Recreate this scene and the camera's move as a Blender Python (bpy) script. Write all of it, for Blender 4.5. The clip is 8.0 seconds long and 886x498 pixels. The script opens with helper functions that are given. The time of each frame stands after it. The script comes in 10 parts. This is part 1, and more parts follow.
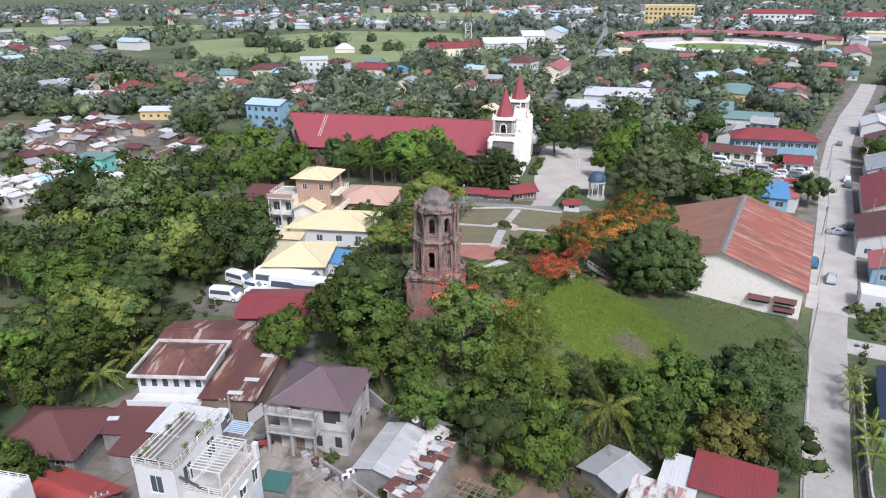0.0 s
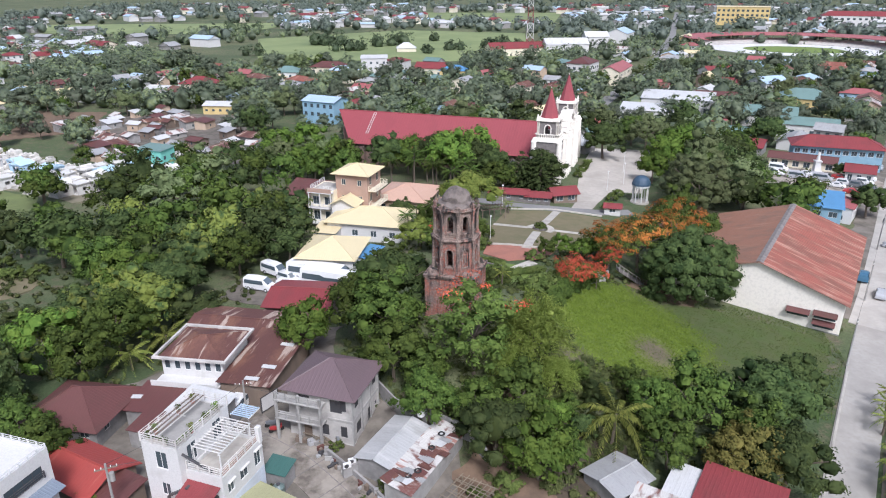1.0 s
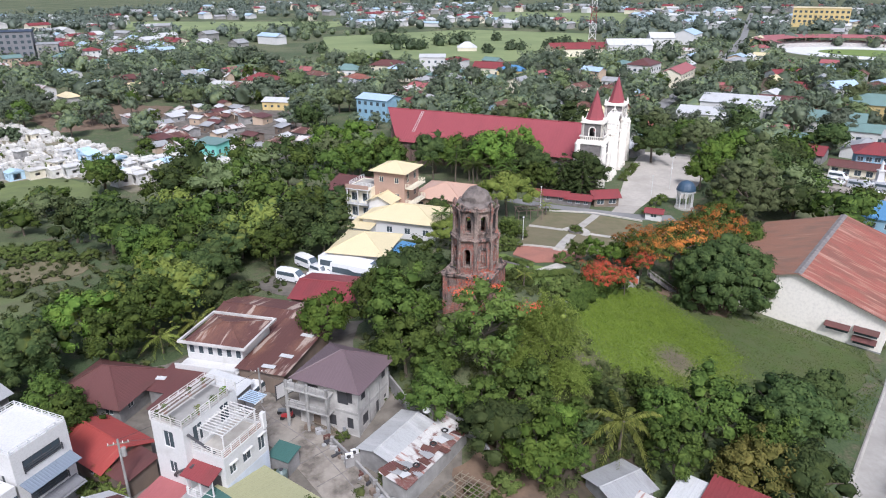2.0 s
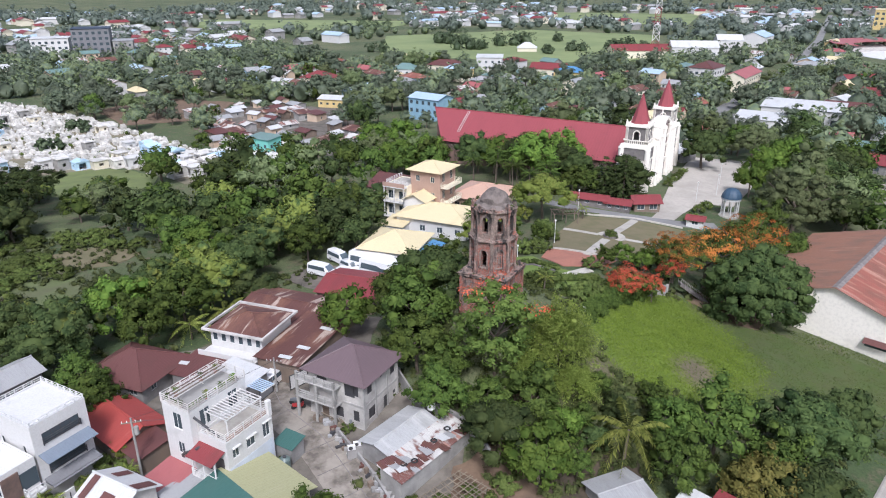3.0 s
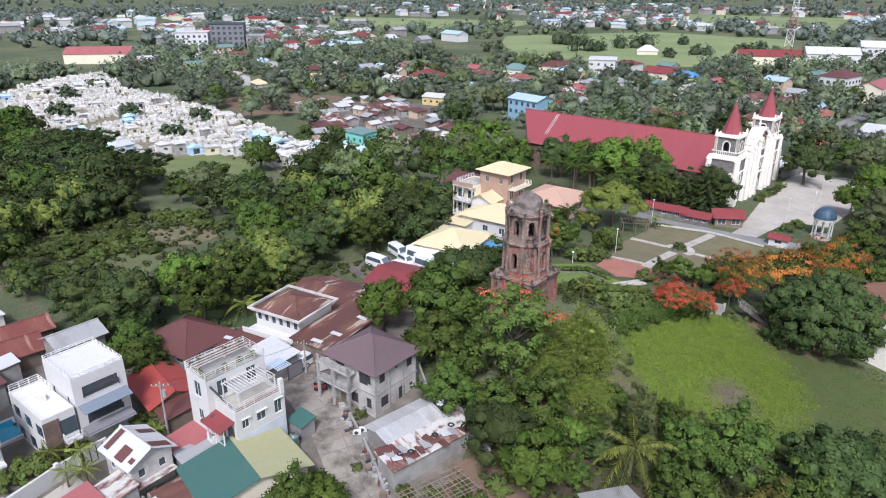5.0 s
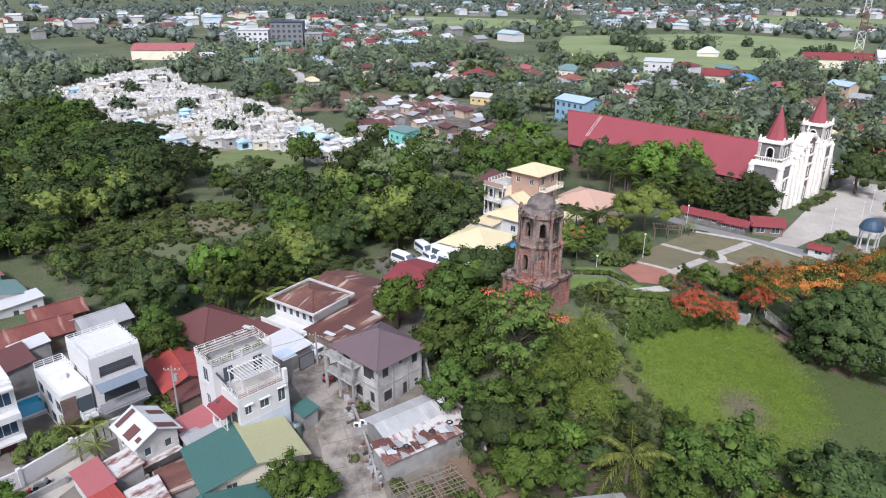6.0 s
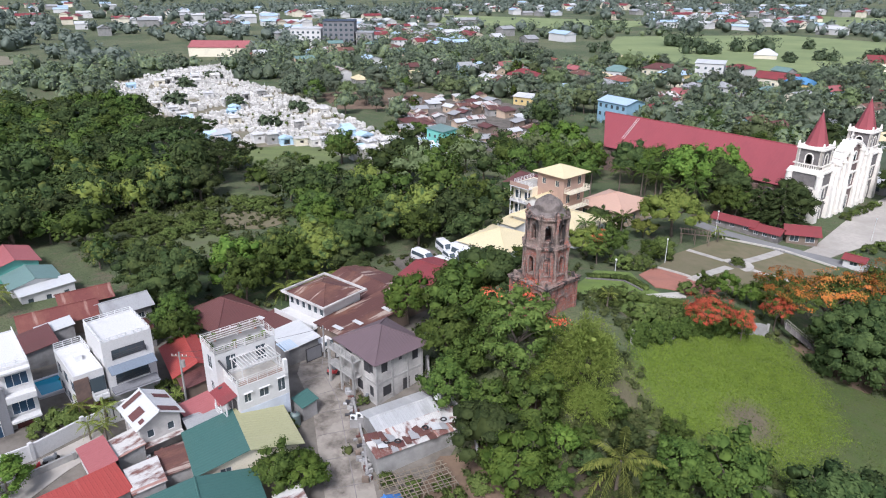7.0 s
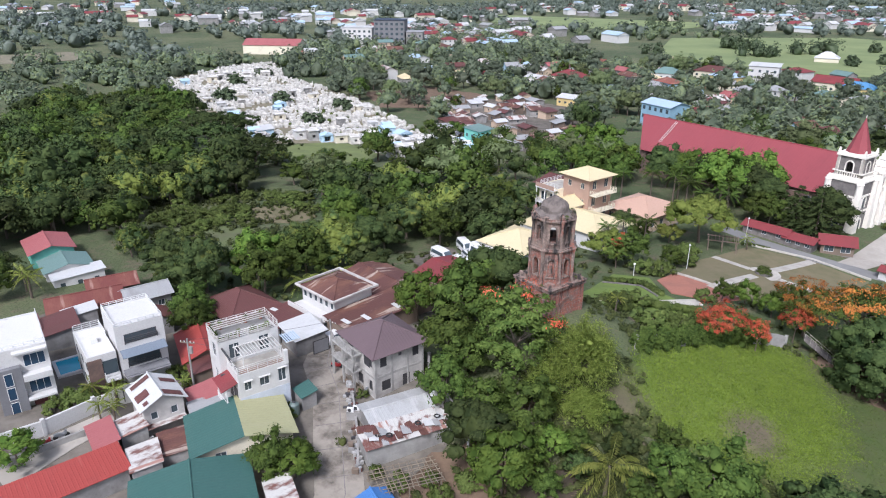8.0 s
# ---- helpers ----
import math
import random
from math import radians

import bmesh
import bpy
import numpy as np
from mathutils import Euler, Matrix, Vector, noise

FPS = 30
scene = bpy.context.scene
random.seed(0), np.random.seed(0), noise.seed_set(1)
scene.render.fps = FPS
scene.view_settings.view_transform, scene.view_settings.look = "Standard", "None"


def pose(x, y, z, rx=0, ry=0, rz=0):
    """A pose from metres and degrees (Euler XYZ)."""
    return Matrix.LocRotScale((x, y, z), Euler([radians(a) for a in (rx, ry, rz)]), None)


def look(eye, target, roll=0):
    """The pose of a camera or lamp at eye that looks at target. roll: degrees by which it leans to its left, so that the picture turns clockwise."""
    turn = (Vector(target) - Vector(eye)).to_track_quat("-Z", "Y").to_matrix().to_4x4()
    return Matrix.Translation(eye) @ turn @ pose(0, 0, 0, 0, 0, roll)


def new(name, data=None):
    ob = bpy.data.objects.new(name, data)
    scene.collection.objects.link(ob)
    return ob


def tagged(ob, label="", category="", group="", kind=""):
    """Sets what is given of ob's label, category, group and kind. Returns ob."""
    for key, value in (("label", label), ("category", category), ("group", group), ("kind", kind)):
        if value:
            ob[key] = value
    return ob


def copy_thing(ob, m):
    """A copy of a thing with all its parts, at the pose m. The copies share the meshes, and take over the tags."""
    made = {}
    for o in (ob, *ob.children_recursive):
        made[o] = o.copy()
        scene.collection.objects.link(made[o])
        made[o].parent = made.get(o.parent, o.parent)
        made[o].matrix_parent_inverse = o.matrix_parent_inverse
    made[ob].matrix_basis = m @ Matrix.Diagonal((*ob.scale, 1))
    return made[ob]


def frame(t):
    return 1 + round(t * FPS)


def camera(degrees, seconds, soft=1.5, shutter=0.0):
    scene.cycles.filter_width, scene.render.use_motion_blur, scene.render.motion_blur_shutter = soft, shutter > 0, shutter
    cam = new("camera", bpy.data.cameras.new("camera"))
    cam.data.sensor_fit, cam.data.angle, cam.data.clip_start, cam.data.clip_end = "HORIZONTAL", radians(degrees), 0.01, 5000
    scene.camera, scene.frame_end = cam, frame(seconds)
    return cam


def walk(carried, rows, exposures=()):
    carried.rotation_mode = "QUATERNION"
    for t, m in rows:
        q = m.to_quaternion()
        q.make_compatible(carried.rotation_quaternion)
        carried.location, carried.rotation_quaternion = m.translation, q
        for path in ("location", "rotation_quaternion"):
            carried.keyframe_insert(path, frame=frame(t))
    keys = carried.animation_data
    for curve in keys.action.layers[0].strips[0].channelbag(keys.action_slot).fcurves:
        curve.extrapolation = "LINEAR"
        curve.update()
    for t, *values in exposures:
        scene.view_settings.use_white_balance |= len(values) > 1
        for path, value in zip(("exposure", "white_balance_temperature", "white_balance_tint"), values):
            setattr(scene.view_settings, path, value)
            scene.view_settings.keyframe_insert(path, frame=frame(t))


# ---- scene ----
cam = camera(66.0, 8.0, 1.1)
METRES, EYE, TILT, LEAN, TURN = 45.0, 50.0, -21.75, 0.25, 0.0
ROWS = [
    (0.0, 0.0, 0.0, 0.0, -0.0, -0.0, -0.0),
    (0.5, 0.0599, -0.0065, -0.0021, 2.54, -0.02, -1.06),
    (1.0, 0.1204, -0.0099, -0.0035, 5.05, -0.1, -2.11),
    (1.5, 0.181, -0.0113, -0.002, 7.57, -0.25, -3.14),
    (3.0, 0.3645, -0.0001, 0.0126, 15.09, -0.91, -6.16),
    (3.5, 0.4242, 0.0083, 0.0202, 17.55, -1.22, -7.14),
    (4.0, 0.4832, 0.0193, 0.0288, 19.98, -1.55, -8.09),
    (4.5, 0.5419, 0.0336, 0.0373, 22.44, -1.92, -9.03),
    (6.0, 0.7187, 0.0946, 0.0694, 29.69, -3.29, -11.65),
    (6.5, 0.7766, 0.1202, 0.0823, 31.91, -3.78, -12.39),
    (7.0, 0.8336, 0.1488, 0.0957, 34.12, -4.29, -13.11),
    (7.5, 0.8897, 0.1801, 0.1095, 36.37, -4.83, -13.83),
    (8.0, 0.9449, 0.2137, 0.124, 38.6, -5.38, -14.52),
]
walk(cam, [(t, pose(0, 0, EYE, TILT, LEAN, TURN) @ pose(METRES * x, METRES * y, METRES * z, 90 + pitch, roll, yaw)) for t, x, y, z, yaw, pitch, roll in ROWS], [(0.0, 0.46, 5830, 15), (8.0, 0.46, 5830, 15)])
# ---- light ----
world = bpy.data.worlds.new("overcast_sky")
scene.world = world
world.use_nodes = True
wn = world.node_tree.nodes
wl = world.node_tree.links
sky = wn.new("ShaderNodeTexSky")
sky.sky_type = 'NISHITA'
sky.sun_disc = False
sky.sun_elevation = radians(50)
sky.sun_rotation = radians(160)
sky.air_density, sky.dust_density = 1.0, 3.0
soft_sky = wn.new("ShaderNodeHueSaturation")
soft_sky.inputs["Saturation"].default_value = 0.6
wl.new(sky.outputs[0], soft_sky.inputs["Color"])
wl.new(soft_sky.outputs[0], wn["Background"].inputs["Color"])
wn["Background"].inputs["Strength"].default_value = 0.118
sun = new("sun", bpy.data.lights.new("sun", 'SUN'))
sun.data.energy = 2.65
sun.data.angle = radians(14)
sun.data.color = (1.0, 0.97, 0.92)
sun.matrix_world = look((0, 0, 60), Vector((0, 0, 60)) - Vector((math.sin(radians(160)) * math.cos(radians(50)), math.cos(radians(160)) * math.cos(radians(50)), math.sin(radians(50)))))

# ---- lie of the land ----
HILLS = [(27, 106, 10, -3.05), (19, 92, 8, -0.51), (14, 78, 8, 2.09), (40, 70, 15, -1.49), (-100, 40, 70, 7.83), (20, 120, 130, 4.89),
         (-30, 55, 45, -1.13), (-70, 75, 50, -2.21), (-15, 130, 35, 3.58), (10, 150, 28, -0.24), (15, 200, 35, 2.43), (1, 84, 9, 6.25),
         (3, 88, 16, 1.86), (15, 110, 16, 4.47), (27, 90, 14, 2.61), (-10, 66, 14, 2.41), (-60, 200, 50, 0.85), (-40, 20, 40, 3.54),
         (60, 100, 40, -1.91), (30, 60, 18, 0.79), (-140, 180, 60, -3.86), (0, 40, 40, 0.27)]


def land(x, y):
    return -8.0 + sum(c * math.exp(-((x - a) ** 2 + (y - b) ** 2) / (2 * s * s)) for a, b, s, c in HILLS)


# ---- materials ----
def nodes_of(name):
    m = bpy.data.materials.new(name)
    m.use_nodes = True
    return m, m.node_tree.nodes, m.node_tree.links, m.node_tree.nodes["Principled BSDF"]


def noise_node(n, l, scale, detail=4.0, stretch=None, coord="Object", rough=0.6):
    tc = n.new("ShaderNodeTexCoord")
    t = n.new("ShaderNodeTexNoise")
    t.inputs["Scale"].default_value = scale
    t.inputs["Detail"].default_value = detail
    t.inputs["Roughness"].default_value = rough
    if stretch:
        mp = n.new("ShaderNodeMapping")
        mp.inputs["Scale"].default_value = stretch
        l.new(tc.outputs[coord], mp.inputs[0])
        l.new(mp.outputs[0], t.inputs["Vector"])
    else:
        l.new(tc.outputs[coord], t.inputs["Vector"])
    return t


def ramp(n, l, source, lo, hi):
    r = n.new("ShaderNodeMapRange")
    r.inputs["From Min"].default_value, r.inputs["From Max"].default_value = lo, hi
    l.new(source, r.inputs["Value"])
    return r.outputs[0]


def mix(n, l, fac, a, b, blend='MIX'):
    m = n.new("ShaderNodeMix")
    m.data_type = 'RGBA'
    m.blend_type = blend
    if isinstance(fac, float):
        m.inputs[0].default_value = fac
    else:
        l.new(fac, m.inputs[0])
    for sock, v in ((m.inputs[6], a), (m.inputs[7], b)):
        if isinstance(v, tuple):
            sock.default_value = (*v, 1)
        else:
            l.new(v, sock)
    return m.outputs[2]


def bump(n, l, p, height, strength, distance=0.05):
    b = n.new("ShaderNodeBump")
    b.inputs["Strength"].default_value = strength
    b.inputs["Distance"].default_value = distance
    l.new(height, b.inputs["Height"])
    l.new(b.outputs[0], p.inputs["Normal"])


def surface(name, base, stain, amount=(0.45, 0.75), big=0.35, small=6.0, rough=0.8, metal=0.0, relief=0.3, vary=0.12, stretch=None):
    """A worn surface: large stains, fine grain, and a little difference from object to object."""
    m, n, l, p = nodes_of(name)
    large = noise_node(n, l, big, 6, stretch)
    fine = noise_node(n, l, small, 5)
    c = mix(n, l, ramp(n, l, large.outputs[0], *amount), base, stain)
    dark = tuple(v * 0.82 for v in base)
    c = mix(n, l, ramp(n, l, fine.outputs[0], 0.45, 0.8), c, dark)
    info = n.new("ShaderNodeObjectInfo")
    hsv = n.new("ShaderNodeHueSaturation")
    l.new(c, hsv.inputs["Color"])
    l.new(ramp_out(n, l, info.outputs["Random"], 1 - vary, 1 + vary), hsv.inputs["Value"])
    l.new(hsv.outputs[0], p.inputs["Base Color"])
    p.inputs["Roughness"].default_value = rough
    p.inputs["Metallic"].default_value = metal
    bump(n, l, p, fine.outputs[0], relief)
    return m


def ramp_out(n, l, source, lo, hi):
    r = n.new("ShaderNodeMapRange")
    r.inputs["To Min"].default_value, r.inputs["To Max"].default_value = lo, hi
    l.new(source, r.inputs["Value"])
    return r.outputs[0]


def metal_roof(name, paint, rust=(0.16, 0.06, 0.035), amount=(0.5, 0.7), pale=(0.45, 0.36, 0.3), pale_amount=(0.66, 0.8), rough=0.55):
    """Painted corrugated sheet: rust in streaks down the slope, pale worn sheets, fine dirt."""
    m, n, l, p = nodes_of(name)
    large = noise_node(n, l, 0.35, 6, (1.0, 0.45, 1.0))
    sheets = noise_node(n, l, 0.55, 3, (1.6, 0.22, 0.3))
    fine = noise_node(n, l, 5.0, 6, (3.0, 0.6, 1.0))
    c = mix(n, l, ramp(n, l, large.outputs[0], *amount), paint, rust)
    c = mix(n, l, ramp(n, l, sheets.outputs[0], *pale_amount), c, pale)
    c = mix(n, l, ramp(n, l, fine.outputs[0], 0.5, 0.9), c, tuple(v * 0.6 for v in paint))
    l.new(c, p.inputs["Base Color"])
    p.inputs["Roughness"].default_value = rough
    p.inputs["Metallic"].default_value = 0.1
    bump(n, l, p, fine.outputs[0], 0.15)
    return m


def foliage(name, dark, light, young=None, young_share=0.0, gloss=0.75, thin_share=0.12, spread=0.028, sheen=0.12):
    """Leaves: each leaf its own shade, each tree its own hue, some clumps of young growth."""
    m, n, l, p = nodes_of(name)
    geo = n.new("ShaderNodeNewGeometry")
    info = n.new("ShaderNodeObjectInfo")
    bunch = noise_node(n, l, 0.55, 2)
    lot = n.new("ShaderNodeMath")
    lot.operation = 'MULTIPLY_ADD'
    l.new(ramp_out(n, l, ramp(n, l, bunch.outputs[0], 0.32, 0.68), -0.35, 0.45), lot.inputs[0])
    lot.inputs[1].default_value = 1.0
    l.new(geo.outputs["Random Per Island"], lot.inputs[2])
    c = mix(n, l, ramp(n, l, lot.outputs[0], -0.1, 1.2), dark, light)
    if young:
        clump = noise_node(n, l, 0.5, 3)
        shift = n.new("ShaderNodeMath")
        shift.operation = 'ADD'
        l.new(clump.outputs[0], shift.inputs[0])
        l.new(ramp_out(n, l, info.outputs["Random"], -0.25, young_share), shift.inputs[1])
        c = mix(n, l, ramp(n, l, shift.outputs[0], 0.52, 0.66), c, young)
    hsv = n.new("ShaderNodeHueSaturation")
    l.new(c, hsv.inputs["Color"])
    l.new(ramp_out(n, l, info.outputs["Random"], 0.72, 1.42), hsv.inputs["Value"])
    hue = n.new("ShaderNodeMath")
    hue.operation = 'MULTIPLY_ADD'
    l.new(info.outputs["Random"], hue.inputs[0])
    hue.inputs[1].default_value, hue.inputs[2].default_value = spread, 0.506 - spread / 2
    l.new(hue.outputs[0], hsv.inputs["Hue"])
    l.new(hsv.outputs[0], p.inputs["Base Color"])
    p.inputs["Roughness"].default_value = gloss
    p.inputs["Specular IOR Level"].default_value = sheen
    thin = n.new("ShaderNodeBsdfTranslucent")
    l.new(hsv.outputs[0], thin.inputs["Color"])
    both = n.new("ShaderNodeMixShader")
    both.inputs[0].default_value = thin_share
    l.new(p.outputs[0], both.inputs[1])
    l.new(thin.outputs[0], both.inputs[2])
    l.new(both.outputs[0], n["Material Output"].inputs["Surface"])
    return m


def ground_material():
    m, n, l, p = nodes_of("soil_and_scrub")
    a = noise_node(n, l, 0.02, 5)
    b = noise_node(n, l, 0.35, 6)
    c = noise_node(n, l, 3.0, 6)
    col = mix(n, l, ramp(n, l, a.outputs[0], 0.4, 0.6), (0.06, 0.09, 0.034), (0.135, 0.145, 0.07))
    col = mix(n, l, ramp(n, l, b.outputs[0], 0.52, 0.7), col, (0.15, 0.115, 0.08))
    col = mix(n, l, ramp(n, l, c.outputs[0], 0.45, 0.75), col, (0.03, 0.05, 0.018))
    l.new(col, p.inputs["Base Color"])
    p.inputs["Roughness"].default_value = 0.95
    bump(n, l, p, c.outputs[0], 0.6, 0.2)
    return m


def brick_ruin(name="weathered_brick", crusted=(0.5, 0.64), pale=(0.55, 0.72), stain=(0.53, 0.66), lime=(0.15, 0.125, 0.115)):
    """Old weathered brick: red cores, grey-black lime crust, pale mortar, courses of brick in the relief."""
    m, n, l, p = nodes_of(name)
    tc = n.new("ShaderNodeTexCoord")
    br = n.new("ShaderNodeTexBrick")
    br.inputs["Scale"].default_value = 1.0
    br.inputs["Brick Width"].default_value, br.inputs["Row Height"].default_value = 0.45, 0.16
    br.inputs["Mortar Size"].default_value = 0.02
    br.inputs["Color1"].default_value, br.inputs["Color2"].default_value = (0.40, 0.115, 0.075, 1), (0.23, 0.075, 0.055, 1)
    br.inputs["Mortar"].default_value = (0.24, 0.19, 0.16, 1)
    turn = n.new("ShaderNodeMapping")
    turn.inputs["Rotation"].default_value = (radians(90), 0, 0)
    l.new(tc.outputs["Object"], turn.inputs[0])
    l.new(turn.outputs[0], br.inputs["Vector"])
    crust = noise_node(n, l, 0.55, 8)
    fine = noise_node(n, l, 3.5, 8)
    streak = noise_node(n, l, 1.3, 5, (1, 1, 0.18))
    c = mix(n, l, ramp(n, l, crust.outputs[0], *crusted), br.outputs["Color"], lime)
    c = mix(n, l, ramp(n, l, fine.outputs[0], *pale), c, (0.36, 0.27, 0.23))
    c = mix(n, l, ramp(n, l, streak.outputs[0], *stain), c, (0.042, 0.036, 0.034))
    l.new(c, p.inputs["Base Color"])
    p.inputs["Roughness"].default_value = 0.95
    bump(n, l, p, fine.outputs[0], 0.9, 0.15)
    return m


def glass_material(name, tint):
    m, n, l, p = nodes_of(name)
    p.inputs["Base Color"].default_value = (*tint, 1)
    p.inputs["Roughness"].default_value = 0.06
    p.inputs["Transmission Weight"].default_value = 0.35
    return m


M_GROUND = ground_material()
M_BRICK = brick_ruin(crusted=(0.48, 0.64), pale=(0.52, 0.70), stain=(0.53, 0.67), lime=(0.17, 0.135, 0.12))
M_CRUST = brick_ruin("lime_crusted_masonry", (0.34, 0.52), (0.48, 0.66), (0.48, 0.62), (0.225, 0.170, 0.142))
M_DOME = surface("lichen_grey_masonry", (0.215, 0.18, 0.162), (0.09, 0.075, 0.068), (0.42, 0.66), big=0.9, small=4, rough=0.95, relief=0.9)
M_GLASS = glass_material("window_glass", (0.10, 0.13, 0.15))
M_GLASS_BLUE = glass_material("tinted_glass", (0.04, 0.09, 0.16))
M_WHITE = surface("white_paint", (0.61, 0.60, 0.585), (0.42, 0.405, 0.38), (0.58, 0.85), vary=0.05)
M_WASH = surface("cream_whitewash", (0.84, 0.79, 0.71), (0.64, 0.59, 0.52), (0.55, 0.85), big=0.25, small=2, vary=0.04)
M_CREAM = surface("cream_paint", (0.72, 0.66, 0.52), (0.5, 0.45, 0.36), (0.55, 0.85), vary=0.05)
M_TAN_WALL = surface("tan_paint", (0.55, 0.42, 0.31), (0.4, 0.3, 0.23), vary=0.05)
M_BROWN_WALL = surface("brown_paint", (0.40, 0.27, 0.21), (0.29, 0.20, 0.16), vary=0.05)
M_CEMENT = surface("bare_cement", (0.36, 0.35, 0.33), (0.22, 0.21, 0.2), (0.42, 0.7), big=0.5, small=3, relief=0.5)
M_BLOCK = surface("grey_hollow_block", (0.30, 0.29, 0.28), (0.17, 0.16, 0.155), (0.4, 0.7), big=0.6, small=2.5, relief=0.6)
M_PLASTER = surface("raw_cement_plaster", (0.53, 0.505, 0.475), (0.28, 0.265, 0.25), (0.42, 0.7), big=0.45, small=2.5, relief=0.4)
M_SLATE = surface("slate_grey_paint", (0.20, 0.20, 0.21), (0.13, 0.13, 0.14), vary=0.05)
M_FACADE = surface("mauve_brown_stone", (0.22, 0.15, 0.135), (0.13, 0.095, 0.088), (0.4, 0.65), big=1.2, small=4, relief=0.7)
M_STONE = surface("grey_brown_stone", (0.21, 0.19, 0.18), (0.12, 0.11, 0.105), (0.4, 0.65), big=1.2, small=4, relief=0.7)
M_OLDWALL = surface("dark_old_brick_wall", (0.20, 0.13, 0.105), (0.09, 0.075, 0.07), (0.4, 0.65), big=0.6, small=4, relief=0.7)
M_BLUE_WALL = surface("blue_paint", (0.26, 0.42, 0.53), (0.2, 0.34, 0.44), vary=0.05)
M_TEAL_WALL = surface("teal_paint", (0.18, 0.50, 0.42), (0.14, 0.40, 0.34), vary=0.05)
M_YELLOW_WALL = surface("yellow_paint", (0.64, 0.49, 0.22), (0.5, 0.38, 0.17), vary=0.1)
M_WOODWALL = surface("old_timber_boards", (0.20, 0.15, 0.115), (0.11, 0.09, 0.075), stretch=(1, 1, 0.2))
M_CONCRETE_ROAD = surface("concrete_road", (0.42, 0.395, 0.36), (0.30, 0.28, 0.25), (0.4, 0.75), big=0.22, small=1.6, rough=0.9, relief=0.2)
M_STREET = surface("stained_concrete_street", (0.32, 0.284, 0.24), (0.125, 0.106, 0.088), (0.44, 0.62), big=0.36, small=1.1, rough=0.9, relief=0.5)
M_BAND = surface("pale_blue_grey_paint", (0.52, 0.56, 0.62), (0.40, 0.42, 0.46), vary=0.05)
M_CLAD = surface("brown_stone_cladding", (0.17, 0.11, 0.09), (0.10, 0.07, 0.06), (0.4, 0.65), big=0.8, small=5, relief=0.5)
M_PLAZA = surface("pale_plaza_paving", (0.42, 0.385, 0.34), (0.30, 0.275, 0.24), (0.42, 0.72), big=0.15, small=1.2, rough=0.9)
M_ASPHALT = surface("worn_asphalt", (0.24, 0.235, 0.23), (0.15, 0.15, 0.145), big=0.1, small=1, rough=0.95)
M_YARD = surface("yard_dirt_and_concrete", (0.19, 0.168, 0.142), (0.095, 0.083, 0.068), (0.4, 0.65), big=0.35, small=1.5, rough=0.95, relief=0.6)
M_EARTH = surface("bare_earth", (0.20, 0.135, 0.09), (0.12, 0.085, 0.06), (0.42, 0.68), big=0.5, small=2.5, rough=0.95, relief=0.7)
M_LITTER = surface("dark_leaf_litter", (0.085, 0.064, 0.044), (0.045, 0.04, 0.026), (0.42, 0.66), big=0.6, small=3, rough=0.95, relief=0.8)
M_GRAVEL = surface("dry_pale_soil", (0.21, 0.18, 0.13), (0.12, 0.125, 0.065), (0.4, 0.66), big=0.25, small=1.5, rough=0.95, relief=0.6)
M_BED = surface("dry_grass_bed", (0.168, 0.142, 0.084), (0.115, 0.112, 0.052), (0.4, 0.7), big=0.3, small=3, rough=0.95, relief=0.6)
M_LAWN = surface("green_lawn", (0.16, 0.23, 0.045), (0.12, 0.165, 0.045), (0.40, 0.68), big=0.25, small=1.4, rough=0.9, relief=0.9)
M_SHORT = surface("short_dull_grass", (0.125, 0.155, 0.06), (0.11, 0.105, 0.06), (0.40, 0.68), big=0.12, small=1.8, rough=0.95, relief=0.8)
M_MEADOW = surface("rough_meadow_grass", (0.15, 0.185, 0.062), (0.105, 0.125, 0.05), (0.4, 0.68), big=0.12, small=1.2, rough=0.95, relief=0.8)
M_FIELD = surface("farm_field_grass", (0.20, 0.24, 0.10), (0.13, 0.17, 0.07), (0.4, 0.7), big=0.02, small=0.3, rough=0.95, relief=0.3)
def turf():
    """Grass over soil: how lush and how bare it is comes with the sheet, broken up by noise."""
    m, n, l, p = nodes_of("slope_turf")
    large = noise_node(n, l, 0.25, 6)
    fine = noise_node(n, l, 2.2, 8)
    short = mix(n, l, ramp(n, l, large.outputs[0], 0.4, 0.66), (0.064, 0.096, 0.021), (0.078, 0.090, 0.031))
    lush = mix(n, l, ramp(n, l, large.outputs[0], 0.4, 0.66), (0.122, 0.178, 0.020), (0.105, 0.142, 0.024))
    soil = mix(n, l, ramp(n, l, large.outputs[0], 0.4, 0.66), (0.155, 0.122, 0.078), (0.115, 0.096, 0.062))
    masks = []
    for name in ("lush", "bare"):
        at = n.new("ShaderNodeAttribute")
        at.attribute_name = name
        add = n.new("ShaderNodeMath")
        add.operation = 'MULTIPLY_ADD'
        l.new(fine.outputs[0], add.inputs[0])
        add.inputs[1].default_value = 0.9
        l.new(at.outputs["Fac"], add.inputs[2])
        masks.append(ramp(n, l, add.outputs[0], 0.55, 1.35))
    c = mix(n, l, masks[0], short, lush)
    c = mix(n, l, masks[1], c, soil)
    c = mix(n, l, ramp(n, l, fine.outputs[0], 0.5, 0.8), c, (0.055, 0.072, 0.025))
    l.new(c, p.inputs["Base Color"])
    p.inputs["Roughness"].default_value = 0.95
    bump(n, l, p, fine.outputs[0], 0.8, 0.2)
    return m


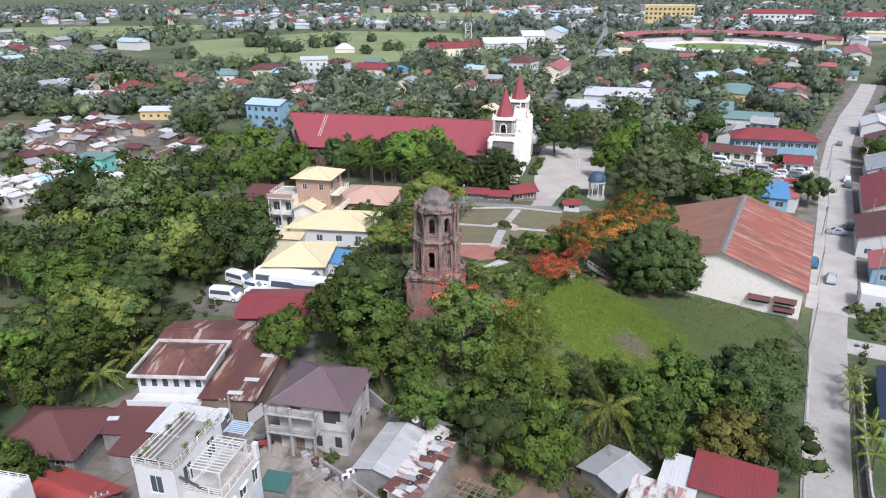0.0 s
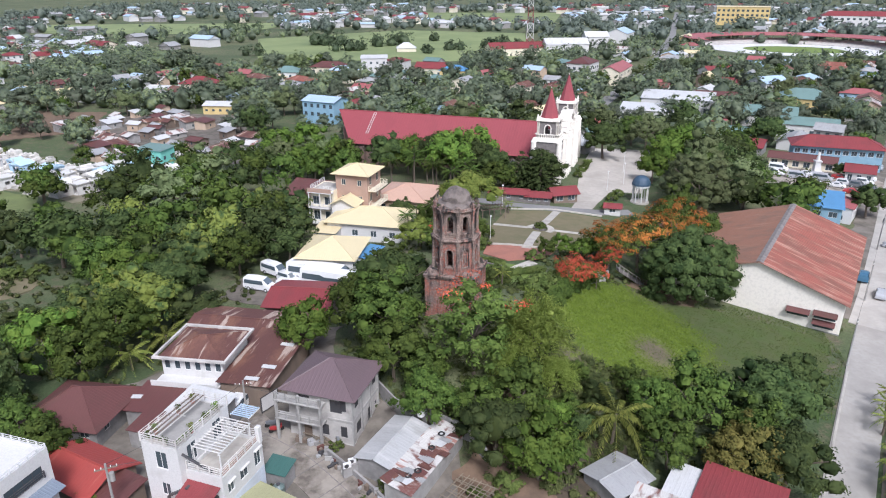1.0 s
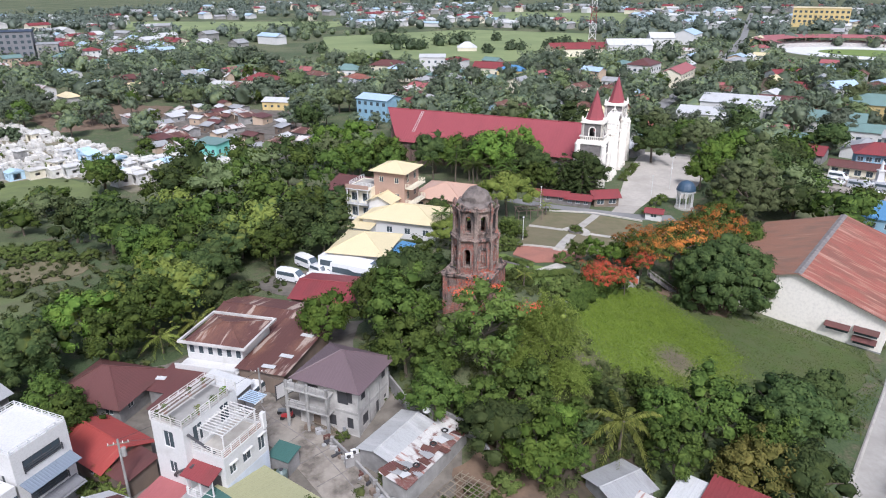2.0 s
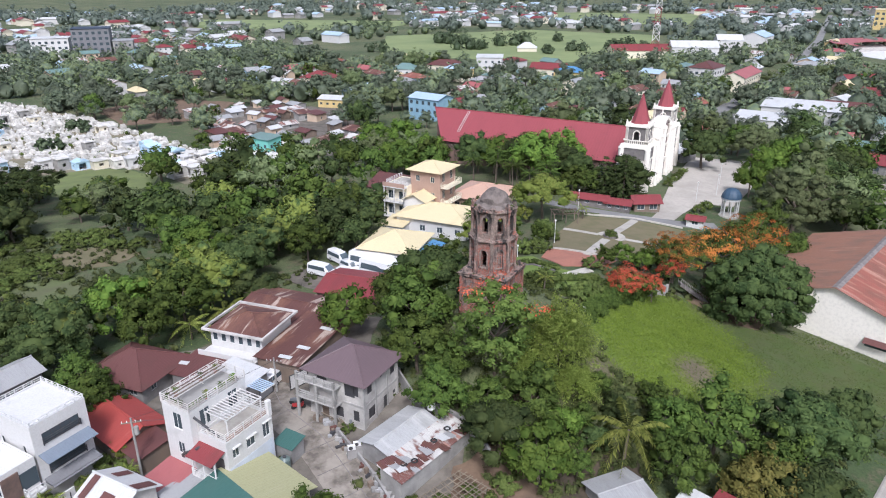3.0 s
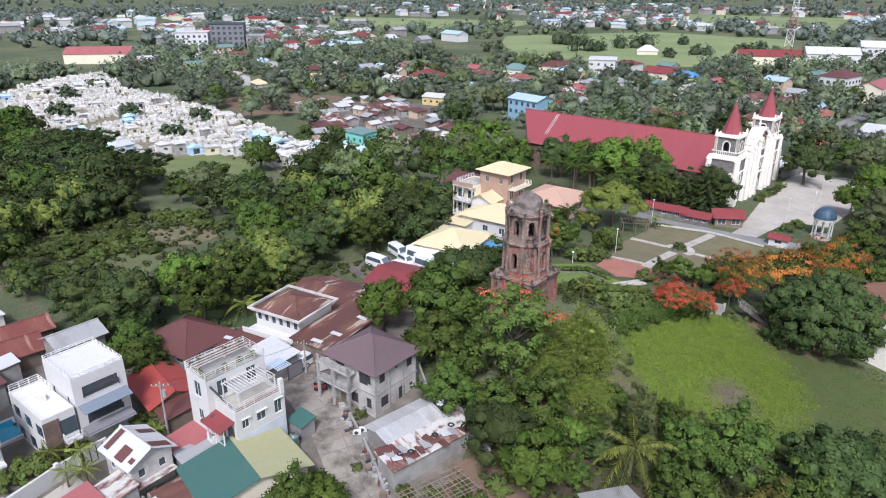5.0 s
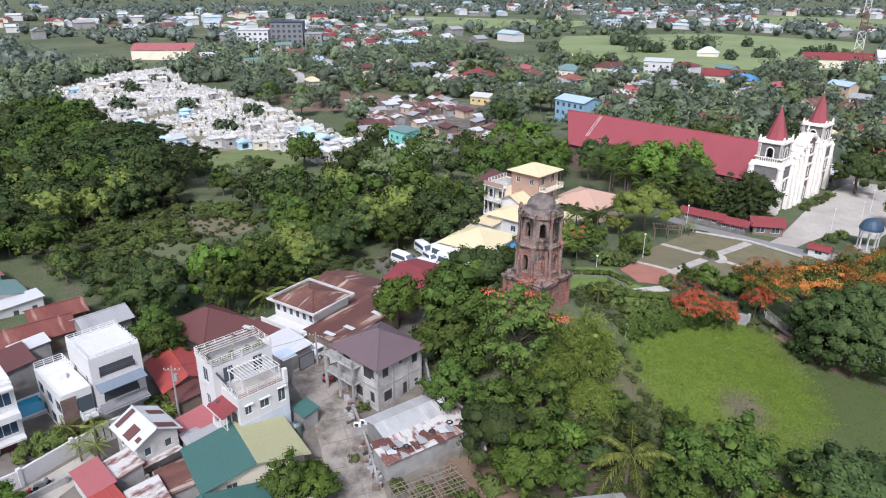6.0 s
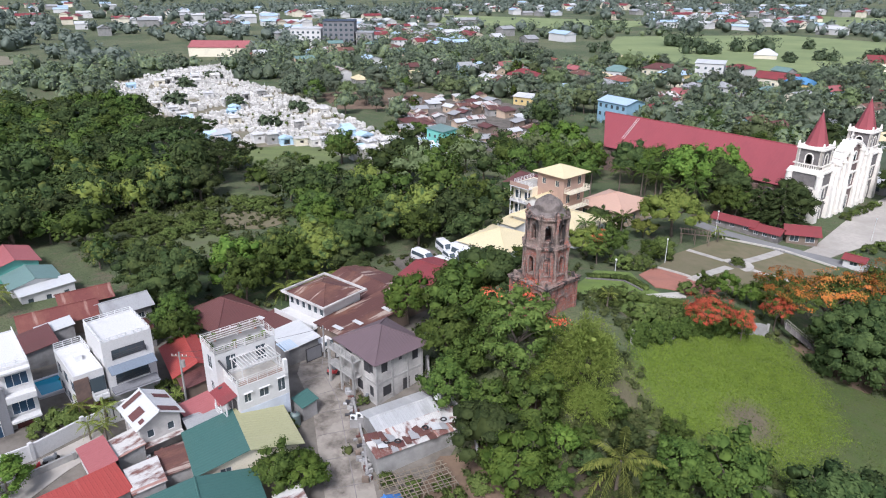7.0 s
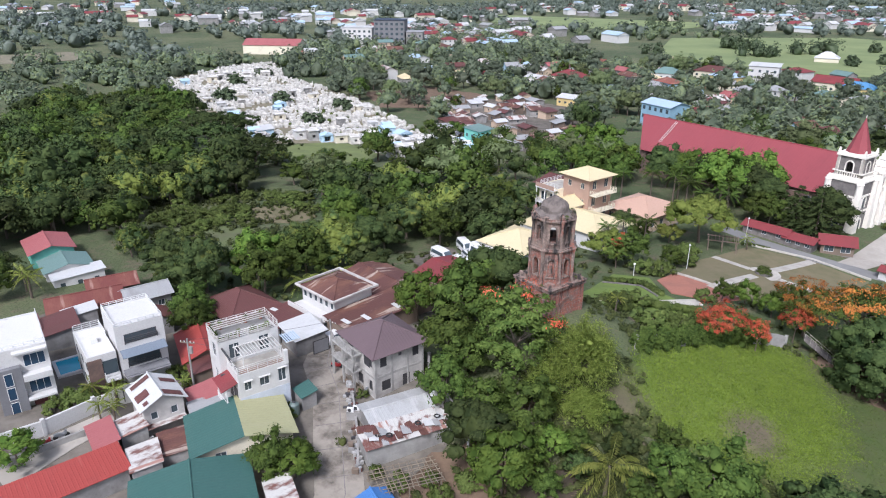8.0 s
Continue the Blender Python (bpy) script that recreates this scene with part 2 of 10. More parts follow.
M_TURF = turf()
M_REDPAVE = surface("red_paving", (0.40, 0.17, 0.12), (0.28, 0.13, 0.10), big=0.4, small=2.5, rough=0.85)
M_KERB = surface("cast_concrete", (0.48, 0.45, 0.40), (0.33, 0.30, 0.27), big=0.6, small=3)
M_DARK = surface("dark_steel", (0.05, 0.05, 0.055), (0.09, 0.07, 0.06), rough=0.5)
M_ALU = surface("white_frame_paint", (0.70, 0.70, 0.69), (0.5, 0.5, 0.49), rough=0.5, vary=0.03)
M_RAIL = surface("pale_rail_paint", (0.66, 0.64, 0.61), (0.4, 0.37, 0.34), rough=0.6, vary=0.05)
M_BARK = surface("grey_brown_bark", (0.14, 0.11, 0.085), (0.08, 0.065, 0.05), stretch=(1, 1, 0.2), relief=0.8)
M_WATER = surface("pool_water", (0.05, 0.36, 0.50), (0.05, 0.30, 0.45), rough=0.05, relief=0.05, vary=0.0)
M_TARP = surface("blue_tarpaulin", (0.06, 0.17, 0.42), (0.08, 0.22, 0.46), rough=0.5)
M_TYRE = surface("black_rubber", (0.02, 0.02, 0.02), (0.035, 0.035, 0.035))
M_BAMBOO = surface("dry_bamboo_poles", (0.22, 0.18, 0.13), (0.13, 0.11, 0.085))
M_PLASTIC = surface("white_plastic", (0.75, 0.75, 0.74), (0.6, 0.6, 0.58), rough=0.4)

R_MAUVE = metal_roof("mauve_brown_roof", (0.145, 0.100, 0.108), (0.120, 0.085, 0.090), (0.5, 0.8), (0.17, 0.115, 0.11), (0.7, 0.9))
R_MAROON = metal_roof("maroon_roof", (0.13, 0.05, 0.045), (0.10, 0.05, 0.04), (0.5, 0.75), (0.2, 0.12, 0.1), (0.72, 0.9))
R_RED = metal_roof("red_roof", (0.235, 0.045, 0.048), (0.17, 0.045, 0.044), (0.48, 0.76), (0.34, 0.10, 0.09), (0.7, 0.9))
R_SCARLET = metal_roof("scarlet_roof", (0.36, 0.062, 0.05), (0.29, 0.06, 0.05), (0.5, 0.8), (0.46, 0.14, 0.11), (0.66, 0.85))
R_CHURCH = metal_roof("church_red_roof", (0.29, 0.062, 0.072), (0.25, 0.055, 0.065), (0.5, 0.8), (0.31, 0.075, 0.085), (0.75, 0.95))
R_PINK = metal_roof("faded_red_roof", (0.37, 0.12, 0.12), (0.3, 0.08, 0.08), (0.52, 0.8), (0.5, 0.22, 0.2), (0.7, 0.9))
R_RUST = metal_roof("rusted_roof", (0.118, 0.05, 0.042), (0.19, 0.09, 0.06), (0.45, 0.62), (0.42, 0.33, 0.275), (0.57, 0.65), 0.75)
R_REDRUST = metal_roof("red_brown_rusted_roof", (0.17, 0.05, 0.042), (0.22, 0.085, 0.06), (0.45, 0.65), (0.34, 0.2, 0.16), (0.62, 0.72), 0.75)
R_RUSTWHITE = metal_roof("patchy_white_roof", (0.56, 0.54, 0.51), (0.17, 0.07, 0.055), (0.49, 0.56), (0.36, 0.19, 0.15), (0.60, 0.65), 0.7)
R_ORANGE = metal_roof("orange_red_roof", (0.285, 0.092, 0.066), (0.20, 0.085, 0.06), (0.42, 0.62), (0.40, 0.22, 0.165), (0.50, 0.68), 0.7)
R_TANRUST = metal_roof("weathered_tan_red_roof", (0.27, 0.135, 0.09), (0.20, 0.12, 0.085), (0.45, 0.65), (0.33, 0.2, 0.14), (0.6, 0.75), 0.75)
R_CREAM = metal_roof("cream_roof", (0.68, 0.58, 0.36), (0.6, 0.5, 0.3), (0.5, 0.8), (0.72, 0.62, 0.42), (0.6, 0.9))
R_PEACH = metal_roof("peach_roof", (0.56, 0.36, 0.27), (0.45, 0.29, 0.22), (0.5, 0.8), (0.6, 0.42, 0.33), (0.6, 0.9))
R_GREEN = metal_roof("dark_green_roof", (0.052, 0.130, 0.112), (0.066, 0.135, 0.118), (0.5, 0.8), (0.09, 0.16, 0.142), (0.7, 0.95))
R_KHAKI = metal_roof("khaki_roof", (0.40, 0.39, 0.22), (0.35, 0.34, 0.2), (0.5, 0.8), (0.44, 0.42, 0.26), (0.6, 0.95))
R_GREY = metal_roof("bare_zinc_roof", (0.36, 0.36, 0.36), (0.24, 0.23, 0.22), (0.5, 0.75), (0.46, 0.45, 0.44), (0.6, 0.8), 0.5)
R_ZINC = metal_roof("pale_zinc_roof", (0.44, 0.44, 0.435), (0.30, 0.285, 0.27), (0.5, 0.72), (0.54, 0.535, 0.525), (0.55, 0.75), 0.5)
R_WHITE = metal_roof("white_roof", (0.58, 0.58, 0.575), (0.46, 0.45, 0.43), (0.5, 0.8), (0.70, 0.70, 0.69), (0.6, 0.9))
R_BLUE = metal_roof("blue_roof", (0.10, 0.26, 0.46), (0.09, 0.22, 0.38), (0.5, 0.8), (0.16, 0.32, 0.5), (0.7, 0.9))
R_PALEBLUE = metal_roof("pale_blue_roof", (0.42, 0.54, 0.66), (0.35, 0.45, 0.56), (0.5, 0.8), (0.5, 0.6, 0.7), (0.6, 0.9))
R_AWNING = metal_roof("grey_blue_awning", (0.19, 0.225, 0.275), (0.17, 0.2, 0.24), (0.5, 0.8), (0.21, 0.245, 0.29), (0.6, 0.9))
R_TEAL = metal_roof("teal_roof", (0.16, 0.25, 0.23), (0.13, 0.2, 0.19), (0.5, 0.8), (0.22, 0.31, 0.29), (0.7, 0.9))
R_NAVY = metal_roof("dark_blue_grey_roof", (0.03, 0.045, 0.075), (0.03, 0.04, 0.06), (0.5, 0.8), (0.05, 0.065, 0.09), (0.7, 0.9))

F_MANGO = foliage("mango_leaves", (0.030, 0.050, 0.017), (0.082, 0.108, 0.035), (0.155, 0.162, 0.036), 0.17, spread=0.05)
F_DARK = foliage("dark_leaves", (0.026, 0.042, 0.014), (0.076, 0.100, 0.032), spread=0.026)
F_MID = foliage("green_leaves", (0.032, 0.053, 0.012), (0.096, 0.130, 0.027), spread=0.028)
F_BRIGHT = foliage("bright_leaves", (0.055, 0.100, 0.017), (0.140, 0.198, 0.036), spread=0.015)
F_LIGHT = foliage("feathery_light_leaves", (0.160, 0.215, 0.040), (0.31, 0.365, 0.086), thin_share=0.3, spread=0.01)
F_GREYGREEN = foliage("grey_green_leaves", (0.084, 0.106, 0.046), (0.152, 0.178, 0.080))
F_PALM = foliage("palm_leaves", (0.13, 0.165, 0.034), (0.36, 0.385, 0.10), thin_share=0.25)
F_YELLOW = foliage("yellow_green_leaves", (0.085, 0.108, 0.022), (0.165, 0.176, 0.040))
F_BRONZE = foliage("bronze_young_leaves", (0.080, 0.082, 0.022), (0.175, 0.150, 0.042), spread=0.01)
F_FLAME = foliage("flame_tree_leaves", (0.055, 0.082, 0.018), (0.125, 0.155, 0.036))
B_RED = foliage("red_blossom", (0.44, 0.055, 0.036), (0.54, 0.12, 0.075), spread=0.004)
B_ORANGE = foliage("orange_blossom", (0.42, 0.105, 0.034), (0.46, 0.195, 0.048), spread=0.004)
# distance haze is mixed into this leaf colour: paler, greyer and bluer
F_FAR_HAZED = foliage("hazed_woodland_leaves", (0.112, 0.140, 0.110), (0.150, 0.180, 0.140), (0.165, 0.196, 0.138), 0.10, gloss=0.55, sheen=0.6, thin_share=0.3)
# some haze is tinted into these leaves too, lifting their blue
F_TOWN_HAZED = foliage("hazed_town_tree_leaves", (0.082, 0.110, 0.070), (0.142, 0.172, 0.104), (0.17, 0.190, 0.088), 0.12, gloss=0.6, sheen=0.4, spread=0.04, thin_share=0.25)
F_FIELD = foliage("field_tree_leaves", (0.05, 0.075, 0.036), (0.09, 0.118, 0.056), gloss=0.6, sheen=0.4)
F_GRASS = foliage("grass_blades", (0.112, 0.155, 0.020), (0.170, 0.222, 0.034), spread=0.004)
F_BRUSH = foliage("dry_brush_leaves", (0.036, 0.046, 0.016), (0.090, 0.100, 0.034), spread=0.010)
F_SCRUB = foliage("scrub_leaves", (0.055, 0.078, 0.020), (0.120, 0.145, 0.040), spread=0.010)


# ---- mesh tools ----
def part(name, bm, material, parent, label=""):
    me = bpy.data.meshes.new(name)
    bm.to_mesh(me)
    bm.free()
    me.materials.append(material)
    ob = new(name, me)
    ob.parent = parent
    if label:
        ob["label"] = label
    return ob


def array_part(name, verts, faces, material, parent=None, label=""):
    me = bpy.data.meshes.new(name)
    me.from_pydata(verts, [], faces)
    me.update()
    me.materials.append(material)
    ob = new(name, me)
    ob.parent = parent
    if label:
        ob["label"] = label
    return ob


def thing(name, label, category, m=None, group="", kind=""):
    ob = new(name)
    ob.empty_display_size = 0.5
    if m is not None:
        ob.matrix_basis = m
    return tagged(ob, label, category, group, kind)


def box(bm, x0, y0, z0, x1, y1, z1):
    v = [bm.verts.new(p) for p in ((x0, y0, z0), (x1, y0, z0), (x1, y1, z0), (x0, y1, z0), (x0, y0, z1), (x1, y0, z1), (x1, y1, z1), (x0, y1, z1))]
    for f in ((0, 3, 2, 1), (4, 5, 6, 7), (0, 1, 5, 4), (1, 2, 6, 5), (2, 3, 7, 6), (3, 0, 4, 7)):
        bm.faces.new([v[i] for i in f])
    return v


def prism(bm, ring, z0, z1, shrink=1.0, centre=(0, 0)):
    """A column over a ring of (x, y), its top drawn in towards the centre by shrink."""
    lo = [bm.verts.new((x, y, z0)) for x, y in ring]
    hi = [bm.verts.new((centre[0] + (x - centre[0]) * shrink, centre[1] + (y - centre[1]) * shrink, z1)) for x, y in ring]
    k = len(ring)
    for i in range(k):
        bm.faces.new((lo[i], lo[(i + 1) % k], hi[(i + 1) % k], hi[i]))
    bm.faces.new(hi)
    bm.faces.new(lo[::-1])


def ngon(k, r, turn=0.0, cx=0.0, cy=0.0):
    return [(cx + r * math.cos(turn + 2 * math.pi * i / k), cy + r * math.sin(turn + 2 * math.pi * i / k)) for i in range(k)]


def rod(bm, a, b, r, seg=5, r2=None):
    a, b = Vector(a), Vector(b)
    d = (b - a).normalized()
    s = d.orthogonal().normalized()
    t = d.cross(s)
    r2 = r if r2 is None else r2
    lo = [bm.verts.new(a + (s * math.cos(k * 2 * math.pi / seg) + t * math.sin(k * 2 * math.pi / seg)) * r) for k in range(seg)]
    hi = [bm.verts.new(b + (s * math.cos(k * 2 * math.pi / seg) + t * math.sin(k * 2 * math.pi / seg)) * r2) for k in range(seg)]
    for i in range(seg):
        bm.faces.new((lo[i], lo[(i + 1) % seg], hi[(i + 1) % seg], hi[i]))
    bm.faces.new(hi)
    bm.faces.new(lo[::-1])


def slope(bm, o, u, v, length, run, a=0.0, b=0.0, rib=0.4, high=0.013, thick=0.06):
    """One roof plane: its eave starts at o and goes along u, v climbs the slope; a and b draw the top in at the two ends; ribs stand up along v."""
    o, u, v = Vector(o), Vector(u).normalized(), Vector(v).normalized()
    n = u.cross(v).normalized()
    if n.z < 0:
        n = -n
    k = max(1, int(length / rib)) if rib else 1
    us = []
    for i in range(k):
        w = length / k
        if rib:
            us += [(i * w, 0.0), (i * w + 0.62 * w, 0.0), (i * w + 0.74 * w, high), (i * w + 0.88 * w, high)]
        else:
            us += [(i * w, 0.0)]
    us.append((length, 0.0))
    for e in (abs(a), length - abs(b)):
        if 0.01 < e < length - 0.01 and (a > 0 or b > 0):
            us.append((e, 0.0))
    us.sort()

    def top(x):
        t = 1.0
        if a > 0:
            t = min(t, x / a)
        if b > 0:
            t = min(t, (length - x) / b)
        return max(t, 0.0) * run
    rows = []
    for x, h in us:
        lo = o + u * x
        hi = o + u * x + v * top(x)
        rows.append([bm.verts.new(lo + n * h), bm.verts.new(hi + n * h), bm.verts.new(hi - n * thick), bm.verts.new(lo - n * thick)])
    for r, s in zip(rows, rows[1:]):
        for i in range(4):
            q = [r[i], s[i], s[(i + 1) % 4], r[(i + 1) % 4]]
            bm.faces.new(q)
    bm.faces.new(rows[0])
    bm.faces.new(rows[-1][::-1])


def place(x, y, z=None, turn=0.0, s=1.0, sz=None):
    return pose(x, y, land(x, y) if z is None else z, 0, 0, turn) @ Matrix.Diagonal((s, s, s if sz is None else sz, 1))


def drape(name, outline, material, lift=0.08, step=2.0, label="", kind="structure", category="", parent=None, ragged=0.0, cover=None):
    """A thin sheet laid over the land inside an outline, its edge ragged if wanted; cover gives its grass at each place."""
    if ragged:
        fine = []
        for (ax, ay), (bx, by) in zip(outline, outline[1:] + outline[:1]):
            k = max(1, int(math.hypot(bx - ax, by - ay) / (ragged * 1.1)))
            for i in range(k):
                q = Vector((ax + (bx - ax) * i / k, ay + (by - ay) * i / k, 0.3))
                q += noise.turbulence_vector(q / (ragged * 3.5), 3, False) * ragged * 0.9
                fine.append((q.x, q.y))
        outline = fine
    bm = bmesh.new()
    bm.faces.new([bm.verts.new((x, y, 0)) for x, y in outline])
    xs, ys = [p[0] for p in outline], [p[1] for p in outline]
    for axis, lo, hi in ((0, min(xs), max(xs)), (1, min(ys), max(ys))):
        q = math.ceil(lo / step) * step
        while q < hi:
            co, no = [0, 0, 0], [0, 0, 0]
            co[axis], no[axis] = q, 1
            bmesh.ops.bisect_plane(bm, geom=bm.verts[:] + bm.edges[:] + bm.faces[:], plane_co=co, plane_no=no)
            q += step
    bm.normal_update()
    if bm.faces and sum(f.normal.z for f in bm.faces) < 0:
        bmesh.ops.reverse_faces(bm, faces=bm.faces[:])
    rim = [e for e in bm.edges if e.is_boundary]
    for v in bm.verts:
        v.co.z = land(v.co.x, v.co.y) + lift
    if cover:
        layers = [bm.verts.layers.float.new(k) for k in ("lush", "bare")]
        for v in bm.verts:
            for layer, value in zip(layers, cover(v.co.x, v.co.y)):
                v[layer] = value
    skirt = bmesh.ops.extrude_edge_only(bm, edges=rim)
    for v in skirt["geom"]:
        if isinstance(v, bmesh.types.BMVert):
            v.co.z -= lift + 0.25
    ob = part(name, bm, material, parent)
    return tagged(ob, label, category, "", kind)


def ribbon(points, width):
    """The outline of a strip of that width along a line of points."""
    left, right = [], []
    for i, p in enumerate(points):
        a, b = points[max(i - 1, 0)], points[min(i + 1, len(points) - 1)]
        d = Vector((b[0] - a[0], b[1] - a[1])).normalized()
        left.append((p[0] - d.y * width / 2, p[1] + d.x * width / 2))
        right.append((p[0] + d.y * width / 2, p[1] - d.x * width / 2))
    return left + right[::-1]


# ---- ground ----
def spread(lo, hi, step, far):
    near = list(np.arange(lo, hi + 0.01, step))
    out, d = [], step
    x = near[-1]
    while x < far:
        d *= 1.13
        x += d
        out.append(x)
    back, d, x = [], step, near[0]
    while x > -far:
        d *= 1.13
        x -= d
        back.append(x)
    return back[::-1] + near + out


def build_ground():
    xs, ys = spread(-72, 76.5, 1.5, 4400), spread(20, 165.5, 1.5, 4600)
    gx, gy = np.meshgrid(xs, ys)
    gz = np.full(gx.shape, -8.0)
    for a, b, s, c in HILLS:
        gz += c * np.exp(-((gx - a) ** 2 + (gy - b) ** 2) / (2 * s * s))
    w = len(xs)
    verts = np.stack([gx.ravel(), gy.ravel(), gz.ravel()], 1).tolist()
    faces = [(j * w + i, j * w + i + 1, (j + 1) * w + i + 1, (j + 1) * w + i) for j in range(len(ys) - 1) for i in range(w - 1)]
    return tagged(array_part("ground", verts, faces, M_GROUND), "brown soil with patches of scrub grass", "ground", "", "structure")


build_ground()
LAWN = [(12.6, 87), (15, 97), (18, 103.5), (22.5, 109.5), (26, 110.3), (29, 107.5), (32, 102), (34.5, 96), (35.5, 90), (33, 84), (30, 80), (24, 79), (19, 77), (15, 80)]
HILLSIDE = [(11, 71), (11.4, 80), (12.6, 87), (15, 97), (18, 103.5), (22.5, 109.5), (26, 111), (31, 110), (38, 107.5), (45, 106), (58, 101.5), (53.5, 92), (46, 83), (38, 79), (30, 78), (24, 77.5), (18, 75), (16.5, 70)]


def off_edge(x, y, outline):
    """How far a place lies inside an outline (outside: minus)."""
    best, into = 1e9, False
    for (ax, ay), (bx, by) in zip(outline, outline[1:] + outline[:1]):
        dx, dy = bx - ax, by - ay
        u = min(1, max(0, ((x - ax) * dx + (y - ay) * dy) / (dx * dx + dy * dy)))
        best = min(best, math.hypot(x - ax - u * dx, y - ay - u * dy))
        if (ay > y) != (by > y) and x < dx * (y - ay) / dy + ax:
            into = not into
    return best if into else -best


def cover(x, y):
    """How lush and how bare the hillside is."""
    lush = 0.5 + off_edge(x, y, LAWN) / 4.5
    bare = max(1.25 - math.hypot((x - 27.0) / 3.1, (y - 86.0) / 3.6) * 0.75, 0.95 - math.hypot((x - 14.2) / 3.0, (y - 75.5) / 4.0) * 0.6, 1.05 - math.hypot((x - 33.5) / 5.0, (y - 109.5) / 2.0) * 0.6)
    return min(1, max(-0.5, lush)), min(1, max(-0.5, bare))


drape("lawn", HILLSIDE, M_TURF, 0.12, 0.9, "green grass slope with bare soil patches", category="lawn", ragged=0.9, cover=cover)
drape("shaded_soil", [(27, 112), (32, 108.8), (38, 107.2), (40, 112), (36, 117), (29, 116)], M_EARTH, 0.16, 1.5, "dark bare soil beneath the large tree", category="soil", ragged=0.8)
drape("earth_yard", [(2, 51), (9, 50), (12, 56), (9, 62), (4, 63), (1, 58)], M_EARTH, 0.12, 1.5, "red-brown earth yard", category="soil", ragged=0.8)
drape("leaf_litter", [(9.5, 56.5), (14, 55), (20.5, 57), (22, 63), (20, 67), (13, 67.5), (10, 62)], M_LITTER, 0.10, 1.5, "dark fallen leaves and dry fronds", category="soil", ragged=1.0)
drape("bare_soil", [(4.2, 68.4), (6.4, 67.8), (7.8, 69.6), (7.0, 71.6), (5.0, 71.4)], M_EARTH, 0.14, 1.0, "bare brown soil on the slope", category="soil", ragged=0.7)
drape("road", ribbon([(30.6, 37), (42.6, 60.5), (53.5, 81), (62, 97), (68.2, 108)], 5.4), M_CONCRETE_ROAD, 0.12, 3.0, "pale concrete road", category="road")
drape("road", ribbon([(67.4, 106.6), (74.8, 119.4), (91.8, 150.6), (118.6, 201.0), (142.5, 242.4), (175, 294), (206, 340), (241.5, 394.4)], 8.0), M_CONCRETE_ROAD, 0.13, 3.0, "wide pale concrete road", category="road")
drape("roadside", ribbon([(68.2, 108), (91.8, 150.6), (118.6, 201.0), (142.5, 242.4), (175, 294), (241.5, 394.4)], 17.0), M_YARD, 0.06, 3.0, "dusty roadside ground", category="verge", ragged=1.6)
drape("side_road", [(62.2, 93.2), (64.7, 97.8), (95, 84), (92, 79.5)], M_CONCRETE_ROAD, 0.11, 3.0, "pale concrete side road", category="road")
drape("road_verge", ribbon([(46.9, 60.0), (57.4, 80.0), (60.5, 86)], 1.6), M_YARD, 0.10, 3.0, "dusty verge with a drain", category="verge")
drape("street", ribbon([(3, 39), (-2.5, 47), (-9.1, 52.3), (-15.2, 57.3), (-22.5, 61.5), (-27, 66.5), (-25, 75)], 5.3), M_STREET, 0.12, 1.5, "stained concrete street", category="street")
STREET = [(3, 39), (-2.5, 47), (-9.1, 52.3), (-15.2, 57.3), (-22.5, 61.5), (-27, 66.5)]
drape("street_joint", ribbon([(x + 0.35, y + 0.45) for x, y in STREET], 0.09), M_STONE, 0.135, 2.0, "dark joint along the concrete street", category="joint")
for (ax, ay), (bx, by) in zip(STREET, STREET[1:]):
    d = Vector((bx - ax, by - ay)).normalized()
    for f in (0.3, 0.8):
        x, y = ax + (bx - ax) * f, ay + (by - ay) * f
        drape("street_joint", ribbon([(x - d.y * 2.4, y + d.x * 2.4), (x + d.y * 2.4, y - d.x * 2.4)], 0.08), M_STONE, 0.14, 2.0, "dark joint across the concrete street", category="joint")
drape("yard", [(-66, 30), (-66, 52), (-46, 56), (-46, 69), (-38, 78), (-36, 92), (-18, 88), (-16, 72), (-6, 66), (0, 64), (3, 52), (2, 40), (-8, 28), (-30, 18)], M_YARD, 0.05, 3.0, "dirt and concrete yards between the houses", category="yard", ragged=1.6)
drape("compound_paving", [(-33.4, 24), (-33.3, 31), (-33.4, 37.2), (-30.2, 36.8), (-29.4, 31.5), (-27.5, 24)], M_PLAZA, 0.13, 1.5, "pale concrete paving inside the compound", category="paving")
drape("bus_yard", [(-42, 98), (-41, 108), (-18, 105), (-19, 97), (-30, 96)], M_YARD, 0.10, 3.0, "packed dirt parking yard", category="yard", ragged=1.6)
drape("plaza", [(22.2, 160.5), (28.2, 161.8), (32, 171), (40, 172), (47, 193), (52, 226), (33, 224), (26, 190)], M_PLAZA, 0.12, 3.0, "pale concrete church plaza", category="plaza")
drape("lane", ribbon([(-3, 156.5), (6, 153.6), (16, 153.2), (27, 153.6), (35, 156)], 3.6), M_ASPHALT, 0.10, 3.0, "grey asphalt lane beside the garden", category="lane")
drape("parking_lot", [(76, 185), (82, 214), (112, 206), (112, 196), (100, 176)], M_STREET, 0.10, 4.0, "concrete parking lot", category="parking")
drape("highway", ribbon([(20, 262), (42, 311), (69.6, 397), (116.8, 549), (175, 773), (290, 1286)], 6.5), M_ASPHALT, 0.15, 8.0, "grey town road", category="road")
drape("cross_street", ribbon([(60, 330), (38, 290), (8, 240), (-2, 222)], 7.0), M_ASPHALT, 0.12, 6.0, "grey town street", category="road")
drape("field", [(-250, 700), (-190, 530), (-60, 510), (20, 540), (20, 790), (-120, 830)], M_FIELD, 0.2, 20, "wide pale green farm field", category="field")
drape("field", [(-250, 440), (-200, 480), (-150, 470), (-190, 425)], M_FIELD, 0.2, 20, "small green farm field", category="field")
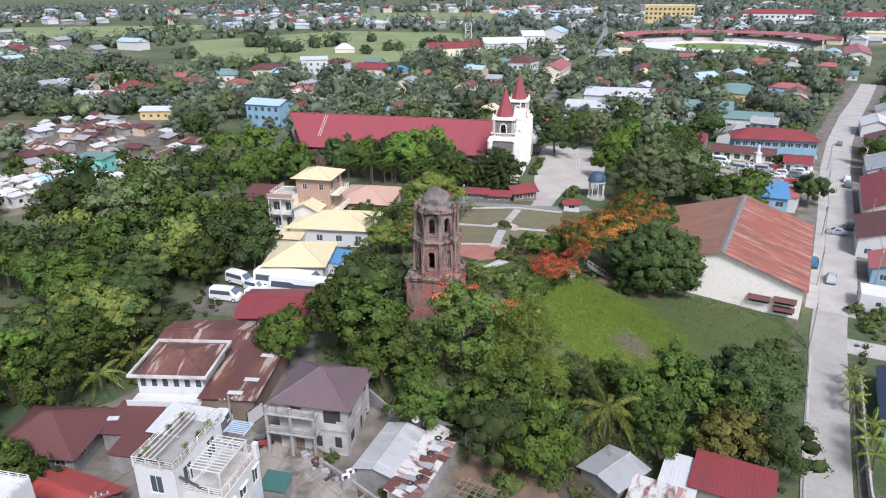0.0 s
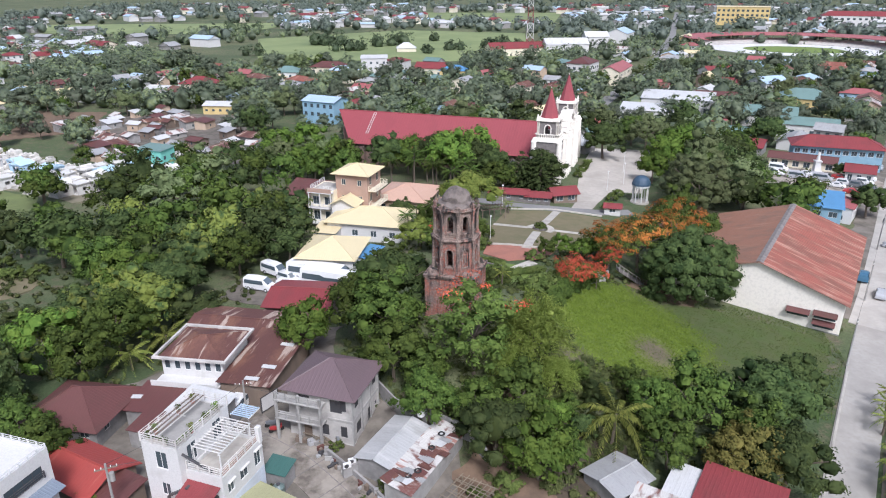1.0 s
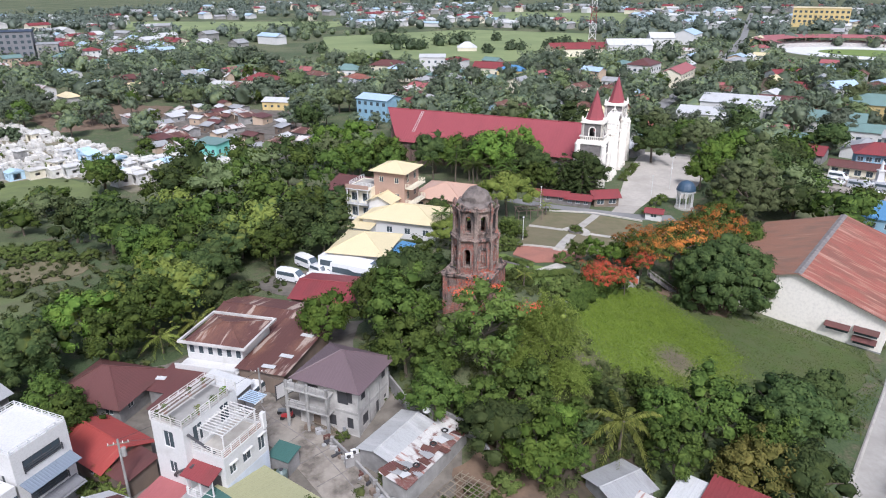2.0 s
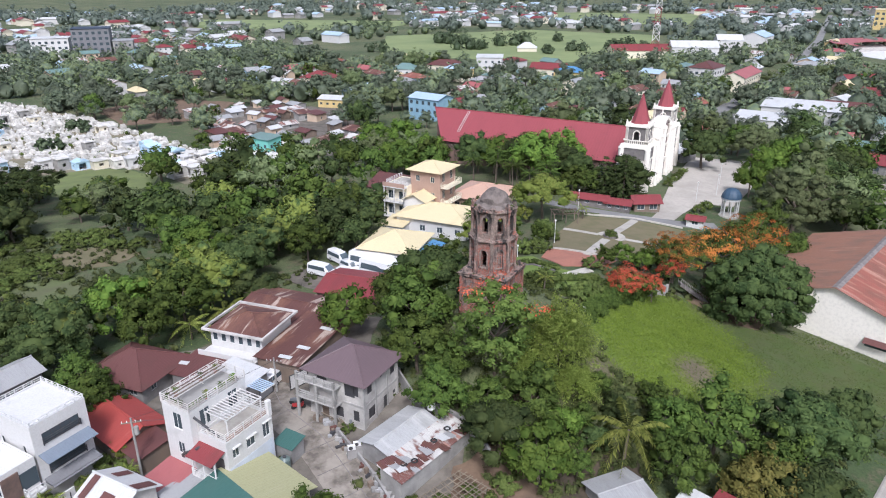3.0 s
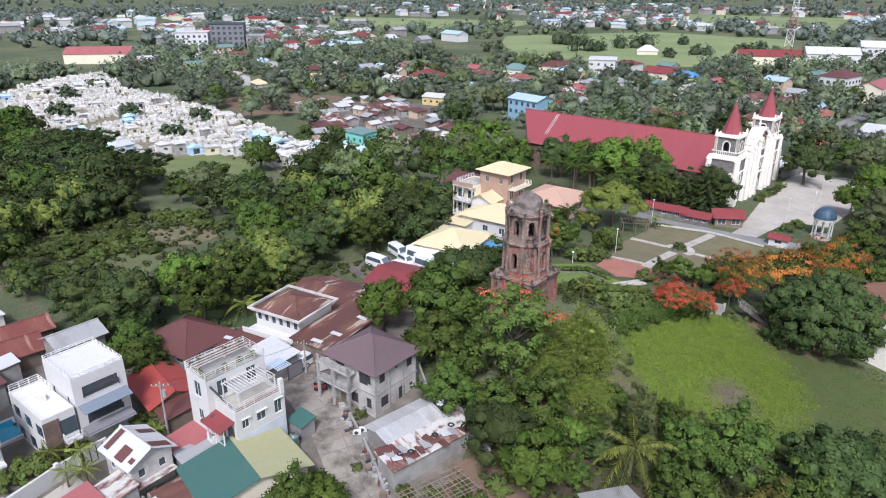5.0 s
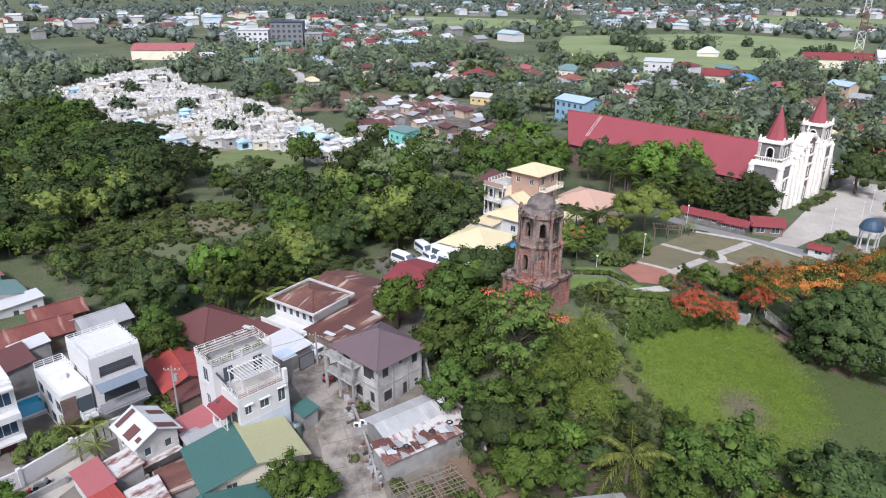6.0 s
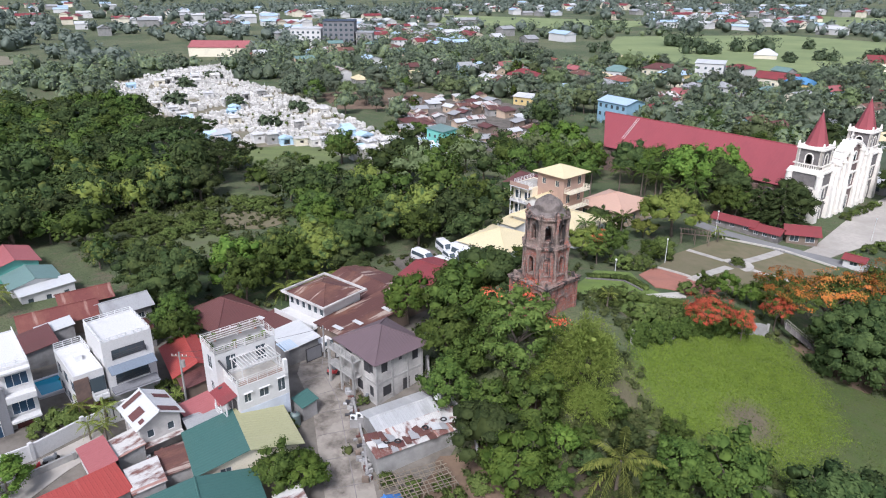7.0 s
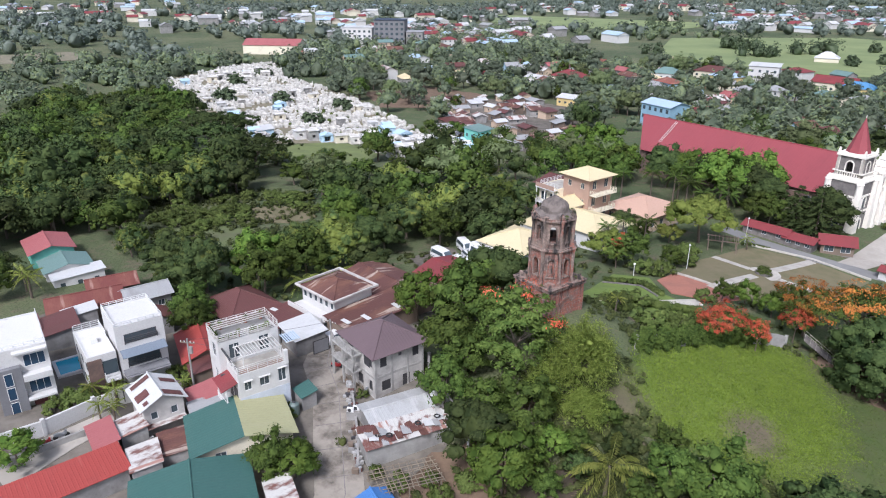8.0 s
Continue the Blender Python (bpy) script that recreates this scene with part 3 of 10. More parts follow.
drape("field", [(-620, 900), (-520, 760), (-300, 760), (-280, 960)], M_FIELD, 0.2, 20, "far pale green farm field", category="field")
drape("field", [(-120, 1000), (60, 960), (90, 1250), (-150, 1260)], M_FIELD, 0.2, 20, "far pale green farm field", category="field")
drape("cemetery_grass", [(-166, 160), (-160, 175), (-150, 181), (-128, 176), (-118, 158), (-140, 146)], M_MEADOW, 0.1, 4, "green grass beside the cemetery", category="grass", ragged=2.4)
drape("clearing", [(-96, 95), (-94, 106), (-86, 110), (-78, 106), (-79, 98), (-86, 94)], M_BED, 0.1, 3, "dry bare clearing among the trees", category="soil", ragged=1.6)
drape("clearing", [(-103, 72), (-88, 68), (-77, 72), (-73, 82), (-80, 93), (-90, 93), (-98, 97), (-105, 118), (-112, 118), (-110, 104), (-109, 92), (-105, 80)], M_SHORT, 0.1, 3, "weedy green clearing among the trees", category="grass", ragged=1.6)
drape("cemetery_ground", [(-174, 157), (-240, 178), (-267, 169), (-353, 215), (-372, 300), (-299, 266), (-238, 252), (-178, 230), (-154, 220), (-113, 191), (-92, 186), (-112, 166), (-128, 178), (-152, 184)], M_GRAVEL, 0.1, 8, "pale dusty cemetery ground", category="soil")
drape("red_soil", [(-230, 262), (-195, 240), (-165, 262), (-180, 300), (-225, 300)], M_EARTH, 0.1, 8, "red-brown eroded bank", category="soil", ragged=1.6)
drape("quarry", [(-560, 170), (-500, 160), (-480, 230), (-540, 240)], M_GRAVEL, 0.2, 20, "pale excavated soil", category="soil")


# ---- trees ----
ICO = None


def ico_data():
    bm = bmesh.new()
    bmesh.ops.create_icosphere(bm, subdivisions=1, radius=1.0)
    vs = np.array([v.co[:] for v in bm.verts])
    fs = np.array([[v.index for v in f.verts] for f in bm.faces])
    bm.free()
    return vs, fs


def unit(a):
    return a / (np.linalg.norm(a, axis=-1, keepdims=True) + 1e-9)


class Leaves:
    """Gathers leaf quads and small lumps into one mesh."""

    def __init__(self, seed, pointed=False):
        self.rng = np.random.default_rng(seed)
        self.v, self.f, self.n, self.pointed, self.round = [], [], 0, pointed, []

    def blades(self, pos, normal, size, slim=0.55, along=None, droop=0.12, out=None):
        k = len(pos)
        r = self.rng
        t = unit(np.cross(normal, r.normal(size=(k, 3)))) if along is None else unit(along)
        b = unit(np.cross(normal, t))
        ln = (size * r.uniform(0.7, 1.3, (k, 1)))
        pts = np.stack([pos - t * ln * 0.5 - normal * ln * droop, pos + b * ln * slim * 0.5, pos + t * ln * 0.5 - normal * ln * droop, pos - b * ln * slim * 0.5], 1)[:, ::-1]
        q = 4
        if self.pointed:
            pts[:, 0] += pts[:, 0] - pos
            pts, q = pts[:, [0, 1, 3]] * 1.0, 3
        self.v.append(pts.reshape(-1, 3))
        self.round.append(np.repeat(normal if out is None else out, q, 0))
        self.f += (np.arange(k * q).reshape(k, q) + self.n).tolist()
        self.n += q * k

    def clumps(self, centres, radii, each, size, heart, slim=0.55, squash=0.8, core=0.0):
        r = self.rng
        c = np.repeat(centres, each, 0)
        rad = np.repeat(radii, each)[:, None]
        d = unit(r.normal(size=c.shape) + 0.95 * unit(c - heart) + np.array([0, 0, 0.5]))
        pos = c + d * rad * r.uniform(0.62, 1.08, (len(c), 1)) * np.array([1, 1, squash])
        nrm = unit(d + (0.2 if self.pointed else 0.45) * r.normal(size=d.shape) + np.array([0, 0, 0.35]))
        crown = unit(0.3 * d + 0.55 * unit(c - heart) + 0.75 * nrm)
        self.blades(pos, nrm, size, slim, out=crown)
        if core:
            for q, w in zip(centres[::1 if size < 0.6 else 2], radii[::1 if size < 0.6 else 2]):
                self.lump(q, w * core * np.array([1, 1, squash]), unit(q - heart))

    def lump(self, centre, scale, out=0.0):
        vs, fs = ICO
        self.v.append(vs * scale * self.rng.uniform(0.8, 1.15, (len(vs), 1)) + centre)
        self.round.append(unit(vs + 0.7 * out + 0.35 * self.rng.normal(size=vs.shape)))
        self.f += (fs + self.n).tolist()
        self.n += len(vs)

    def mesh_object(self, name, material, parent, label=""):
        ob = array_part(name, np.concatenate(self.v).tolist(), self.f, material, parent, label)
        ob.data.shade_smooth()
        ob.data.normals_split_custom_set_from_vertices(np.concatenate(self.round))
        return ob


ICO = ico_data()


def dome_points(rng, k, radius, height, base, hollow=0.65, low=-0.35):
    """Points spread over a crown: an uneven dome of that radius and height above base."""
    d = unit(rng.normal(size=(k * 3, 3)))
    d = d[d[:, 2] > low][:k]
    lob = 1 + 0.16 * np.sin(3 * np.arctan2(d[:, 1], d[:, 0]) + rng.uniform(0, 6)) + rng.uniform(-0.14, 0.14, len(d))
    s = rng.uniform(hollow, 1.0, len(d)) * lob
    return d * s[:, None] * np.array([radius, radius, height]) + np.array([0, 0, base])


def trunk_mesh(parent, seed, height, girth, limbs, reach, material=None, fork=0.5):
    rng = random.Random(seed)
    bm = bmesh.new()
    bend = Vector((rng.uniform(-0.06, 0.06), rng.uniform(-0.06, 0.06), 0)) * height
    mid = Vector((0, 0, height * fork)) + bend
    rod(bm, (0, 0, -0.6), mid, girth * 1.25, 7, girth * 0.85)
    for i in range(limbs):
        a = 2 * math.pi * i / limbs + rng.uniform(-0.4, 0.4)
        elbow = mid + Vector((math.cos(a), math.sin(a), 0.9)) * reach * 0.4
        tip = elbow + Vector((math.cos(a) * 1.1, math.sin(a) * 1.1, 0.7)) * reach * 0.45
        rod(bm, mid, elbow, girth * 0.55, 5, girth * 0.4)
        rod(bm, elbow, tip, girth * 0.4, 4, girth * 0.15)
    return part("trunk", bm, material or M_BARK, parent)


def broadleaf(seed, name, label, leaf, radius, height, base, clumps, each, size, clump_r, girth, blossom=None, blossom_share=0.0, low=-0.35, hollow=0.65, core=0.72, slim=0.55, squash=0.8, bloom=64):
    t = thing(name, label, "tree")
    trunk_mesh(t, seed, base + height * 0.3, girth, 5, radius * 0.9, fork=0.6)
    lv = Leaves(seed)
    heart = np.array([0, 0, base])
    c = dome_points(lv.rng, clumps, radius, height, base, hollow, low)
    rad = clump_r * lv.rng.uniform(0.75, 1.25, len(c))
    lv.clumps(c, rad, each, size * 1.12, heart, slim, squash, core)
    if core > 0.6 and radius > 3.5 and height > 4:
        lv.lump(heart + np.array([0, 0, height * 0.2]), np.array([radius, radius, height]) * 0.62)
    lv.mesh_object("crown", leaf, t)
    if blossom:
        top = c[c[:, 2] > base + height * 0.1]
        top = top[lv.rng.permutation(len(top))[:max(3, int(len(top) * blossom_share))]]
        bl = Leaves(seed + 7)
        bl.clumps(top + np.array([0, 0, clump_r * 0.42]) + bl.rng.normal(size=top.shape) * 0.5, clump_r * bl.rng.uniform(0.7, 1.7, len(top)), bloom, size * 0.58, heart, 0.7, 0.42, 0)
        bl.mesh_object("blossom", blossom, t, "clusters of flame-coloured flowers")
    return t


def feathery(seed, name, label, leaf, radius, height, base, sprays, per, size):
    """Arching fine-leaved sprays, as on bamboo and willow-like trees."""
    t = thing(name, label, "tree")
    trunk_mesh(t, seed, base + height * 0.4, 0.16, 7, radius * 0.8, fork=0.35)
    lv = Leaves(seed)
    r = lv.rng
    starts = dome_points(r, sprays, radius * 0.8, height, base, 0.45, -0.4)
    out = unit(starts - np.array([0, 0, base - 1.0]))
    for q, o in zip(starts, out):
        s = r.uniform(0, 1.0, (per, 1))
        line = q + o * s * radius * 0.34 + np.array([0, 0, -1.0]) * s ** 2 * radius * 0.34
        pos = line + r.normal(size=(per, 3)) * 0.28
        along = unit(o + np.array([0, 0, -1.1]) * s + r.normal(size=(per, 3)) * 0.5)
        nrm = unit(r.normal(size=(per, 3)) + np.array([0, 0, 0.8]))
        lv.blades(pos, nrm, size, 0.22, along)
    for q in starts[: sprays // 3]:
        lv.lump(q * np.array([0.7, 0.7, 1]) - np.array([0, 0, 0.3 * height]), np.full(3, radius * 0.08))
    lv.mesh_object("crown", leaf, t)
    return t


def palm(seed, name, label, tall, fronds, length, leaf, girth=0.16, lift=0.75, sag=0.35, hang=0.45):
    t = thing(name, label, "palm tree")
    rng = random.Random(seed)
    bm = bmesh.new()
    lean = Vector((rng.uniform(-0.05, 0.05), rng.uniform(-0.05, 0.05), 0)) * tall
    pts = [Vector((0, 0, -0.5)), Vector((0, 0, tall * 0.35)) + lean * 0.2, Vector((0, 0, tall * 0.7)) + lean * 0.6, Vector((0, 0, tall)) + lean]
    for i in range(3):
        rod(bm, pts[i], pts[i + 1], girth * (1.3 - 0.2 * i), 7, girth * (1.1 - 0.2 * i))
    part("trunk", bm, M_BARK, t)
    lv = Leaves(seed)
    r = lv.rng
    for i in range(fronds):
        a = 2.399963 * i
        up = lift * (1 - 1.25 * i / fronds)
        d = np.array([math.cos(a), math.sin(a), 0])
        n = 26
        s = np.linspace(0.08, 1, n)[:, None]
        spine = np.array(pts[3][:]) + d * s * length * (1 - 0.12 * s) + np.array([0, 0, 1.0]) * (up * s - (sag + 0.5 * i / fronds) * s ** 2.0) * length
        side = np.array([-d[1], d[0], 0])
        for sign in (-1, 1):
            along = unit(side * sign + d * 0.55 + np.array([0, 0, -hang]) + r.normal(size=(n, 3)) * 0.12)
            ln = length * 0.17 * np.sin(np.clip(s, 0.05, 0.97) * math.pi) ** 0.5
            lv.blades(spine + along * ln * 0.5, unit(np.cross(along, d) * sign + np.array([0, 0, 0.6])), ln, 0.28, along, 0.04)
        along = unit(np.gradient(spine, axis=0))
        lv.blades(spine, np.tile(np.array([0, 0, 1.0]), (n, 1)), np.full((n, 1), length / 18), 0.35, along, 0.0)
    lv.mesh_object("fronds", leaf, t)
    return t


def tiers(seed, name, label, leaf, radius, height):
    """A tree with flat spreading layers of branches, one above another."""
    t = thing(name, label, "tree")
    bm = bmesh.new()
    rod(bm, (0, 0, -0.5), (0, 0, height * 0.95), 0.3, 7, 0.05)
    part("trunk", bm, M_BARK, t)
    lv = Leaves(seed)
    r = lv.rng
    for k in range(8):
        z = height * (0.16 + 0.8 * k / 7)
        rad = radius * (1.0 - 0.85 * (k / 7) ** 1.1)
        arms = 11 - k
        a = r.uniform(0, 6.28) + np.arange(arms) * 2 * math.pi / arms + r.uniform(-0.2, 0.2, arms)
        for ang in a:
            reach = rad * r.uniform(0.75, 1.1)
            m = max(4, int(reach * 3.2))
            s = np.linspace(0.2, 1, m)[:, None]
            line = np.array([math.cos(ang), math.sin(ang), -0.1]) * s * reach + np.array([0, 0, z])
            lv.clumps(line + r.normal(size=(m, 3)) * 0.12, np.full(m, 0.55), 9, 0.42, np.array([0, 0, z - 2]), 0.4, 0.45, 0.5)
    lv.mesh_object("crown", leaf, t)
    return t


TREE_KINDS = {
    "mango": lambda k: broadleaf(11 + k, "mango_tree", "dense round mango tree with dark leaves", F_MANGO, 4.6, 4.3, 4.6, 62, 32, 0.43, 1.3, 0.28),
    "dark": lambda k: broadleaf(31 + k, "shade_tree", "large shade tree with deep green leaves", F_DARK, 5.0, 4.6, 5.2, 66, 30, 0.43, 1.35, 0.3),
    "bigdark": lambda k: broadleaf(41 + k, "mango_tree", "large dense dome-shaped mango tree", F_DARK, 7.0, 6.6, 4.8, 270, 40, 0.40, 1.35, 0.45, hollow=0.85, low=-0.5),
    "mid": lambda k: broadleaf(51 + k, "leafy_tree", "loose leafy tree with mid-green leaves", F_MID, 4.0, 4.3, 4.8, 72, 30, 0.41, 1.15, 0.2, hollow=0.5, core=0.6),
    "bright": lambda k: broadleaf(71 + k, "leafy_tree", "small bright green leafy tree", F_BRIGHT, 2.6, 2.2, 3.2, 56, 32, 0.31, 0.8, 0.13, core=0.65),
    "yellow": lambda k: broadleaf(91 + k, "spreading_tree", "low spreading tree with yellow-green leaves", F_YELLOW, 4.4, 2.6, 3.6, 70, 44, 0.30, 0.95, 0.2, low=-0.1),
    "bronze": lambda k: broadleaf(101 + k, "mango_tree", "tree with bronze young leaves", F_BRONZE, 4.0, 4.0, 3.6, 72, 46, 0.33, 1.05, 0.2, core=0.62),
    "grey": lambda k: broadleaf(111 + k, "rain_tree", "large tree with thin grey-green leaves", F_GREYGREEN, 8.0, 6.0, 6.5, 130, 34, 0.46, 1.4, 0.45, hollow=0.5, core=0.6, slim=0.4),
    "rain": lambda k: broadleaf(121 + k, "rain_tree", "wide umbrella-shaped rain tree", F_DARK, 8.5, 3.2, 7.5, 130, 50, 0.42, 1.3, 0.4, low=-0.05, squash=0.5, core=0.6),
    "flame": lambda k: broadleaf(131 + k, "flame_tree", "flame tree with a few red flower clusters", F_FLAME, 4.0, 5.0, 5.6, 130, 32, 0.38, 1.0, 0.2, B_RED, 0.13, hollow=0.5, core=0.5, low=-0.6, slim=0.4, squash=0.5),
    "red": lambda k: broadleaf(141 + k, "flame_tree", "flame tree in full red blossom", F_FLAME, 5.2, 1.9, 3.4, 90, 20, 0.34, 0.85, 0.2, B_RED, 1.0, low=-0.05, hollow=0.5, core=0.3, slim=0.45, squash=0.45, bloom=84),
    "orange": lambda k: broadleaf(151 + k, "flame_tree", "wide flame tree in orange blossom", F_FLAME, 7.0, 2.7, 5.6, 120, 30, 0.36, 1.0, 0.3, B_ORANGE, 0.62, low=-0.05, hollow=0.45, core=0.4, slim=0.45, squash=0.5),
    "feather": lambda k: feathery(161 + k, "bamboo_clump", "tall feathery light green bamboo clump", F_LIGHT, 4.6, 5.2, 4.6, 270, 48, 0.38),
    "shrub": lambda k: broadleaf(171 + k, "shrub", "rounded green garden shrub", F_SCRUB, 1.5, 1.2, 0.6, 24, 22, 0.27, 0.6, 0.06, low=-0.2, core=0.65),
    "palm": lambda k: palm(181 + k, "coconut_palm", "coconut palm with arching fronds", 4.6, 15, 5.2, F_PALM, 0.18, 0.85, 0.62, 0.8),
    "royal": lambda k: palm(191 + k, "garden_palm", "tall garden palm with drooping fronds", 6.5, 20, 3.0, F_MID, 0.16, 0.75),
    "smallpalm": lambda k: palm(201 + k, "garden_palm", "short garden palm with bright fronds", 2.2, 14, 1.6, F_PALM, 0.1, 0.8),
    "tier": lambda k: tiers(211 + k, "layered_tree", "dark tree with flat layered branches", F_DARK, 6.2, 11.5),
}
TREE_KINDS["wood_dark"] = lambda k: broadleaf(231 + k, "shade_tree", "broad shade tree in the town", F_TOWN_HAZED, 5.0, 4.6, 5.4, 32, 24, 0.70, 1.75, 0.3, core=0.7)
TREE_KINDS["wood_mid"] = lambda k: broadleaf(241 + k, "leafy_tree", "leafy green tree in the town", F_TOWN_HAZED, 4.4, 4.6, 5.2, 30, 24, 0.68, 1.6, 0.25, core=0.7)
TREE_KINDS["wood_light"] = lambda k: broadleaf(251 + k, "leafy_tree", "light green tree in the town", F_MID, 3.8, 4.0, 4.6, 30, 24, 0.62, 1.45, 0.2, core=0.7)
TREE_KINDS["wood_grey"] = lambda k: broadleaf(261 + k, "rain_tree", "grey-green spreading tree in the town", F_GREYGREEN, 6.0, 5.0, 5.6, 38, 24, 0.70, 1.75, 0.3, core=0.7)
TREE_KINDS["grove_mango"] = lambda k: broadleaf(271 + k, "mango_tree", "round mango tree in the grove", F_MANGO, 4.6, 4.3, 4.6, 34, 20, 0.72, 1.75, 0.28)
TREE_KINDS["grove_dark"] = lambda k: broadleaf(281 + k, "shade_tree", "dark spreading shade tree among others", F_DARK, 5.0, 4.6, 5.4, 36, 20, 0.74, 1.75, 0.3, core=0.7)
TREE_KINDS["grove_mid"] = lambda k: broadleaf(291 + k, "leafy_tree", "leafy mid-green tree among others", F_MID, 4.4, 4.6, 5.2, 34, 20, 0.72, 1.6, 0.25, core=0.7)
SPECIMENS = {}


def plant(kind, x, y, s=1.0, sz=None, z=None, variants=2):
    """One more tree of a kind: the first of each variant is built, the others are copies of it, turned and sized."""
    rng = random.Random(int(x * 131 + y * 977))
    k = rng.randrange(variants)
    key = (kind, k)
    turn = rng.uniform(0, 360)
    if key not in SPECIMENS:
        SPECIMENS[key] = TREE_KINDS[kind](k)
        SPECIMENS[key].matrix_basis = place(x, y, z, turn, s, sz)
        return SPECIMENS[key]
    first = SPECIMENS[key].scale
    return copy_thing(SPECIMENS[key], place(x, y, z, turn, s / first.x, (sz or s) / first.z))


# ---- buildings ----
OCCUPIED = []


def wall_shell(L, W, h, t, holes):
    """Four walls in one skin: outer and inner faces on a grid, the openings left out and their reveals closed. holes: side -> (centre, sill, width, height)."""
    levels = {0.0, round(h, 3)}
    for side in holes.values():
        for c, sill, w, hh in side:
            levels |= {round(sill, 3), round(min(sill + hh, h), 3)}
    zs = sorted(levels)
    bm = bmesh.new()
    corner = [(-L / 2, -W / 2), (L / 2, -W / 2), (L / 2, W / 2), (-L / 2, W / 2)]
    along = [(1, 0), (0, 1), (-1, 0), (0, -1)]
    for s in range(4):
        ln = L if s % 2 == 0 else W
        (ox, oy), (ux, uy) = corner[s], along[s]
        nx, ny = -uy, ux
        good = []
        for c, sill, w, hh in sorted(holes.get(s, [])):
            if c - w / 2 > t + 0.05 and c + w / 2 < ln - t - 0.05:
                good.append((c, sill, w, hh))
        xs = sorted({0.0, ln} | {round(c - w / 2, 3) for c, _, w, _ in good} | {round(c + w / 2, 3) for c, _, w, _ in good})

        def empty(i, j):
            mx, mz = (xs[i] + xs[i + 1]) / 2, (zs[j] + zs[j + 1]) / 2
            return any(abs(mx - c) < w / 2 and sill < mz < sill + hh for c, sill, w, hh in good)

        def vert(i, j, deep):
            x = min(max(xs[i], t), ln - t) if deep else xs[i]
            d = t if deep else 0.0
            return bm.verts.new((ox + ux * x + nx * d, oy + uy * x + ny * d, zs[j]))
        grid = [[[vert(i, j, d) for j in range(len(zs))] for i in range(len(xs))] for d in (0, 1)]
        for i in range(len(xs) - 1):
            for j in range(len(zs) - 1):
                if empty(i, j):
                    continue
                o, n = grid
                bm.faces.new((o[i][j], o[i + 1][j], o[i + 1][j + 1], o[i][j + 1]))
                bm.faces.new((n[i][j + 1], n[i + 1][j + 1], n[i + 1][j], n[i][j]))
                for di, dj, q in ((-1, 0, ((i, j), (i, j + 1))), (1, 0, ((i + 1, j), (i + 1, j + 1))), (0, -1, ((i, j), (i + 1, j))), (0, 1, ((i, j + 1), (i + 1, j + 1)))):
                    a, b = i + di, j + dj
                    if 0 <= a < len(xs) - 1 and 0 <= b < len(zs) - 1:
                        if not empty(a, b):
                            continue
                    elif di:
                        continue
                    (p, r), (u, v) = q
                    bm.faces.new((o[p][r], o[u][v], n[u][v], n[p][r]))
    bmesh.ops.remove_doubles(bm, verts=bm.verts[:], dist=0.002)
    return bm


def window_part(parent, w, h, mullions, m, glass, frame_material, detail):
    bm = bmesh.new()
    e = 0.07
    if detail:
        rings = [[bm.verts.new((sx * (w / 2 - d), y, h / 2 + sz * (h / 2 - d))) for sx, sz in ((-1, -1), (1, -1), (1, 1), (-1, 1))] for d, y in ((0, 0), (e, 0), (e, 0.08), (0, 0.08))]
        for a, b in zip(rings, rings[1:] + rings[:1]):
            for k in range(4):
                bm.faces.new((a[k], a[(k + 1) % 4], b[(k + 1) % 4], b[k]))
        bmesh.ops.recalc_face_normals(bm, faces=bm.faces[:])
        fr = part("window", bm, frame_material, parent)
        fr.matrix_basis = m
        for k in range(1, mullions):
            q = -w / 2 + w * k / mullions
            bm = bmesh.new()
            box(bm, q - 0.025, 0.01, e, q + 0.025, 0.07, h - e)
            part("mullion", bm, frame_material, fr)
        bm = bmesh.new()
        box(bm, -w / 2 + e, 0.03, e, w / 2 - e, 0.045, h - e)
        part("pane", bm, glass, fr, "dark window glass or sheet filling an unlit opening")
    else:
        box(bm, -w / 2, 0, 0, w / 2, 0.05, h)
        part("window", bm, glass, parent).matrix_basis = m


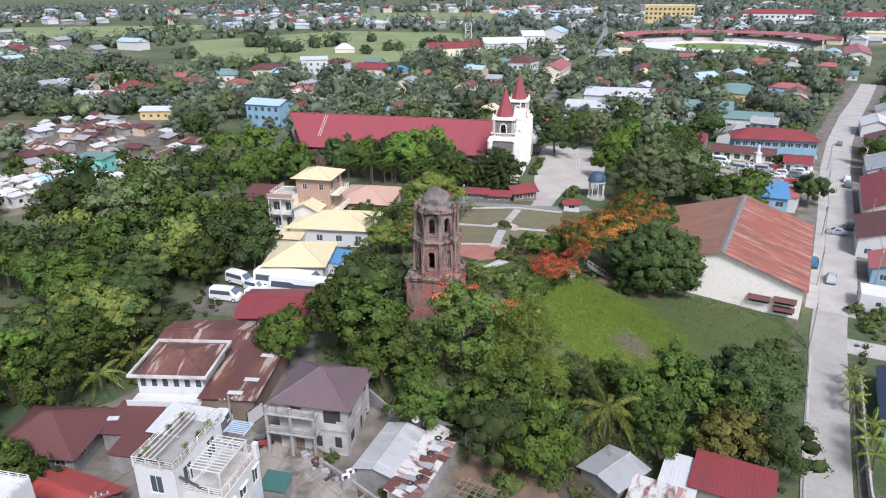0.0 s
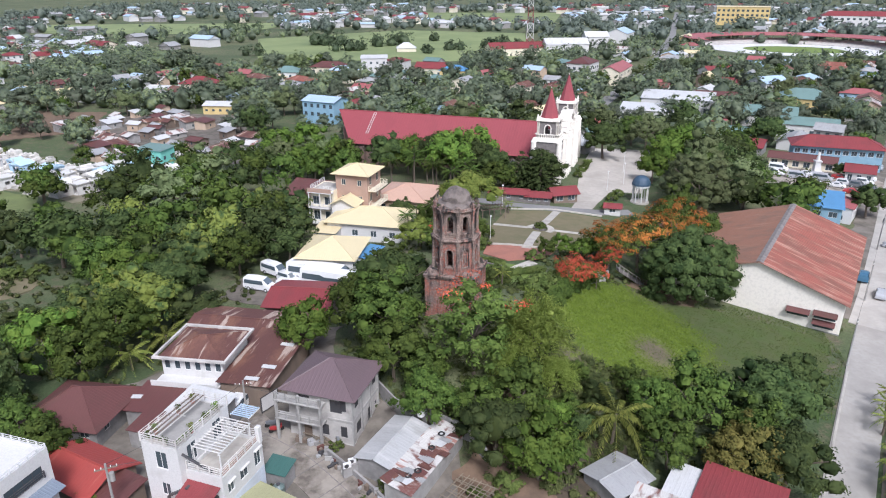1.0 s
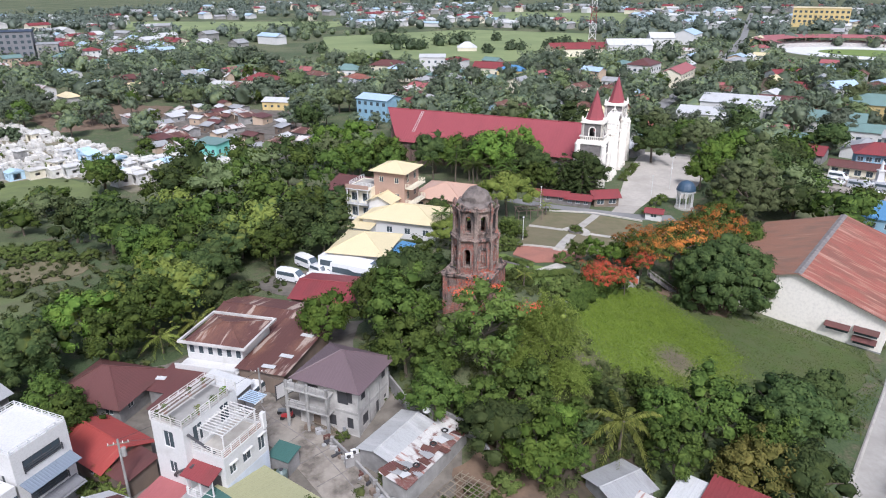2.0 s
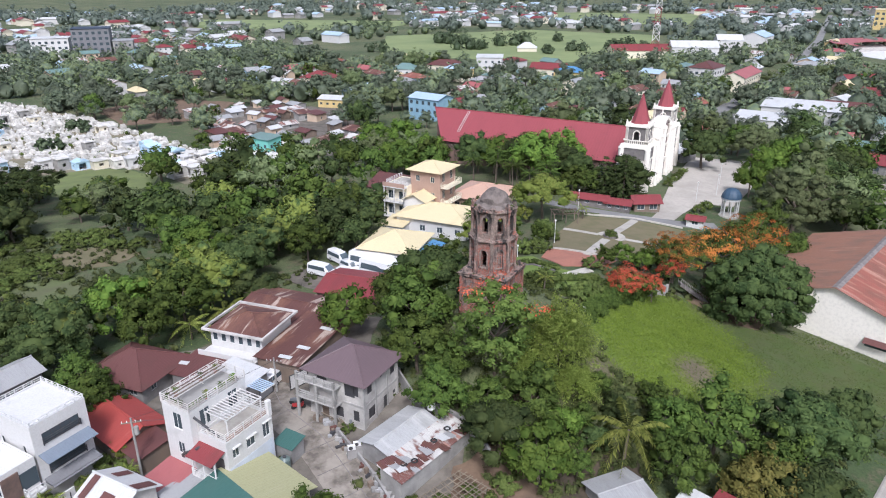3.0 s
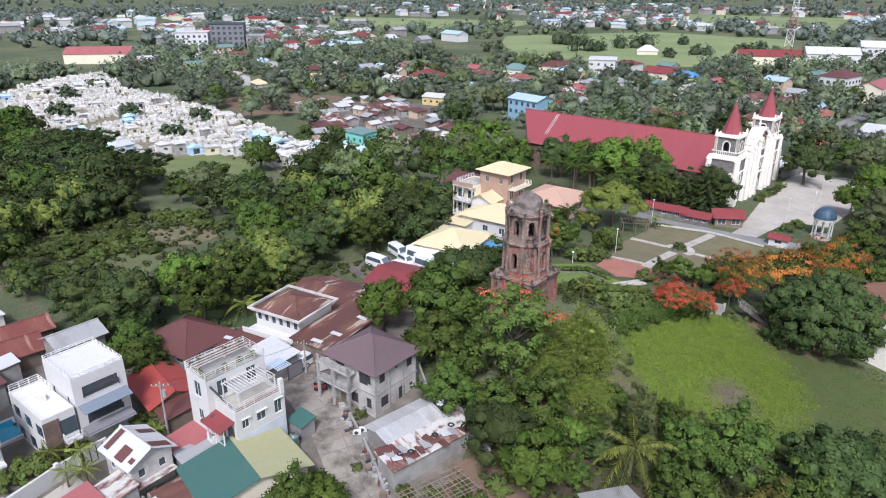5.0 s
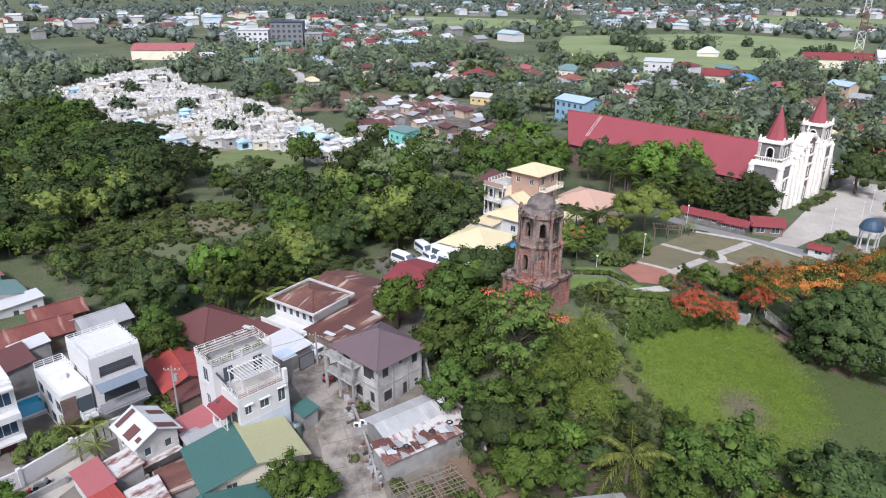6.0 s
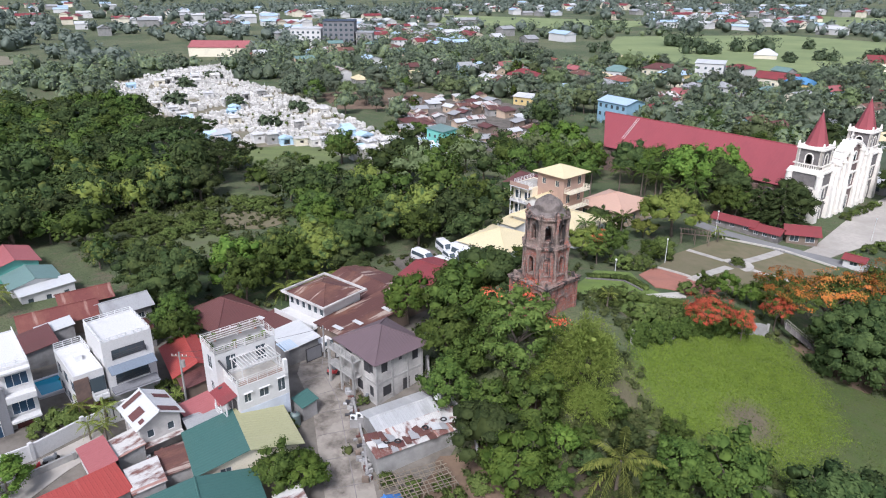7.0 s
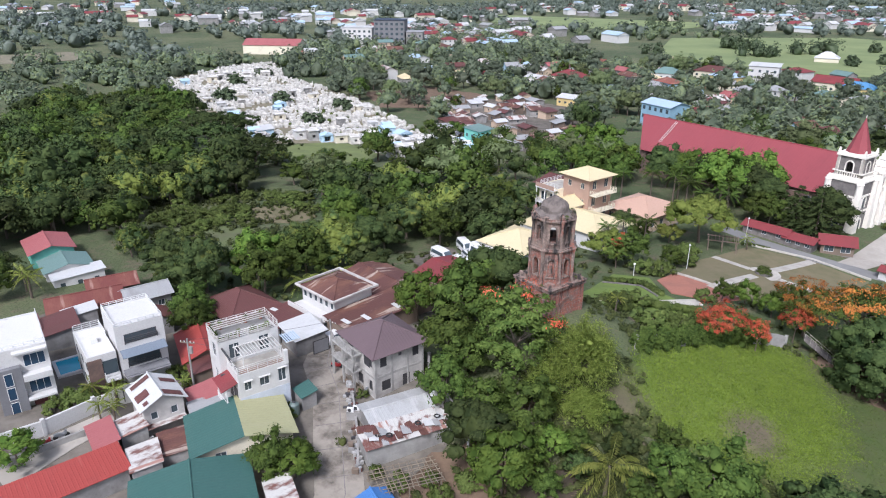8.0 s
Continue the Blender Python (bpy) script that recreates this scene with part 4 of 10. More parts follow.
def roof_on(parent, L, W, h, kind, rise, over, material, rib, cap=None):
    """A pitched roof over a body L by W, its ridge along x."""
    bm = bmesh.new()
    cm = bmesh.new()
    X, Y = L / 2 + over, W / 2 + over
    drop = rise * over / (W / 2)
    z = h - drop
    full = rise + drop
    run = math.hypot(Y, full)
    if kind == "gable":
        slope(bm, (-X, -Y, z), (1, 0, 0), (0, Y, full), 2 * X, run, rib=rib)
        slope(bm, (X, Y, z), (-1, 0, 0), (0, -Y, full), 2 * X, run, rib=rib)
        rod(cm, (-X, 0, z + full + 0.03), (X, 0, z + full + 0.03), 0.11, 6)
    elif kind == "hip":
        a = min(Y, X)
        slope(bm, (-X, -Y, z), (1, 0, 0), (0, Y, full), 2 * X, run, a, a, rib)
        slope(bm, (X, Y, z), (-1, 0, 0), (0, -Y, full), 2 * X, run, a, a, rib)
        slope(bm, (X, -Y, z), (0, 1, 0), (-a, 0, full), 2 * Y, math.hypot(a, full), Y, Y, rib)
        slope(bm, (-X, Y, z), (0, -1, 0), (a, 0, full), 2 * Y, math.hypot(a, full), Y, Y, rib)
        rod(cm, (-X + a - 0.01, 0, z + full + 0.02), (X - a + 0.01, 0, z + full + 0.02), 0.1, 6)
        for sx in (-1, 1):
            for sy in (-1, 1):
                rod(cm, (sx * X, sy * Y, z + 0.03), (sx * (X - a), 0, z + full + 0.03), 0.08, 5)
    else:
        z, full = h + 0.08 - rise * over / W, rise * (1 + 2 * over / W)
        slope(bm, (-X, -Y, z), (1, 0, 0), (0, 2 * Y, full), 2 * X, math.hypot(2 * Y, full), rib=rib)
    r = part("roof", bm, material, parent)
    if len(cm.verts):
        part("ridge_cap", cm, cap or material, r)
    else:
        cm.free()
    return r


def building(name, label, x, y, turn, L, W, h, wall, roof=None, kind="hip", rise=1.5, over=0.5, wins=(), doors=(), z=None, rib=0.4, detail=True,
             glass=None, trim=None, category="house", group="", deep=2.0, t=0.2, cap=None):
    """A house: pierced walls, windows with frames and panes, doors, a pitched roof. wins: (side, how many, sill, width, height, and where along the wall if it is one); sides: 0 front, 1 right, 2 back, 3 left."""
    z0 = land(x, y) if z is None else z
    b = thing(name, label, category, pose(x, y, z0, 0, 0, turn), group)
    glass, trim = glass or M_GLASS, trim or M_ALU
    sides = {0: (L, pose(-L / 2, -W / 2, 0)), 1: (W, pose(L / 2, -W / 2, 0, 0, 0, 90)), 2: (L, pose(L / 2, W / 2, 0, 0, 0, 180)), 3: (W, pose(-L / 2, W / 2, 0, 0, 0, -90))}
    cut = {}
    for s, (ln, m) in sides.items():
        cut[s] = []
        for side, count, sill, w, hh, *at in wins:
            if side == s:
                for k in range(count):
                    c = at[0] if at else ln * (k + 0.5) / count
                    cut[s].append((c, sill, w, hh))
                    window_part(b, w, hh, (4 if w > 2 else 2) if w > 0.9 else 1, m @ pose(c, 0.06, sill), glass, trim, detail)
        for side, c, w, hh in doors:
            if side == s:
                cut[s].append((c, 0.0, w, hh))
                dm = bmesh.new()
                box(dm, -w / 2, 0.08, 0, w / 2, 0.13, hh)
                box(dm, -w / 2 + 0.12, 0.055, 0.25, w / 2 - 0.12, 0.08, hh * 0.45)
                box(dm, -w / 2 + 0.12, 0.055, hh * 0.52, w / 2 - 0.12, 0.08, hh - 0.2)
                part("door", dm, M_WOODWALL, b, "dark wooden door").matrix_basis = m @ pose(c, 0, 0)
    bm = wall_shell(L, W, h, t, cut)
    OCCUPIED.append((x, y, max(L, W) / 2 + 0.6))
    fm = bmesh.new() if detail else None
    if detail:
        box(fm, -L / 2 + 0.01, -W / 2 + 0.01, -deep, L / 2 - 0.01, W / 2 - 0.01, 0.0)
        part("foundation", fm, M_BLOCK, b)
    if kind == "gable":
        for sx in (-1, 1):
            q = sx * L / 2
            a = [bm.verts.new((q, -W / 2, h)), bm.verts.new((q, W / 2, h)), bm.verts.new((q, 0, h + rise - 0.06))]
            c = [bm.verts.new((q - sx * t, v.co.y, v.co.z)) for v in a]
            bm.faces.new(a)
            bm.faces.new(c[::-1])
            for i in range(3):
                bm.faces.new((a[i], c[i], c[(i + 1) % 3], a[(i + 1) % 3]))
    if kind == "shed":
        a = [(-W / 2, h), (W / 2, h), (W / 2, h + rise * 0.97)]
        for sx in (-1, 1):
            va = [bm.verts.new((sx * L / 2, yy, zz)) for yy, zz in a]
            vb = [bm.verts.new((sx * (L / 2 - t), yy, zz)) for yy, zz in a]
            bm.faces.new(va)
            bm.faces.new(vb[::-1])
            for i in range(3):
                bm.faces.new((va[i], vb[i], vb[(i + 1) % 3], va[(i + 1) % 3]))
        box(bm, -L / 2 + t, W / 2 - t, h, L / 2 - t, W / 2, h + rise * 0.95)
    bmesh.ops.remove_doubles(bm, verts=bm.verts[:], dist=0.002)
    bmesh.ops.recalc_face_normals(bm, faces=bm.faces[:])
    part("wall", bm, wall, b)
    if roof and kind != "flat":
        roof_on(b, L, W, h, kind, rise, over, roof, rib, cap)
    elif kind == "flat":
        rm = bmesh.new()
        box(rm, -L / 2 + t, -W / 2 + t, h - 0.35, L / 2 - t, W / 2 - t, h - 0.15)
        part("roof", rm, roof or wall, b)
    return b


def railing(parent, pts, high=1.0, rails=4, gap=1.4, material=None, z=0.0):
    """Level bars along a line of (x, y), with posts under them."""
    material = material or M_RAIL
    top = None
    for j in range(rails, 0, -1):
        zz = z + high * j / rails
        bm = bmesh.new()
        rows = []
        for i, (x, y) in enumerate(pts):
            (ax, ay), (bx, by) = pts[max(i - 1, 0)], pts[min(i + 1, len(pts) - 1)]
            n = Vector((ay - by, bx - ax, 0)).normalized() * 0.04
            if n.length < 0.01:
                n = Vector((0.04, 0, 0))
            c = Vector((x, y, zz))
            rows.append([bm.verts.new(c + o) for o in (n, Vector((0, 0, 0.04)), -n, Vector((0, 0, -0.04)))])
        for a, b in zip(rows, rows[1:]):
            for k in range(4):
                bm.faces.new((a[k], a[(k + 1) % 4], b[(k + 1) % 4], b[k]))
        bm.faces.new(rows[0])
        bm.faces.new(rows[-1][::-1])
        bmesh.ops.recalc_face_normals(bm, faces=bm.faces[:])
        if top is None:
            top = part("railing", bm, material, parent, "dark steel railing" if material is M_DARK else "pale painted railing")
        else:
            part("bar", bm, material, top)
    spots = set()
    for (ax, ay), (bx, by) in zip(pts, pts[1:]):
        k = max(1, round(math.hypot(bx - ax, by - ay) / gap))
        spots |= {(round(ax + (bx - ax) * i / k, 3), round(ay + (by - ay) * i / k, 3)) for i in range(k + 1)}
    for px, py in sorted(spots):
        bm = bmesh.new()
        box(bm, px - 0.05, py - 0.05, z, px + 0.05, py + 0.05, z + high)
        part("post", bm, material, top)
    return top


def slab(parent, name, x0, y0, z0, x1, y1, z1, material, label=""):
    bm = bmesh.new()
    box(bm, x0, y0, z0, x1, y1, z1)
    bmesh.ops.bevel(bm, geom=bm.edges[:], offset=min(0.03, abs(z1 - z0) * 0.2, abs(x1 - x0) * 0.2, abs(y1 - y0) * 0.2), segments=1, affect='EDGES')
    return part(name, bm, material, parent, label)


# ---- bell tower ----
def arch_panel(bm, m, width, height, ow, sill, spring, t, seg=8):
    """A wall panel in x and z, t deep in y, with a round-headed opening; m sets it in place."""
    made = []
    h = ow / 2

    def bx(x0, z0, x1, z1):
        if x1 - x0 > 0.01 and z1 - z0 > 0.01:
            made.extend(box(bm, x0, 0, z0, x1, t, z1))
    bx(-width / 2, 0, -h, height)
    bx(h, 0, width / 2, height)
    bx(-h, 0, h, sill)
    pts = [(-h * math.cos(math.pi * i / seg), spring + h * math.sin(math.pi * i / seg)) for i in range(seg + 1)]
    for (x0, z0), (x1, z1) in zip(pts, pts[1:]):
        v = [bm.verts.new(p) for p in ((x0, 0, z0), (x1, 0, z1), (x1, 0, height), (x0, 0, height), (x0, t, z0), (x1, t, z1), (x1, t, height), (x0, t, height))]
        for f in ((0, 1, 2, 3), (7, 6, 5, 4), (0, 4, 5, 1), (3, 2, 6, 7)):
            bm.faces.new([v[i] for i in f])
        made.extend(v)
    bmesh.ops.transform(bm, matrix=m, verts=made)
    return made


def arch_band(bm, m, ow, spring, wide, y0, y1, sill, seg=10):
    """A raised band round an arched opening."""
    made = []
    h = ow / 2
    path = [(-h, sill)] + [(-h * math.cos(math.pi * i / seg), spring + h * math.sin(math.pi * i / seg)) for i in range(seg + 1)] + [(h, sill)]
    k = (h + wide) / h
    outer = [(-h - wide, sill)] + [(-h * k * math.cos(math.pi * i / seg), spring + h * k * math.sin(math.pi * i / seg)) for i in range(seg + 1)] + [(h + wide, sill)]
    cuts = [[bm.verts.new((p[0], yy, p[1])) for p, yy in ((a, y0), (b, y0), (b, y1), (a, y1))] for a, b in zip(path, outer)]
    for one, two in zip(cuts, cuts[1:]):
        for k in range(4):
            bm.faces.new((one[k], two[k], two[(k + 1) % 4], one[(k + 1) % 4]))
    bm.faces.new(cuts[0])
    bm.faces.new(cuts[-1][::-1])
    made = [v for cut in cuts for v in cut]
    bmesh.ops.transform(bm, matrix=m, verts=made)


def erode(bm, amount, size, cuts=0):
    if cuts:
        bmesh.ops.subdivide_edges(bm, edges=[e for e in bm.edges if e.calc_length() > 0.7], cuts=cuts, use_grid_fill=True)
    for v in bm.verts:
        v.co += noise.noise_vector(v.co / size) * amount


def bell_tower():
    zb = 7.6
    t = thing("bell_tower", "ruined red brick bell tower with crusted grey cornices", "bell tower", pose(-1.0, 83.6, zb, 0, 0, -13) @ Matrix.Diagonal((0.9, 0.9, 1, 1)))
    H1, H2, H3 = 6.05, 10.95, 14.9
    s = 3.5
    # square base with sloping foot and blind arches
    bm = bmesh.new()
    box(bm, -s, -s, -2.5, s, s, H1 - 0.5)
    erode(bm, 0.10, 1.1, 7)
    part("base", bm, M_BRICK, t, "square red brick base")
    for k in range(4):
        m = pose(0, 0, 0, 0, 0, 90 * k) @ pose(0, -s - 0.06, 0)
        bm = bmesh.new()
        arch_band(bm, m, 2.3, 3.0, 0.28, -0.06, 0.12, 0.4)
        erode(bm, 0.05, 0.8)
        part("blind_arch", bm, M_BRICK, t)
        for sx in (-1, 1):
            bm = bmesh.new()
            v = box(bm, sx * (s - 0.28) - 0.3, -0.14, -2.4, sx * (s - 0.28) + 0.3, 0.2, H1 - 0.5)
            bmesh.ops.transform(bm, matrix=m, verts=v)
            erode(bm, 0.07, 0.8, 3)
            part("pilaster", bm, M_BRICK, t)
    bm = bmesh.new()
    for k, (g, z0, z1) in enumerate(((0.12, -0.5, -0.36), (0.3, -0.36, -0.18), (0.2, -0.18, 0.0), (0.38, 0.0, 0.14))):
        box(bm, -s - g, -s - g, H1 + z0, s + g, s + g, H1 + z1)
    for sx in (-1, 1):
        for sy in (-1, 1):
            prism(bm, ngon(6, 0.5, 0.3, sx * (s - 0.5), sy * (s - 0.5)), H1 + 0.1, H1 + 0.7, 0.6, (sx * (s - 0.5), sy * (s - 0.5)))
            prism(bm, ngon(4, 0.85, 0.8, sx * (s - 1.0), sy * (s - 1.0)), H1 + 0.1, H1 + 0.5, 0.8, (sx * (s - 1), sy * (s - 1)))
    erode(bm, 0.18, 0.55, 4)
    part("cornice", bm, M_CRUST, t, "crumbling grey stepped cornice")
    # two octagonal storeys
    for name, z0, z1, apo, ow, sill, spring, mat in (("lower_storey", H1 + 0.12, H2, 3.02, 0.95, 1.05, 3.0, M_BRICK), ("upper_storey", H2, H3, 2.80, 0.9, 0.95, 2.7, M_CRUST)):
        w = 2 * apo * math.tan(math.pi / 8)
        bm = bmesh.new()
        for k in range(8):
            bands = bmesh.new()
            m = pose(0, 0, z0, 0, 0, 45 * k) @ pose(0, -apo, 0)
            arch_panel(bm, m, w, z1 - z0, ow, sill, spring, 0.75)
            if name == "lower_storey" and k % 2:
                v = box(bm, -ow / 2 - 0.05, 0.2, sill - 0.2, ow / 2 + 0.05, 0.5, spring + ow / 2 + 0.1)
                bmesh.ops.transform(bm, matrix=m, verts=v)
                v = box(bands, -0.22, -0.06, sill + 0.6, 0.22, 0.25, sill + 1.7)
                bmesh.ops.transform(bands, matrix=m, verts=v)
            arch_band(bands, m, ow, spring, 0.2, -0.09, 0.1, sill)
            v = box(bands, -ow / 2 - 0.3, -0.14, sill - 0.18, ow / 2 + 0.3, 0.1, sill)
            bmesh.ops.transform(bands, matrix=m, verts=v)
            erode(bands, 0.06, 0.5)
            part("arch_band", bands, M_CRUST, t)
        erode(bm, 0.07, 0.9, 2)
        part(name, bm, mat, t)
        for k in range(8):
            cm = bmesh.new()
            a = math.pi / 8 + k * math.pi / 4
            r = apo / math.cos(math.pi / 8) + 0.02
            prism(cm, ngon(8, 0.27, 0.1, r * math.cos(a), r * math.sin(a)), z0 + 0.5, z1 - 0.5, 0.95, (r * math.cos(a), r * math.sin(a)))
            prism(cm, ngon(6, 0.4, 0.2, r * math.cos(a), r * math.sin(a)), z0, z0 + 0.6, 0.9, (r * math.cos(a), r * math.sin(a)))
            prism(cm, ngon(6, 0.32, 0.2, r * math.cos(a), r * math.sin(a)), z1 - 0.7, z1 - 0.1, 1.25, (r * math.cos(a), r * math.sin(a)))
            erode(cm, 0.05, 0.5)
            part("column", cm, M_CRUST, t)
        cm = bmesh.new()
        R = apo / math.cos(math.pi / 8)
        for g, a, b in ((0.12, -0.32, -0.2), (0.3, -0.2, -0.05), (0.45, -0.05, 0.1), (0.25, 0.1, 0.25)):
            prism(cm, ngon(8, R + g, math.pi / 8), z1 + a, z1 + b)
        erode(cm, 0.16, 0.5, 3)
        part("cornice", cm, M_CRUST, t, "eroded grey octagonal cornice")
    # dome, its drum and corner finials
    bm = bmesh.new()
    rings = [(2.8, 0.2), (2.7, 0.5), (2.4, 0.62), (2.05, 0.72), (2.02, 1.1), (1.92, 1.5), (1.65, 1.9), (1.25, 2.18), (0.75, 2.36), (0.3, 2.42)]
    loops = [[bm.verts.new((r * math.cos(2 * math.pi * i / 20), r * math.sin(2 * math.pi * i / 20), H3 + z)) for i in range(20)] for r, z in rings]
    for a, b in zip(loops, loops[1:]):
        for i in range(20):
            bm.faces.new((a[i], a[(i + 1) % 20], b[(i + 1) % 20], b[i]))
    bm.faces.new(loops[-1])
    for v in bm.verts:
        v.co += (noise.noise_vector(v.co / 0.6) * 0.2 + noise.noise_vector(v.co / 1.7) * 0.22)
    part("dome", bm, M_DOME, t, "lichen-grey masonry dome with a broken top")
    for k in range(8):
        fm = bmesh.new()
        a = math.pi / 8 + k * math.pi / 4
        cx, cy = 2.95 * math.cos(a), 2.95 * math.sin(a)
        tall = (0.8, 0.45, 0.7, 0.4, 0.85, 0.6, 0.4, 0.75)[k]
        prism(fm, ngon(7, 0.34, 0.0, cx, cy), H3 + 0.2, H3 + 0.2 + tall * 0.55, 1.15, (cx, cy))
        prism(fm, ngon(7, 0.38, 0.0, cx, cy), H3 + 0.2 + tall * 0.55, H3 + 0.2 + tall, 0.3, (cx, cy))
        erode(fm, 0.08, 0.4)
        part("finial", fm, M_CRUST, t)
    fl = bmesh.new()
    prism(fl, ngon(8, 3.0, math.pi / 8), H2 - 0.35, H2 - 0.1)
    part("floor_slab", fl, M_CRUST, t)
    return t


bell_tower()
wv = Leaves(5)
for cx, cy, cz, r in ((0.6, -0.8, 10.55, 0.3), (-2.2, -1.6, 6.6, 0.4), (2.4, 2.2, 6.5, 0.5), (1.5, -3.0, 6.3, 0.35), (-2.6, 1.5, 6.5, 0.5), (-1.2, -3.1, 6.2, 0.3), (1.9, 1.6, 15.6, 0.35), (-1.7, -1.9, 15.4, 0.3), (0.2, 0.1, 18.0, 0.3), (2.3, 0.8, 15.9, 0.55), (2.7, -0.6, 15.6, 0.4), (2.6, 0.3, 16.4, 0.4)):
    wv.clumps(np.array([[cx, cy, cz + 7.4]]), np.array([r]), 40, 0.2, np.array([0, 0, cz]), 0.4, 0.8, 0)
weeds = wv.mesh_object("weeds", F_SCRUB, None)
weeds.matrix_basis = pose(-1.0, 83.6, 0, 0, 0, -13)
tagged(weeds, "small green weeds growing on old masonry", "weeds", "", "stuff")


# ---- church ----
def church():
    c = thing("church", "long white church with red roof and twin spires", "church", pose(19.6, 192.6, -1.2, 0, 0, -13.4))
    # nave
    bm = bmesh.new()
    half = 10.0
    for y0, y1 in ((-half, -half + 1.0), (half - 1.0, half)):
        box(bm, -59, y0, -3, -3, y1, 6.0)
    box(bm, -60, -half, -3, -59, half, 6.0)
    for x in range(-56, -6, 7):
        box(bm, x - 0.7, -half - 1.2, -3, x + 0.7, -half, 4.6)
        box(bm, x - 0.7, half, -3, x + 0.7, half + 1.2, 4.6)
    part("nave_wall", bm, M_OLDWALL, c, "dark weathered brick nave wall with buttresses")
    for x in range(-53, -6, 7):
        wm = bmesh.new()
        arch_band(wm, pose(x + 0.5, -half - 0.02, 1.0), 1.5, 2.2, 0.25, -0.08, 0.1, 0.3)
        f = part("window", wm, M_STONE, c)
        pm = bmesh.new()
        prism_pts = [(-0.75, 0.3), (0.75, 0.3), (0.75, 2.2)] + [(0.75 * math.cos(a), 2.2 + 0.75 * math.sin(a)) for a in (0.6, 1.2, 1.9, 2.5)] + [(-0.75, 2.2)]
        va = [pm.verts.new((x + 0.5 + px, -half - 0.03, 1.0 + pz)) for px, pz in prism_pts]
        vb = [pm.verts.new((x + 0.5 + px, -half - 0.002, 1.0 + pz)) for px, pz in prism_pts]
        pm.faces.new(va)
        for i in range(len(va)):
            pm.faces.new((va[i], vb[i], vb[(i + 1) % len(va)], va[(i + 1) % len(va)]))
        part("pane", pm, M_GLASS, f)
    # roof: two long slopes and a splayed end
    bm = bmesh.new()
    ridge, eave, Y = 13.1, 5.4, half + 0.8
    rx = -68.5
    run = math.hypot(Y, ridge - eave)
    slope(bm, (-60.0, -Y, eave), (1, 0, 0), (0, Y, ridge - eave), 57.5, run, rib=0.8, high=0.035)
    slope(bm, (-2.5, Y, eave), (-1, 0, 0), (0, -Y, ridge - eave), 57.5, run, rib=0.8, high=0.035)
    for sy in (-1, 1):
        p = [(-60.0, sy * Y, eave), (-60.0, 0, ridge), (rx, 0, ridge)]
        q = [(x, y, z - 0.08) for x, y, z in p]
        v = [bm.verts.new(a) for a in p + q]
        for f in ((0, 1, 2), (5, 4, 3), (0, 2, 5, 3), (0, 3, 4, 1)):
            bm.faces.new([v[i] for i in f])
    bmesh.ops.recalc_face_normals(bm, faces=bm.faces[:])
    r = part("roof", bm, R_CHURCH, c, "red corrugated metal roof")
    cm = bmesh.new()
    rod(cm, (rx, 0, ridge + 0.03), (-2, 0, ridge + 0.03), 0.16, 6)
    part("ridge_cap", cm, R_CHURCH, r)
    lm = bmesh.new()
    for dy in (-0.35, 0.35):
        rod(lm, (-56 + dy, -0.6, ridge - 0.25), (-56 + dy, -7.4, ridge - 5.1), 0.07, 4)
    for k in range(11):
        f = k / 10
        rod(lm, (-56.4, -0.6 - 6.8 * f, ridge - 0.25 - 4.85 * f), (-55.6, -0.6 - 6.8 * f, ridge - 0.25 - 4.85 * f), 0.05, 4)
    part("roof_ladder", lm, M_RAIL, r, "thin ladder lying on the roof")
    # apse end under the splay
    bm = bmesh.new()
    box(bm, -66, -3, -4, -60.02, 3, 8.5)
    part("apse_wall", bm, M_OLDWALL, c)
    # side roof behind the far tower
    bm = bmesh.new()
    slope(bm, (-14, 22, 5.0), (1, 0, 0), (0, -8, 3.4), 14, 8.7, rib=0.8)
    slope(bm, (0, 10, 5.4), (-1, 0, 0), (0, 4, 3.0), 14, 5.0, rib=0.8)
    part("side_roof", bm, R_CHURCH, c)
    bm = bmesh.new()
    box(bm, -13.5, 10.05, -3, -0.5, 21.4, 5.0)
    part("side_wall", bm, M_WASH, c)
    # facade between the towers
    bm = bmesh.new()
    box(bm, 0.6, -10, -3, 3.4, 10, 11.5)
    for k, (w, z0, z1) in enumerate(((9.0, 11.5, 12.4), (7.2, 12.4, 13.4), (5.2, 13.4, 14.5), (3.4, 14.5, 15.6), (1.6, 15.6, 16.6))):
        prism(bm, [(0.8, -w), (3.2, -w), (3.2, w), (0.8, w)], z0, z1, 1.0)
    part("facade", bm, M_FACADE, c, "mauve-brown stone facade between white piers")
    pm = bmesh.new()
    for y in (-9.4, -6.2, -3.2, 3.2, 6.2, 9.4):
        tall = 12.6 if abs(y) > 5 else 14.2
        prism(pm, ngon(8, 0.75, math.pi / 8, 3.7, y), -2.5, tall * 0.52, 0.95, (3.7, y))
        prism(pm, ngon(8, 0.62, math.pi / 8, 3.7, y), tall * 0.52, tall, 0.95, (3.7, y))
        prism(pm, ngon(8, 0.8, math.pi / 8, 3.7, y), tall, tall + 0.25, 1.0, (3.7, y))
        prism(pm, ngon(8, 0.55, math.pi / 8, 3.7, y), tall + 0.25, tall + 1.3, 0.15, (3.7, y))
        prism(pm, ngon(4, 1.1, math.pi / 4, 3.8, y), -2.5, 1.0, 0.9, (3.8, y))
    for z in (5.2, 9.0, 11.4):
        box(pm, 3.38, -10, z, 3.75, 10, z + 0.4)
    for sy in (-1, 1):
        for k in range(9):
            y = 9.6 - k * 1.07
            z = 11.6 + k * 0.57
